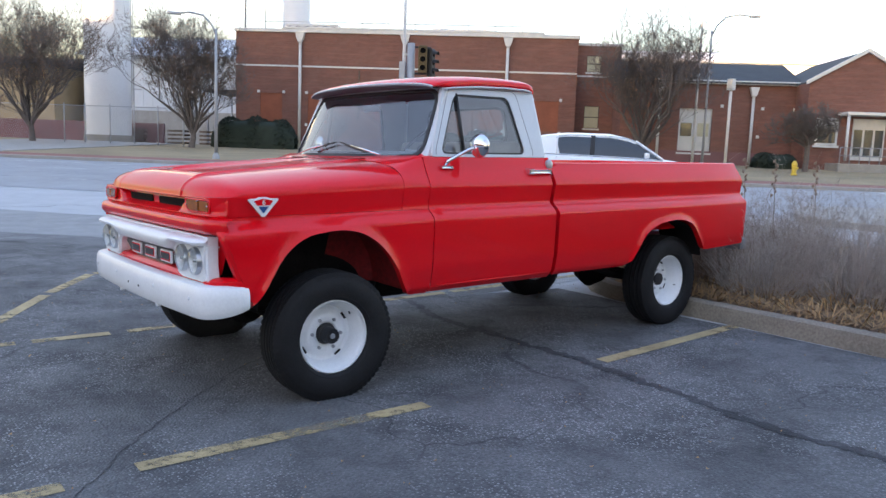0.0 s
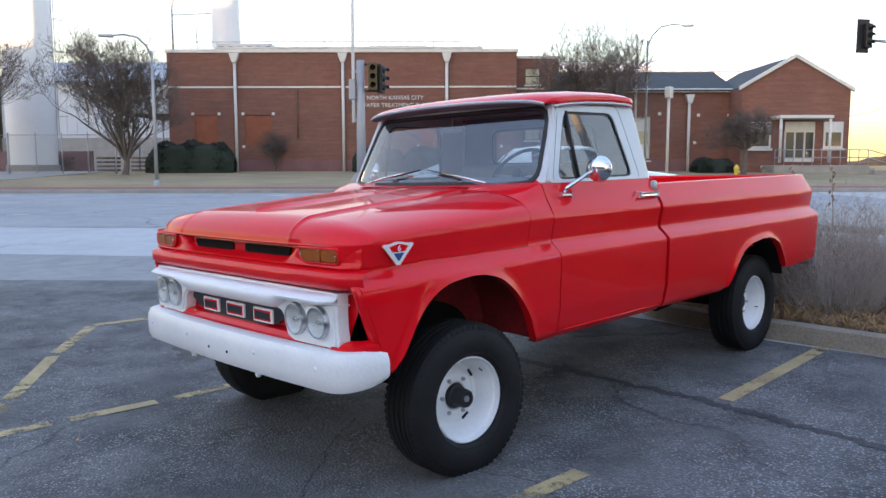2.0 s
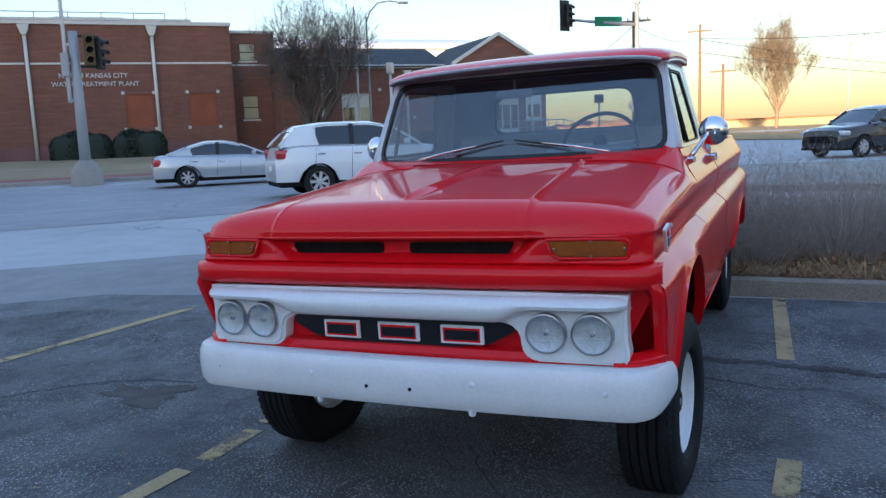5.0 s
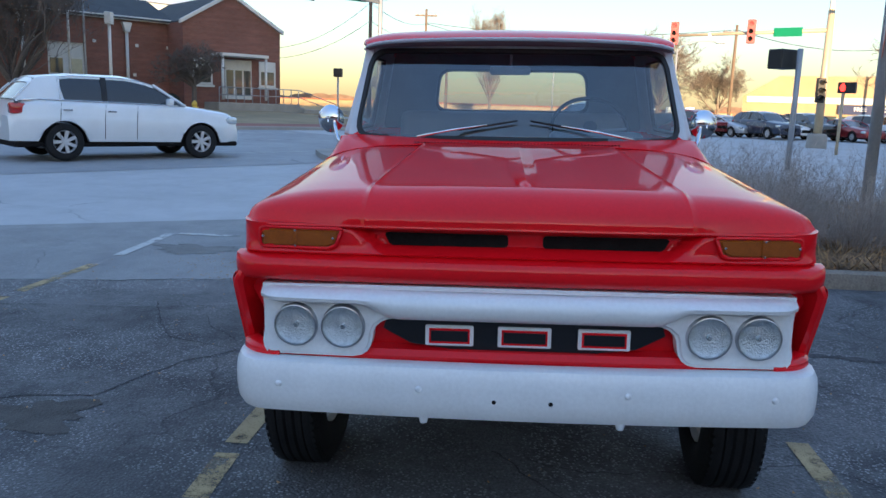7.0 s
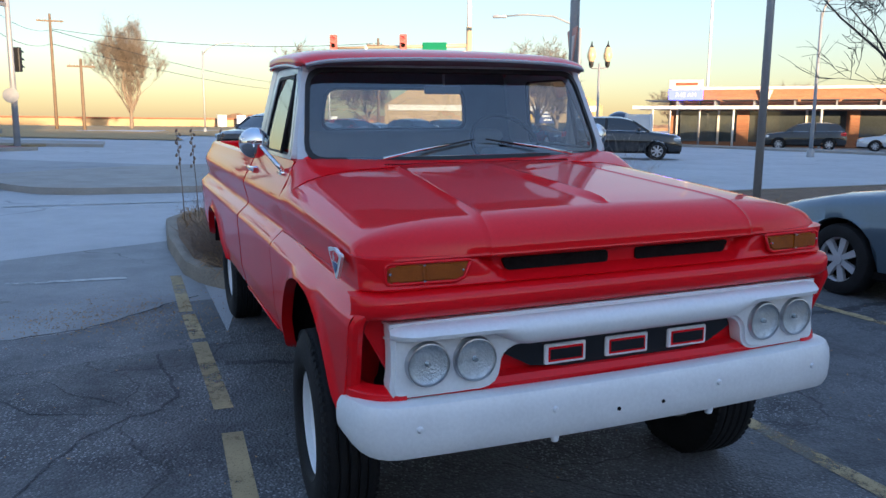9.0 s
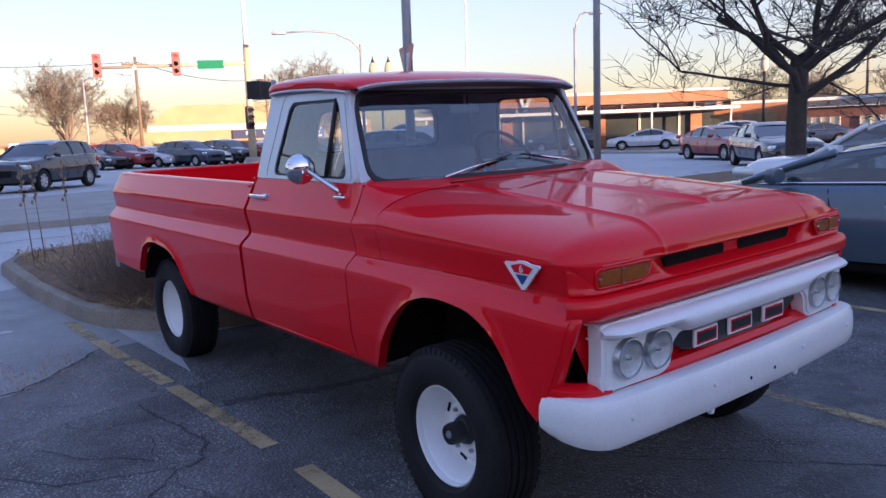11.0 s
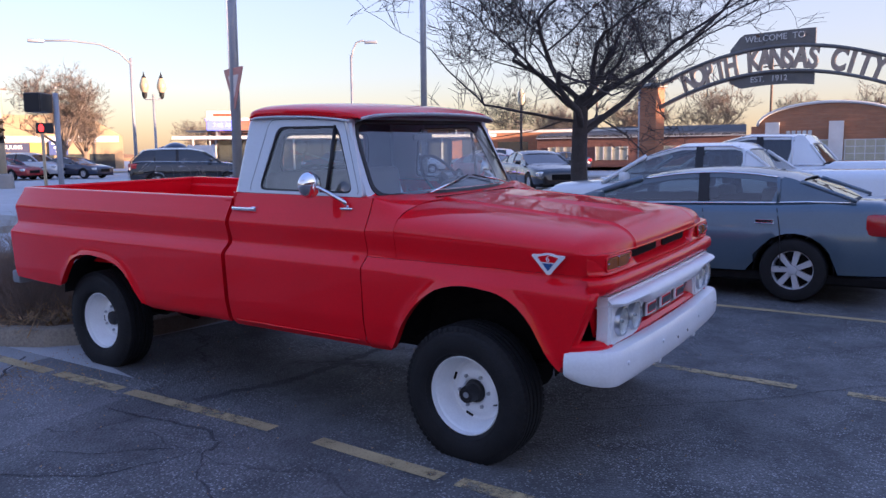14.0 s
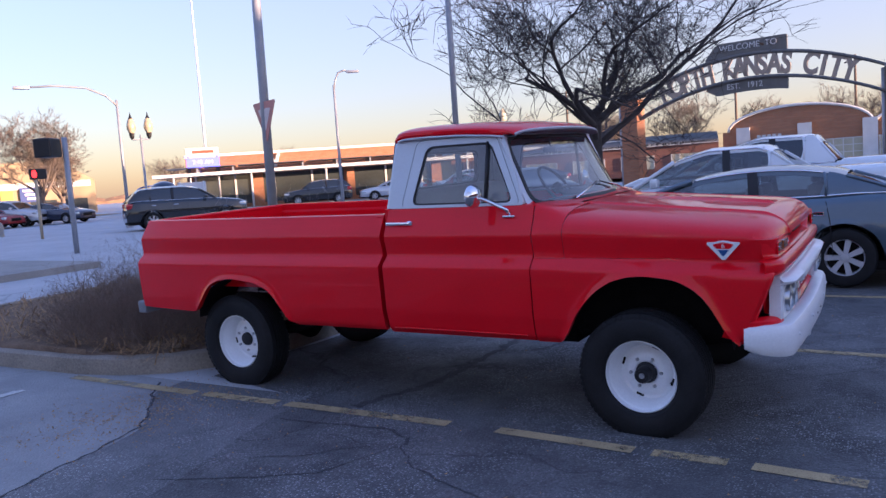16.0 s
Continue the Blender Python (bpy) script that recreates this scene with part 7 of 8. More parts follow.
    for r in rows:
        x, y, z = r[-1]
        lean = -0.05 * max(0, (x - 4.0) / 0.14)
        r = [(px + lean * max(0, (pz - 1.12) / 0.23), py, pz) for px, py, pz in r]
        x = r[-1][0]
        out.append(r + [(x, y - 0.004, 1.355), (x, y - 0.012, 1.36), (x, y - 0.06, 1.36), (x, y - 0.068, 1.352), (x, y - 0.07, 1.30), (x, 0.745, 1.28), (x, 0.745, 0.82)])
    b = tidy(grid(mirrored(out, s)))
    # closing faces at both ends
    for r in (out[0], out[-1]):
        vs = [(x, s * y, z) for x, y, z in r[1:]]
        try:
            b.faces.new([b.verts.new(p) for p in vs])
        except ValueError:
            pass
    bmesh.ops.recalc_face_normals(b, faces=b.faces)
    part("bed_side", b, RED, truck)
    # tail lamp in the rear post
    part("tail_lamp", box(4.125, 4.155, s * 0.80, s * 0.90, 0.90, 1.04, 0.012, seg=2), AMBER, truck)

# hood: raised middle between two creases, rounded shoulders, round corners in plan and a dropped lip
CROWN = [(-0.70, 1.272), (-0.62, 1.284), (-0.45, 1.300), (-0.30, 1.311), (0.0, 1.334), (0.30, 1.357), (0.47, 1.368)]
SHOULDER = [(0.0, 0.0), (0.30, 0.012), (0.46, 0.03), (0.58, 0.065), (0.66, 0.11), (0.73, 0.175), (0.79, 0.26), (0.83, 0.35), (0.86, 0.445), (0.885, 0.56), (0.90, 0.67), (0.91, 0.77), (0.917, 0.88), (0.92, 1.0)]
CORNER = 0.10                                    # plan radius of the nose's corners


def half_width(x):
    """Half the hood's width at x: its outline in plan."""
    d = -0.70 + CORNER - x
    return 0.92 if d <= 0 else 0.92 - CORNER + math.sqrt(max(0.0, CORNER ** 2 - d * d))


SEAM = 0.56                                      # share of the half width at which the crease's vertices run


def hood_point(x, v):
    w = half_width(x)
    ridge = (0.508 - 0.09 * (x + 0.7) / 1.2) / w
    av = abs(v)
    share = av * ridge / SEAM if av <= SEAM else ridge + (av - SEAM) * (1 - ridge) / (1 - SEAM)
    ay = share * w
    y = math.copysign(ay, v)
    sx, sy = min(1.0, (x + 0.70) / 0.15), min(1.0, (w - ay) / 0.36)
    e = ((1 - sx) ** 2.3 + (1 - sy) ** 2.3) ** (1 / 2.3)
    full = max(0.0, 1 - min(1.0, e) ** 2.3) ** (1 / 2.3)
    z = edge_z(x) + (lerp(x, CROWN) - 0.022 * (ay / 0.92) ** 2 - edge_z(x)) * full
    near = min(1, max(0, (x + 0.70) / 0.10))
    step = 0.008 * min(1, max(0, 1 - (av - SEAM) / 0.022)) + 0.0035 * max(0, 1 - abs(av - SEAM) / 0.012)
    # a slim spear runs down the middle and ends in a sharp point
    if x > -0.56:
        slim = 0.048 * min(1, (x + 0.56) / 0.22) ** 0.6 + 0.004
        z += lerp(x, [(-0.56, 0.002), (-0.53, 0.014), (-0.45, 0.018), (0.0, 0.012), (0.46, 0.002)]) * max(0, 1 - ay / slim)
    return (x + 0.018 * (ay / 0.92) ** 2 * max(0, -x / 0.7) - 0.7 * step * (1 - near), y, z + step * near)


vs_ = sorted({round(v * sg, 4) for sg in (-1, 1) for v in [0.0, 0.006, 0.013, 0.021, 0.030, 0.040, 0.050, 0.060] + [k * 0.035 for k in range(2, 13)] + [0.455, 0.485, 0.51, 0.53, 0.545, 0.552, 0.557, 0.56, 0.563, 0.568, 0.575, 0.582, 0.59, 0.605, 0.63, 0.66, 0.70, 0.74, 0.77, 0.80, 0.825, 0.85, 0.875, 0.90, 0.92, 0.94, 0.955, 0.97, 0.98, 0.99, 0.996, 1.0]})
ys = [v * 0.92 for v in vs_]
xs = [-0.70, -0.6995, -0.698, -0.696, -0.693, -0.689, -0.684, -0.678, -0.67, -0.66, -0.645, -0.63, -0.61, -0.59, -0.57, -0.56, -0.555, -0.54, -0.525] + [-0.50 + 0.05 * k for k in range(19)] + [0.455]
rows = []
for x in xs:
    r = [hood_point(x, v) for v in vs_]
    e0 = r[0]
    out = 0.92 - half_width(x)
    side0 = [(e0[0], -(side_y(x, z) - out), z) for z in [1.0835 + (edge_z(x) - 1.0835) * f for f in (0, 0.12, 0.35, 0.65, 0.9)]]
    rows.append(side0 + r + [(px, -py, pz) for px, py, pz in side0[::-1]])
b = grid(rows)
# the lip turns under at the front
lip = [[p, (p[0] - 0.002, p[1], p[2] - 0.006), (p[0] + 0.006, p[1] * 0.997, p[2] - 0.013), (p[0] + 0.05, p[1] * 0.98, p[2] - 0.013)] for p in rows[0][5:-5]]
grid(lip, b)
hood = part("hood", thick(tidy(b), 0.004), RED, truck, smooth=24)

# cowl between hood and windscreen, with its louvre strip; its shoulder runs out into the door's
DOOR_SHOULDER = [(0.0, 1.400), (0.80, 1.399), (0.838, 1.392), (0.856, 1.342), (0.872, 1.302), (0.917, 1.230), (0.92, edge_z(0.645))]
rows = []
for x in (0.458, 0.50, 0.55, 0.60, 0.647):
    f = min(1.0, (x - 0.458) / 0.185)
    r = []
    for y in ys:
        zc = 1.372 + 0.028 * f
        z = zc - (zc - edge_z(x)) * lerp(abs(y), SHOULDER)
        r.append((x, y, z * (1 - f) + lerp(abs(y), DOOR_SHOULDER) * f))
    side0 = [(x, -side_y(x, z), z) for z in [1.0835 + (edge_z(x) - 1.0835) * f for f in (0, 0.12, 0.35, 0.65, 0.9)]]
    rows.append(side0 + r + [(px, -py, pz) for px, py, pz in side0[::-1]])
cowl = part("cowl", thick(tidy(grid(rows)), 0.004), RED, truck)
for s in (-1, 1):
    rows = [[(x, s * ay, z - 0.001) for ay, z in ((0.836, 1.391), (0.82, 1.396), (0.80, 1.399), (0.74, 1.40), (0.66 if x < 0.7 else 0.72, 1.40))] for x in (0.646, 0.68, 0.71, 0.735)]
    part("cowl_corner", thick(tidy(grid(rows)), 0.004), RED, cowl)
b = bmesh.new()
for k in range(62):
    y = -0.46 + k * 0.0151
    box(0.475, 0.515, y, y + 0.007, 1.3745, 1.3785, 0, b)
part("cowl_louvres", b, DARK, cowl)

# nose panel under the hood lip: recessed middle with two air slots, lamp pods, the red ledge and the lower valance
PROF = [(-0.660, 1.173), (-0.688, 1.170), (-0.692, 1.161), (-0.692, 1.145), (-0.692, 1.128), (-0.693, 1.114), (-0.697, 1.100), (-0.703, 1.090), (-0.701, 1.085), (-0.690, 1.081), (-0.694, 1.077), (-0.722, 1.072), (-0.732, 1.062), (-0.735, 1.042), (-0.732, 1.018), (-0.715, 1.000), (-0.66, 0.988), (-0.655, 0.98), (-0.655, 0.785), (-0.70, 0.778), (-0.715, 0.76), (-0.70, 0.72), (-0.66, 0.70)]


def corner_back(y):
    """How far the nose draws back towards its rounded corner."""
    d = abs(y) - (0.92 - CORNER)
    return 0.0 if d <= 0 else CORNER - math.sqrt(max(0.0, CORNER ** 2 - d * d))


def recess(y, z):
    """Depth of the slot panel; its ends lean outwards to the top."""
    if z < 1.096 or z > 1.175:
        return 0.0
    edge = 0.470 + 0.085 * (z - 1.10) / 0.07
    return 0.046 * min(1, max(0, (edge - abs(y)) / 0.03)) * min(1, (z - 1.096) / 0.018)


rows = []
for y in sorted({round(sg * v, 4) for sg in (-1, 1) for v in [0.05 * k for k in range(9)] + [0.43, 0.445, 0.46, 0.475, 0.49, 0.505, 0.52, 0.535, 0.55, 0.57, 0.6, 0.66, 0.72, 0.77, 0.80, 0.82, 0.84, 0.86, 0.875, 0.89, 0.90, 0.908, 0.913]}):
    bow = 0.045 * abs(y / 0.915) ** 3
    low = 0.018 * (abs(y) / 0.92) ** 2
    ledge = 0.115 - math.sqrt(max(0.0, 0.115 ** 2 - max(0.0, abs(y) - 0.805) ** 2))
    rows.append([(x + (corner_back(y) * 0.93 + low if z > 1.0785 else (ledge + bow * 0.5 if z > 0.995 else bow)) + recess(y, z), y * (1.032 if 0.995 < z < 1.0775 else 1.0) if z > 0.79 else max(-0.81, min(0.81, y)), z) for x, z in PROF])
part("nose_panel", thick(tidy(grid(rows)), 0.004), RED, truck, smooth=40)
for s in (-1, 1):
    b = prism(rounded([(s * 0.055, 1.112), (s * 0.432, 1.112), (s * 0.452, 1.152), (s * 0.055, 1.152)], 0.013), -0.6535, -0.60, plane="yz")
    slot = part("air_slot", b, DARK, truck)
    # amber lamp with four chrome screws, set in a red pod
    face = [(s * 0.585, 1.163), (s * 0.828, 1.163), (s * 0.84, 1.156), (s * 0.84, 1.116), (s * 0.83, 1.108), (s * 0.63, 1.108), (s * 0.605, 1.118)]
    b = prism(face, -0.690, -0.64, plane="yz")
    bmesh.ops.bevel(b, geom=[e for e in b.edges if all(v.co.x < -0.68 for v in e.verts)], offset=0.006, segments=3, affect="EDGES")
    lampo = part("signal_lamp", b, AMBER, truck, "amber signal lamp")
    lampo.matrix_basis = Matrix.Translation((-0.006, 0, 0)) @ Matrix.Translation((-0.68, s * 0.72, 0)) @ Matrix.Rotation(radians(s * -4), 4, "Z") @ Matrix.Translation((0.68, s * -0.72, 0))
    ring = rounded([(y * 1.0 + s * (0.006 if abs(y) > 0.7 else -0.006), z + (0.004 if z > 1.14 else -0.004)) for y, z in face], 0.006, 3)
    part("lamp_bezel", tube([(-0.684, y, z) for y, z in ring + ring[:1]], 0.0055, 6), RED, lampo)
    part("lamp_rib", box(-0.694, -0.685, s * 0.722, s * 0.734, 1.112, 1.160, 0.003), AMBER, lampo)
    for y, z in ((0.606, 1.138), (0.834, 1.138), (0.728, 1.160), (0.728, 1.111)):
        part("screw", lathe([(0.0, -0.696), (0.004, -0.695), (0.005, -0.688)], 8, "x"), CHROME, lampo, m=pose(0, s * y, z))

# white grille: lamp pods joined by a bar, one pressing
half = [(0.0, 0.886), (0.40, 0.886), (0.430, 0.882), (0.452, 0.873), (0.470, 0.857), (0.479, 0.838), (0.482, 0.812), (0.487, 0.79), (0.499, 0.771), (0.518, 0.759), (0.545, 0.753), (0.815, 0.751), (0.832, 0.757), (0.841, 0.771), (0.844, 0.795), (0.838, 0.83), (0.837, 0.90), (0.84, 0.95), (0.84, 0.985), (0.60, 0.99), (0.0, 0.992)]
poly = half + [(-y, z) for y, z in half[-2:0:-1]]
b = prism(poly, -0.726, -0.66, plane="yz")
bmesh.ops.bevel(b, geom=[e for e in b.edges if all(v.co.x < -0.7 for v in e.verts)], offset=0.012, segments=3, affect="EDGES")
for v in b.verts:
    v.co.x += 0.022 * abs(v.co.y / 0.84) ** 3
grille = part("grille", b, WHITE, truck, "white pressed grille with lamp pods")
LIP = [(-0.67, 0.982), (-0.725, 0.980), (-0.762, 0.970), (-0.778, 0.957), (-0.774, 0.945), (-0.752, 0.937), (-0.728, 0.932), (-0.70, 0.928)]
BAR = [(-0.67, 0.98), (-0.72, 0.978), (-0.750, 0.968), (-0.765, 0.948), (-0.768, 0.931), (-0.760, 0.906), (-0.742, 0.89), (-0.70, 0.881)]
rows = []
for k in range(69):
    y = -0.842 + 1.684 * k / 68
    e = 0.022 * abs(y / 0.855) ** 3 + 0.045 * max(0, (abs(y) - 0.77) / 0.07) ** 2
    t = min(1, max(0, (abs(y) - 0.40) / 0.13))
    t = t * t * (3 - 2 * t)
    rows.append([(p[0] + (q[0] - p[0]) * t + e, y, p[1] + (q[1] - p[1]) * t) for p, q in zip(BAR, LIP)])
part("grille_brow", thick(grid(rows), 0.006), WHITE, grille, smooth=50)
part("grille_insert", prism([(0.45, 0.845), (0.435, 0.895), (-0.435, 0.895), (-0.45, 0.845), (-0.36, 0.797), (-0.24, 0.782), (-0.22, 0.765), (0.22, 0.765), (0.24, 0.782), (0.36, 0.797)], -0.685, -0.656, plane="yz"), GRILLBLACK, grille, "black grille insert")
# three plain framed blocks stand for the maker's mark
for yc, w in ((0.235, 0.155), (-0.005, 0.17), (-0.257, 0.165)):
    block = part("mark_block", box(-0.698, -0.684, yc - w / 2, yc + w / 2, 0.794, 0.862, 0.004), WHITE, grille, "plain white-framed block")
    part("block_line", box(-0.700, -0.69, yc - w / 2 + 0.012, yc + w / 2 - 0.012, 0.803, 0.853, 0.001), RED, block)
    part("block_face", box(-0.702, -0.69, yc - w / 2 + 0.018, yc + w / 2 - 0.018, 0.810, 0.846, 0.001), GRILLBLACK, block)
LENS = clear("headlamp_lens", (0.95, 0.98, 1.0), 0.04, 0.88, 0.05)
BOWL = M("lamp_reflector", (0.84, 0.86, 0.88), 0.36, 1.0, 0.2, 40, 160, 0.5)
RING = M("lamp_ring", (0.5, 0.51, 0.53), 0.28, 1.0, 0.1, 20, 80)
for y in (-0.728, -0.574, 0.574, 0.728):
    e = 0.022 * abs(y / 0.84) ** 3 + 0.002
    head = part("headlight", lathe([(0.0, -0.766), (0.022, -0.764), (0.044, -0.757), (0.058, -0.748), (0.063, -0.741)], 32, "x"), LENS, truck, "round clear headlight", m=pose(e, y, 0.857))
    head.visible_shadow = False
    part("reflector", lathe([(0.063, -0.741), (0.058, -0.737), (0.046, -0.7325), (0.030, -0.7295), (0.014, -0.728), (0.0, -0.728)], 32, "x"), BOWL, head)
    part("bulb", lathe([(0.0, -0.744), (0.007, -0.742), (0.009, -0.735), (0.009, -0.728)], 12, "x"), LAMP, head)
    part("headlight_rim", lathe([(0.063, -0.741), (0.065, -0.747), (0.068, -0.746), (0.071, -0.738), (0.072, -0.72)], 32, "x"), RING, head)

# red pan curving from under each lamp pod into the fender's lower front
for s in (-1, 1):
    rows = []
    for k in range(11):
        a = math.pi / 2 * k / 10
        rows.append([(-0.545 - (0.155 - d) * math.cos(a), s * (0.79 + (0.155 - d) * math.sin(a)), z) for d, z in ((0.012, 0.715), (0.0, 0.742), (0.002, 0.762), (0.016, 0.775), (0.05, 0.780))])
    part("valance_corner", thick(grid(rows), 0.004), RED, truck)

# bumper: one rolled section carried round both corners
SECT = [(0.07, 0.088), (0.02, 0.092), (0.004, 0.086), (-0.008, 0.06), (-0.012, 0.02), (-0.012, -0.02), (-0.009, -0.06), (0.004, -0.088), (0.022, -0.094), (0.07, -0.09)]
path = []
for k in range(-24, 25):
    y = k / 24 * 0.83
    path.append((-0.785 + 0.03 * (y / 0.85) ** 2, y))
corner = [(0.866, -0.747), (0.896, -0.727), (0.917, -0.70), (0.934, -0.66), (0.946, -0.61), (0.954, -0.56), (0.958, -0.53)]
path = [(x, -y) for y, x in corner[::-1]] + path + [(x, y) for y, x in corner]
rows = []
for i, (x, y) in enumerate(path):
    (xa, ya), (xb, yb) = path[max(0, i - 1)], path[min(len(path) - 1, i + 1)]
    t = Vector((xb - xa, yb - ya)).normalized()
    nx, ny = -t.y, t.x
    turn = min(1, max(0, (x + 0.76) / 0.24)) if abs(y) > 0.8 else 0.0
    rows.append([(x - nx * d, y - ny * d, 0.663 + h * 0.94 * (1 - (0.05 * turn + 0.22 * turn ** 5 if h > 0 else 0.16 * turn + 0.40 * turn ** 4))) for d, h in [(min(d, 0.07 - 0.05 * turn), h) for d, h in SECT]])
bumper = part("front_bumper", thick(grid(rows), 0.005), WHITE, truck, "white painted steel bumper", smooth=40)
for y, z, r in ((0.325, 0.680, 0.012), (-0.325, 0.680, 0.012), (0.775, 0.676, 0.012), (-0.775, 0.676, 0.012)):
    part("bolt_head", lathe([(0.0, -0.012), (0.007, -0.010), (r, -0.002), (r, 0.006)], 12, "x"), WHITE, bumper, m=pose(-0.793 + 0.03 * (y / 0.85) ** 2, y, z))
for y in (0.31, -0.31):
    part("bolt_head", lathe([(0.0, -0.02), (0.012, -0.014), (0.015, 0.0), (0.015, 0.01)], 12, "z"), WHITE, bumper, m=pose(-0.765, y, 0.575))
for y in (0.088, -0.088):
    part("bolt_hole", lathe([(0.0, 0.0), (0.007, 0.0), (0.007, 0.01)], 10, "x"), DARK, bumper, m=pose(-0.799, y, 0.648))

# ---- cab upper works ----
def frame_ring(outer, inner, put, d, mat, name, parent, label=""):
    """A flat frame between two loops of one length, with thickness d inward."""
    b = bmesh.new()
    n = len(outer)
    o, i = [b.verts.new(put(*p)) for p in outer], [b.verts.new(put(*p)) for p in inner]
    for k in range(n):
        b.faces.new((o[k], o[(k + 1) % n], i[(k + 1) % n], i[k]))
    return part(name, thick(b, d), mat, parent, label)


def upper_y(z):
    return 0.838 - (z - 1.395) * 0.235


SIDE_OUT = [(0.718, 1.394), (0.884, 1.848), (1.655, 1.848), (1.70, 1.394)]
SIDE_IN = [(0.792, 1.410), (0.960, 1.785), (1.43, 1.785), (1.525, 1.412)]
for s in (-1, 1):
    put = lambda x, z, s=s: (x, s * upper_y(z), z)
    post = frame_ring(rounded(SIDE_OUT, 0.03), rounded(SIDE_IN, 0.055), put, 0.03, WHITE_SHADED, "cab_side", truck, "cab window frame in white toned down for shade")
    seal = [(x + (0.012 if x < 1.1 else -0.012), z + (0.010 if z < 1.6 else -0.012)) for x, z in SIDE_IN]
    frame_ring(rounded(SIDE_IN, 0.055), rounded(seal, 0.05), lambda x, z, s=s: (x, s * (upper_y(z) - 0.006), z), 0.02, SEAL, "window_seal", post)
    # seam between door frame and cab
    loop = rounded([(0.742, 1.395), (0.925, 1.826), (1.50, 1.826), (1.60, 1.395)], 0.05)
    part("door_seam", tube([(x, s * (upper_y(z) - 0.001), z) for x, z in loop[2:-2]], 0.0028, 5), CABIN, post)
    part("vent_post", tube([(0.985, s * (upper_y(1.41) - 0.004), 1.41), (0.982, s * (upper_y(1.785) - 0.004), 1.785)], 0.011, 6), SEAL, post)
    b = bmesh.new()
    b.faces.new([b.verts.new((x, s * (upper_y(z) - 0.012), z)) for x, z in rounded(SIDE_IN, 0.055)])
    part("side_glass", b, GLASS, post, "clear side window glass", smooth=0).visible_shadow = False
    # rear corner turned round to the back wall
    rows = []
    for k in range(9):
        z = 1.394 + 0.454 * k / 8
        x, y = lerp(z, [(1.394, 1.70), (1.848, 1.655)]), upper_y(z)
        rows.append([(x - 0.006, s * y, z), (x + 0.02, s * (y - 0.01), z), (x + 0.035, s * (y - 0.035), z), (x + 0.045, s * (y - 0.09), z), (x + 0.045, s * 0.60, z)])
    part("cab_corner", thick(grid(rows), 0.006), WHITE_SHADED, truck)

# windscreen surround and glass, bowed forward in the middle
def screen(y, z):
    t = (z - 1.40) / 0.39
    return (0.53 + 0.255 * t + (0.165 - 0.075 * t) * abs(y / (0.779 - 0.06 * t)) ** 2.4, y, z)


def fill(loop, steps):
    """A bowed sheet over a loop that is symmetric in y: rows from bottom to top."""
    zs = [min(z for _, z in loop) + (max(z for _, z in loop) - min(z for _, z in loop)) * k / steps for k in range(steps + 1)]
    rows = []
    for z in zs:
        w = 0
        for (ya, za), (yb, zb) in zip(loop, loop[1:] + loop[:1]):
            if (za - z) * (zb - z) <= 0 and abs(za - zb) > 1e-9:
                w = max(w, abs(ya + (yb - ya) * (z - za) / (zb - za)))
        if w == 0:
            w = max(abs(y) for y, zz in loop if abs(zz - z) < 1e-4)
        rows.append([(w * k / 12, z) for k in range(-12, 13)])
    return rows


def dense(loop, n=4):
    out = []
    for a, c in zip(loop, loop[1:] + loop[:1]):
        out += [tuple(Vector(a).lerp(Vector(c), k / n)) for k in range(n)]
    return out


w_out = dense(rounded([(-0.816, 1.378), (0.816, 1.378), (0.748, 1.85), (-0.748, 1.85)], 0.03))
w_in = dense(rounded([(-0.785, 1.384), (0.785, 1.384), (0.724, 1.812), (-0.724, 1.812)], 0.085))
w_seal = dense(rounded([(-0.766, 1.402), (0.766, 1.402), (0.705, 1.794), (-0.705, 1.794)], 0.08))
ws = frame_ring(w_out, w_in, screen, 0.02, WHITE_SHADED, "windscreen_surround", truck)
ws.data.materials.append(RED)
for pg in ws.data.polygons:
    if pg.center.z < 1.40:
        pg.material_index = 1
frame_ring(w_in, w_seal, lambda y, z: tuple(Vector(screen(y, z)) + Vector((-0.006, 0, 0.003))), 0.018, SEAL, "windscreen_seal", ws, "black rubber seal")
b = grid([[screen(y, z) for y, z in r] for r in fill(rounded([(-0.775, 1.393), (0.775, 1.393), (0.714, 1.803), (-0.714, 1.803)], 0.082), 16)])
part("windscreen_glass", b, GLASS, ws, "clear curved windscreen").visible_shadow = False

# rear wall with its window
back = lambda y, z: (1.745 - (z - 1.394) * 0.10, y, z)
r_in = rounded([(-0.465, 1.495), (0.465, 1.495), (0.44, 1.75), (-0.44, 1.75)], 0.07)
rw = frame_ring(rounded([(-0.78, 1.394), (0.78, 1.394), (0.70, 1.85), (-0.70, 1.85)], 0.03), r_in, back, 0.02, CABIN, "cab_back", truck)
frame_ring(r_in, rounded([(-0.45, 1.51), (0.45, 1.51), (0.425, 1.735), (-0.425, 1.735)], 0.065), back, 0.03, SEAL, "rear_window_seal", rw)
b = bmesh.new()
b.faces.new([b.verts.new(back(y, z)) for y, z in r_in])
part("rear_glass", b, GLASS, rw, "clear rear window", smooth=0).visible_shadow = False
part("cab_back_lower", box(1.70, 1.728, -0.85, 0.85, 0.60, 1.394, 0.004), RED, truck)

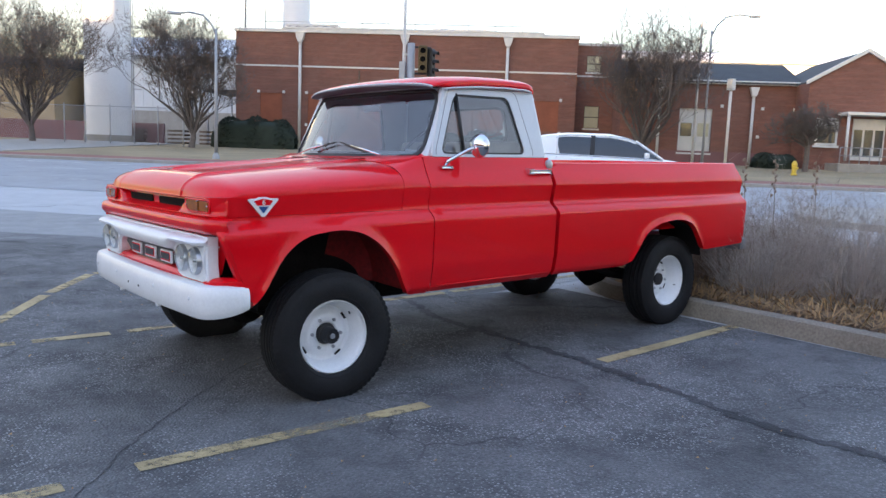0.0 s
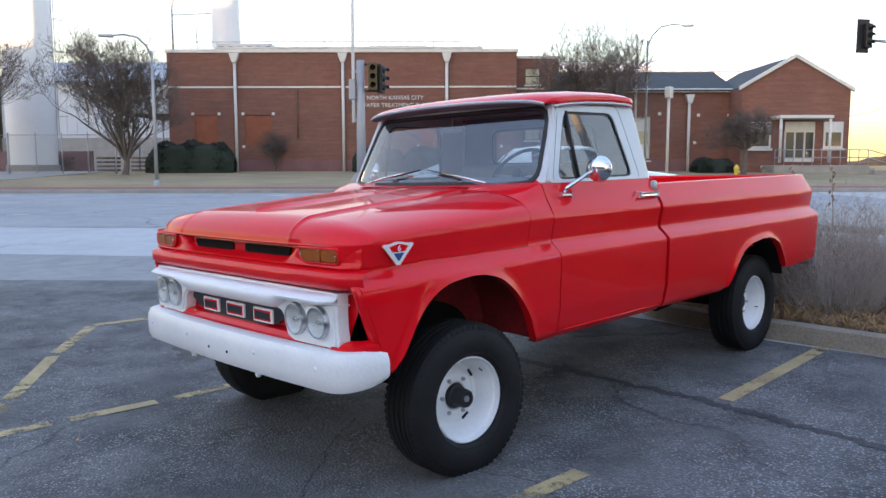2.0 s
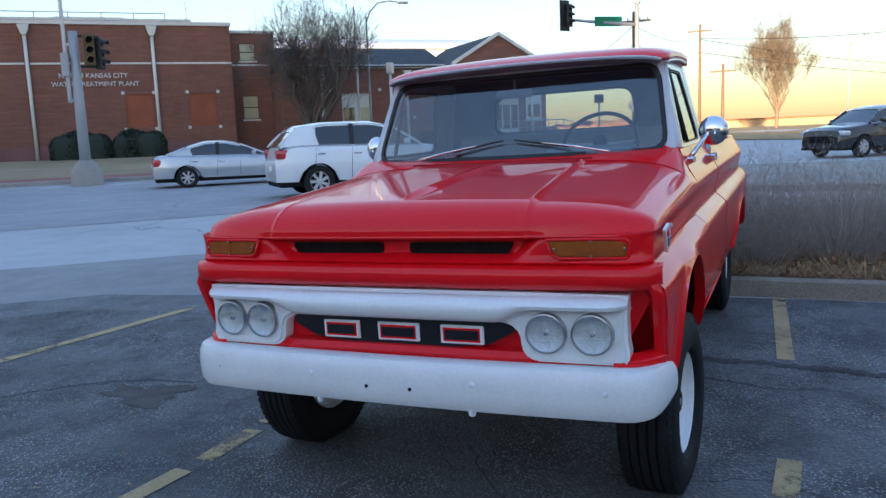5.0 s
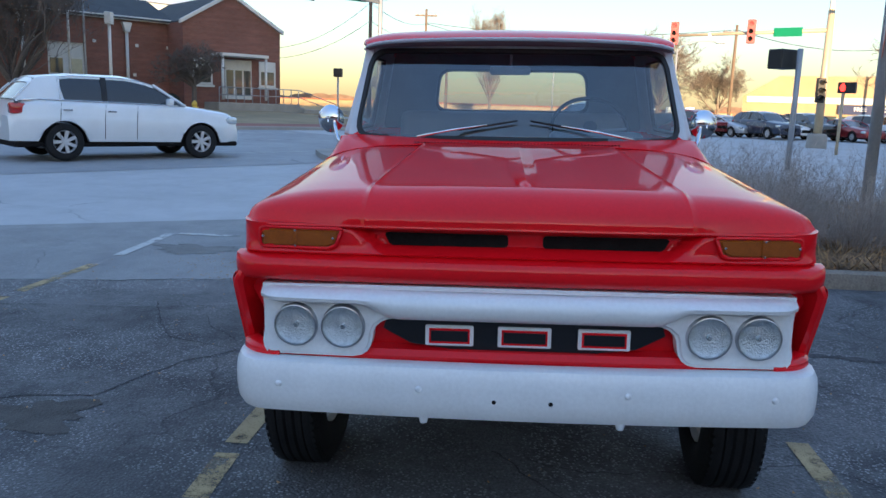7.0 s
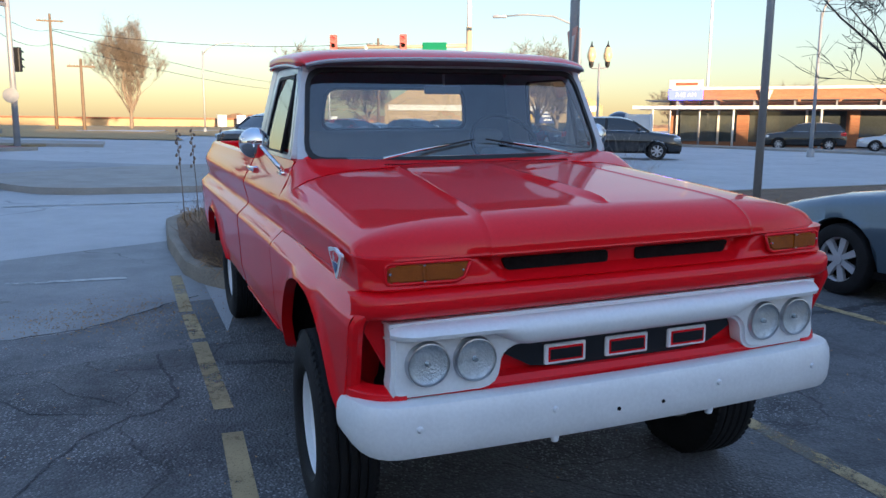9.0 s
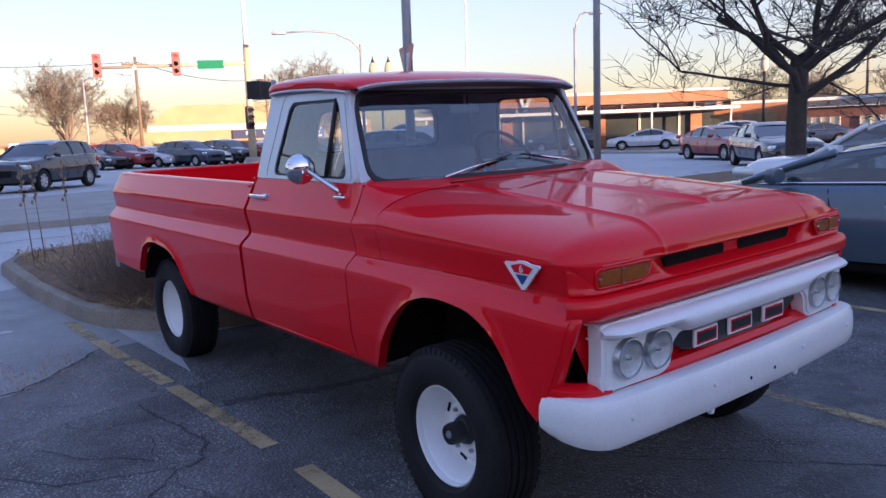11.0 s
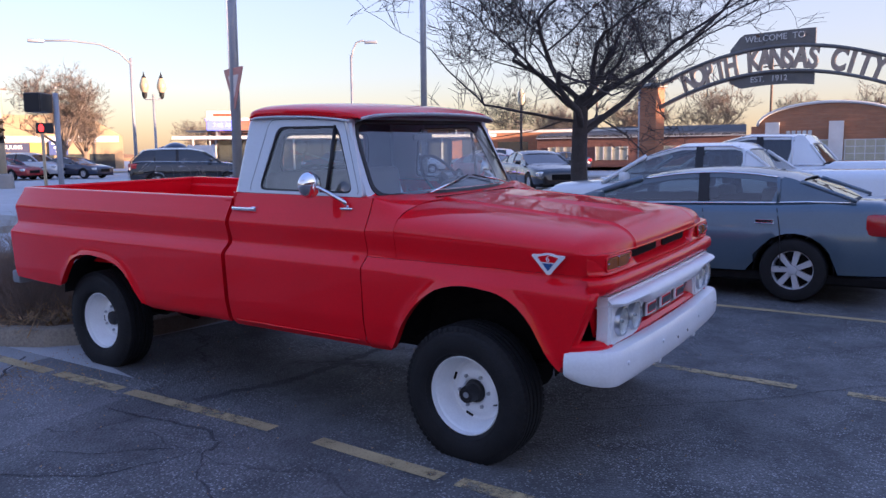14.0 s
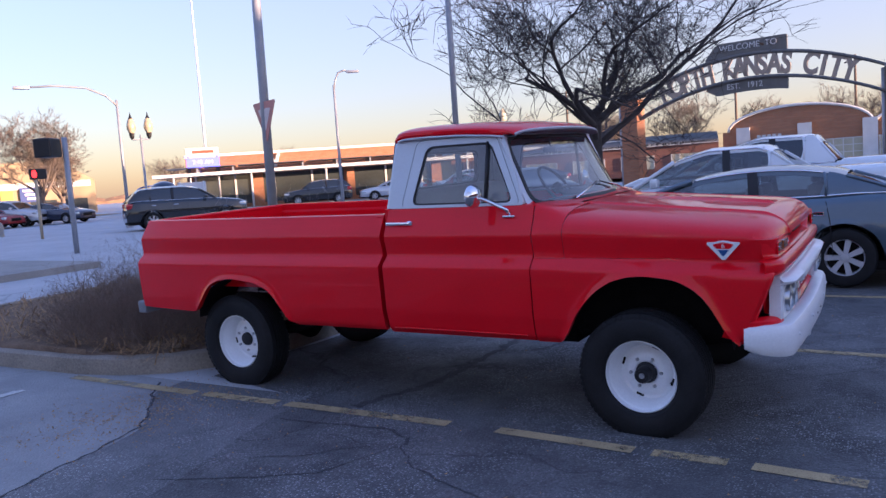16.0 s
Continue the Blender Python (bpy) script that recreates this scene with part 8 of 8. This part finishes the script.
# roof: a crowned slab with rounded edges, overhanging behind and drawn out to a visor over the windscreen
CREST = [(0.715, 1.862), (0.76, 1.880), (0.84, 1.898), (0.95, 1.914), (1.15, 1.930), (1.40, 1.937), (1.58, 1.934), (1.66, 1.924), (1.70, 1.906)]
rows = []
for i in range(25):
    x = 0.715 + 0.985 * i / 24
    end, fr = max(0, (x - 1.55) / 0.15), max(0, (0.90 - x) / 0.185)
    row = []
    for k in range(-20, 21):
        v = math.sin(k / 20 * math.pi / 2) if abs(k) < 20 else math.copysign(1, k)
        y = v * (0.760 - 0.030 * end ** 3 - 0.022 * fr)
        bow = 0.088 * abs(v) ** 2.4 * min(1, fr) if fr > 0 else -0.03 * end ** 2 * abs(v) ** 6
        row.append((x + bow, y, lerp(x, CREST) - (0.024 * v * v + 0.026 * abs(v) ** 12) * (1 - 0.3 * min(1, fr))))
    rows.append(row)
b = grid(rows)
edge = []
for i, p in enumerate(r[0] for r in rows):
    d = min(1.0, 0.3 + i * 0.14)
    edge.append([p, (p[0], p[1] - 0.007 * d, p[2] - 0.010 * d), (p[0], p[1] - 0.007 * d, p[2] - 0.026 * d), (p[0], p[1] + 0.004, p[2] - 0.040 * d), (p[0], p[1] + 0.03, p[2] - 0.044 * d)])
grid(edge, b)
grid([[(x, -y, z) for x, y, z in r] for r in edge], b)
rear = [[p, (p[0] + 0.008, p[1] * 1.005, p[2] - 0.012), (p[0] + 0.008, p[1] * 1.005, p[2] - 0.028), (p[0] - 0.004, p[1], p[2] - 0.042), (p[0] - 0.06, p[1] * 0.97, 1.852)] for p in rows[-1]]
grid(rear, b)
roof = part("roof", thick(tidy(b), 0.005), RED, truck, "red crowned cab roof")
under = [[(r[0], r[1], r[2] - 0.006), (r[0] - 0.004, r[1] * 1.0, r[2] - 0.014), (r[0] + 0.03, r[1] * 0.985, r[2] - 0.020), (0.86 + 0.03 * abs(r[1]), r[1] * 0.96, 1.825)] for r in rows[0]]
# dark cabin grey here puts the shade under the visor into the colour
part("visor_lip", thick(grid(under), 0.004), CABIN, roof, "shaded underside of the visor")
part("visor_trim", tube([(r[0] - 0.003, r[1], r[2] - 0.006) for r in rows[0]], 0.0055, 6), WHITE_SHADED, roof)
for s in (-1, 1):
    part("drip_rail", tube([(r[0][0], s * (abs(r[0][1]) + 0.001), r[0][2] - 0.044) for r in rows[3:24]], 0.007, 6), WHITE_SHADED, roof)
part("headliner", box(0.86, 1.65, -0.70, 0.70, 1.832, 1.838), WHITE_SHADED, roof)

# ---- cabin ----
b = box(0.62, 0.86, -0.74, 0.74, 1.20, 1.385, 0.04, seg=3)
dash = part("dashboard", b, CABIN, truck, "dark dashboard")
b = box(0.70, 0.88, -0.61, -0.17, 1.36, 1.425, 0.03, seg=3)
part("instrument_hood", b, CABIN, dash)
seat = part("bench_seat", box(1.05, 1.56, -0.68, 0.68, 0.92, 1.08, 0.05, seg=3), SEATM, truck, "grey vinyl bench seat")
b = box(1.50, 1.62, -0.66, 0.66, 1.05, 1.50, 0.05, seg=3)
for v in b.verts:
    v.co.x += (v.co.z - 1.05) * 0.12
part("seat_back", b, SEATM, seat)
wheel = part("steering_wheel", lathe([(0.195 + 0.011 * math.cos(a * math.tau / 8), 0.011 * math.sin(a * math.tau / 8)) for a in range(9)], 36, "x"), SEAL, truck, "thin black steering wheel", m=pose(1.0, -0.385, 1.43, 0, 38, 0))
part("wheel_spokes", tube([(0, -0.19, 0), (0.02, 0, 0), (0, 0.19, 0)], 0.009, 6), STEEL, wheel)
part("wheel_hub", lathe([(0.0, -0.03), (0.035, -0.025), (0.04, 0.03), (0.0, 0.04)], 16, "x"), SEAL, wheel)
part("steering_column", tube([(1.0, -0.385, 1.425), (0.72, -0.385, 1.22)], 0.022, 8), CABIN, truck)
mirror = part("cabin_mirror", box(0.86, 0.885, -0.066, 0.134, 1.692, 1.735, 0.012, seg=2), CABIN, truck)
part("mirror_stem", tube([(0.87, 0.03, 1.73), (0.87, 0.03, 1.833)], 0.007, 6), STEEL, mirror)
part("cab_floor", box(0.60, 1.70, -0.84, 0.84, 0.62, 0.66), DARK, truck)
part("firewall", box(0.60, 0.63, -0.84, 0.84, 0.62, 1.34), CABIN, truck)
# wipers
for y0, y1 in ((0.46, 0.0), (-0.53, -0.06)):
    a, c = Vector(screen(y0, 1.405)) + Vector((-0.05, 0, -0.005)), Vector(screen(y1, 1.478)) + Vector((-0.022, 0, 0.0))
    wip = part("wiper", tube([a, a.lerp(c, 0.35) + Vector((-0.012, 0, 0.006)), a.lerp(c, 0.7) + Vector((-0.008, 0, 0.004))], [0.007, 0.006, 0.004], 6), CHROME, truck, "chrome wiper arm")
    d = (c - a).normalized()
    part("wiper_blade", tube([a.lerp(c, 0.42), a.lerp(c, 0.7) + Vector((-0.004, 0, 0)), c], [0.004, 0.006, 0.004], 6), SEAL, wip)

# ---- bed ----
part("bed_floor", box(1.74, 4.10, -0.75, 0.75, 0.82, 0.85), RED, truck)
b = box(1.74, 1.785, -0.75, 0.75, 0.85, 1.355, 0.008)
box(1.735, 1.80, -0.86, 0.86, 1.30, 1.36, 0.012, b)
part("bed_front", b, RED, truck)
b = box(4.085, 4.13, -0.78, 0.78, 0.74, 1.345, 0.01)
box(4.08, 4.125, -0.78, 0.78, 1.32, 1.36, 0.012, b)
part("tailgate", b, RED, truck)
for s in (-1, 1):
    rows = []
    for k in range(13):
        a = math.pi * k / 12
        rows.append([(3.04 - 0.44 * math.cos(a), s * 0.75, 0.85 + 0.16 * math.sin(a)), (3.04 - 0.44 * math.cos(a), s * 0.56, 0.85 + 0.16 * math.sin(a))])
    part("wheel_house", thick(grid(rows), 0.004), RED, truck)
# fuel filler behind the driver's door
part("fuel_cap", lathe([(0.0, -0.018), (0.022, -0.016), (0.034, -0.008), (0.035, 0.01)], 20, "y"), STEEL, truck, "dull steel fuel cap", m=pose(1.722, -0.858, 1.345, 0, 0, 8))
b = box(4.16, 4.26, -0.90, 0.90, 0.60, 0.70, 0.015, seg=2)
part("rear_bumper", b, PLATEGREY, truck, "plain grey steel rear bumper")

# ---- chassis ----
for s in (-1, 1):
    part("frame_rail", box(-0.66, 4.12, s * 0.36, s * 0.43, 0.56, 0.70, 0.006), DARK, truck)
    part("leaf_spring", tube([(2.55, s * 0.5, 0.56), (2.9, s * 0.5, 0.45), (3.2, s * 0.5, 0.43), (3.5, s * 0.5, 0.47), (3.85, s * 0.5, 0.60)], 0.035, 6), DARK, truck)
    part("leaf_spring", tube([(-0.55, s * 0.42, 0.62), (-0.25, s * 0.42, 0.52), (0, s * 0.42, 0.49), (0.3, s * 0.42, 0.53), (0.55, s * 0.42, 0.62)], 0.03, 6), DARK, truck)
    # inner wheel wells; the left one's rear is red darkened for shade
    rows = []
    for k in range(17):
        a = math.pi * (k / 16)
        rows.append([(0.02 - 0.49 * math.cos(a), s * 0.915, 0.60 + 0.405 * math.sin(a)), (0.02 - 0.47 * math.cos(a), s * 0.55, 0.62 + 0.46 * math.sin(a)), (0.02 - 0.40 * math.cos(a), s * 0.50, 0.62 + 0.2 * math.sin(a))])
    b = thick(grid(rows), 0.004)
    for fa in b.faces:
        fa.material_index = 1 if s < 0 and fa.calc_center_median().x > 0.16 else 0
    part("inner_fender", b, [DARK, SHADERED], truck)
    rows = []
    for k in range(17):
        a = math.pi * (k / 16)
        rows.append([(3.03 - 0.485 * math.cos(a), s * 0.915, 0.60 + 0.325 * math.sin(a)), (3.03 - 0.47 * math.cos(a), s * 0.56, 0.60 + 0.34 * math.sin(a))])
    part("inner_fender", thick(grid(rows), 0.004), DARK, truck)
# plain dark box added in the engine bay to stop light passing through
part("engine_block", box(-0.55, 0.58, -0.50, 0.50, 0.52, 1.12, 0.05), DARK, truck)
part("radiator", box(-0.62, -0.58, -0.60, 0.60, 0.72, 1.10), DARK, truck)
part("front_axle", tube([(0.0, -0.72, 0.41), (0.0, 0.72, 0.41)], 0.045, 10), DARK, truck)
part("front_differential", lathe([(0.0, -0.14), (0.09, -0.11), (0.14, 0.0), (0.09, 0.11), (0.0, 0.14)], 16, "y"), DARK, truck, m=pose(0, 0.22, 0.41))
part("rear_axle", tube([(3.215, -0.70, 0.40), (3.215, 0.70, 0.40)], 0.05, 10), DARK, truck)
part("rear_differential", lathe([(0.0, -0.16), (0.1, -0.12), (0.16, 0.0), (0.1, 0.12), (0.0, 0.16)], 16, "y"), DARK, truck, m=pose(3.215, 0, 0.40))
part("drive_shaft", tube([(0.9, 0.05, 0.55), (3.1, 0, 0.42)], 0.035, 8), DARK, truck)
part("transfer_case", box(0.6, 1.1, -0.2, 0.3, 0.42, 0.70, 0.04), DARK, truck)
part("muffler", tube([(1.4, 0.28, 0.50), (1.45, 0.28, 0.50), (2.1, 0.28, 0.50), (2.15, 0.28, 0.50)], [0.03, 0.08, 0.08, 0.03], 12), DARK, truck)
part("steering_link", tube([(-0.12, -0.6, 0.47), (-0.12, 0.6, 0.47)], 0.016, 6), DARK, truck)

# ---- wheels: tyre with ribbed tread, dished white rim, hub ----
R = 0.365


def road_wheel(hub_len):
    dish = [(0.195, 0.078), (0.200, 0.088), (0.206, 0.084), (0.203, 0.068), (0.191, 0.058), (0.184, 0.050), (0.180, 0.030), (0.170, 0.018), (0.164, -0.022), (0.157, -0.040), (0.142, -0.044), (0.128, -0.034), (0.114, -0.018), (0.100, -0.012), (0.070, -0.012), (0.062, -0.019), (0.0, -0.019), (0.0, -0.06), (0.184, -0.065), (0.195, -0.09), (0.195, 0.078)]
    w = part("wheel", lathe(dish, 56, "y"), WHITE, truck, "white dished steel wheel")
    prof = [(0.207, 0.06), (0.200, -0.09), (0.205, -0.095), (0.236, -0.112), (0.29, -0.116), (0.325, -0.106), (0.342, -0.094), (R - 0.006, -0.088)]
    for c in (-0.066, -0.036, 0.0, 0.036, 0.066):
        prof += [(R - 0.002 + 0.002 * (abs(c) < 0.05), c - 0.011), (R, c), (R - 0.002 + 0.002 * (abs(c) < 0.05), c + 0.011), (R - 0.010, c + 0.0125), (R - 0.010, c + 0.0155)]
    prof = prof[:-2] + [(R - 0.006, 0.088), (0.343, 0.094), (0.336, 0.099), (0.326, 0.106), (0.315, 0.110), (0.285, 0.116), (0.26, 0.115), (0.240, 0.112), (0.228, 0.107), (0.225, 0.108), (0.218, 0.103), (0.211, 0.095), (0.207, 0.084), (0.207, 0.06)]
    tyre = part("tyre", lathe(prof, 72, "y"), RUBBER, w, "black rubber tyre")
    b = bmesh.new()
    for k in range(64):
        for sg in (-1, 1):
            a = (k + (0.5 if sg > 0 else 0)) * math.tau / 64
            c, sn = math.cos(a), math.sin(a)
            u, t = Vector((c, 0, sn)), Vector((-sn, 0, c))
            vs = []
            for rr, yy in ((R - 0.004, 0.078), (R - 0.004, 0.0925), (0.343, 0.0985), (0.336, 0.100)):
                for side in (-1, 1):
                    vs.append(b.verts.new(u * rr + t * side * 0.0105 + Vector((0, sg * (yy + 0.002), 0))))
            for q in ((0, 1, 3, 2), (2, 3, 5, 4), (4, 5, 7, 6)):
                b.faces.new([vs[j] for j in q])
    tagged(part("tread_ring", b, RUBBER, tyre, smooth=0), kind="stuff")
    if hub_len > 0.05:
        hub = part("wheel_hub", lathe([(0.062, 0.012), (0.055, 0.03), (0.046, 0.035), (0.044, hub_len - 0.01), (0.040, hub_len), (0.030, hub_len), (0.028, hub_len - 0.006), (0.0, hub_len - 0.004)], 28, "y"), SEAL, w, "black locking hub", m=pose(0, -0.028, 0))
        part("hub_dial", lathe([(0.0, hub_len + 0.003), (0.014, hub_len + 0.002), (0.016, hub_len - 0.005)], 14, "y"), STEEL, hub)
    else:
        hub = part("wheel_hub", lathe([(0.052, 0.012), (0.048, 0.03), (0.040, 0.034), (0.0, 0.036)], 28, "y"), SEAL, w, "dark axle cap", m=pose(0, -0.028, 0))
    for k in range(6):
        a = k * math.tau / 6 + 0.3
        part("lug_nut", lathe([(0.0, 0.034), (0.007, 0.032), (0.010, 0.028), (0.010, 0.010)], 6, "y"), STEEL, w, m=pose(0.088 * math.cos(a), -0.028, 0.088 * math.sin(a)))
    for k in range(4):
        a = k * math.tau / 4 + 0.7
        b = box(-0.022, 0.022, -0.046, -0.039, -0.006, 0.006)
        part("rim_slot", b, DARK, w, m=pose(0.149 * math.cos(a), 0.0, 0.149 * math.sin(a), 0, -math.degrees(a) + 90, 0))
    part("valve_stem", tube([(0.170, 0.03, 0.0), (0.160, 0.055, 0.0)], 0.004, 6), SEAL, w, m=pose(0, 0, 0, 0, 150, 0))
    return w


wf = road_wheel(0.098)
wr = road_wheel(0.03)
wf.matrix_basis = pose(0.022, 0.845, 0.420, 0, 20, -3.0)
copy_thing(wf, pose(-0.012, -0.838, 0.402, 0, 75, 176.5))
wr.matrix_basis = pose(3.20, 0.755, 0.405, 0, 50, 0)
copy_thing(wr, pose(3.20, -0.745, 0.405, 0, 10, 180))
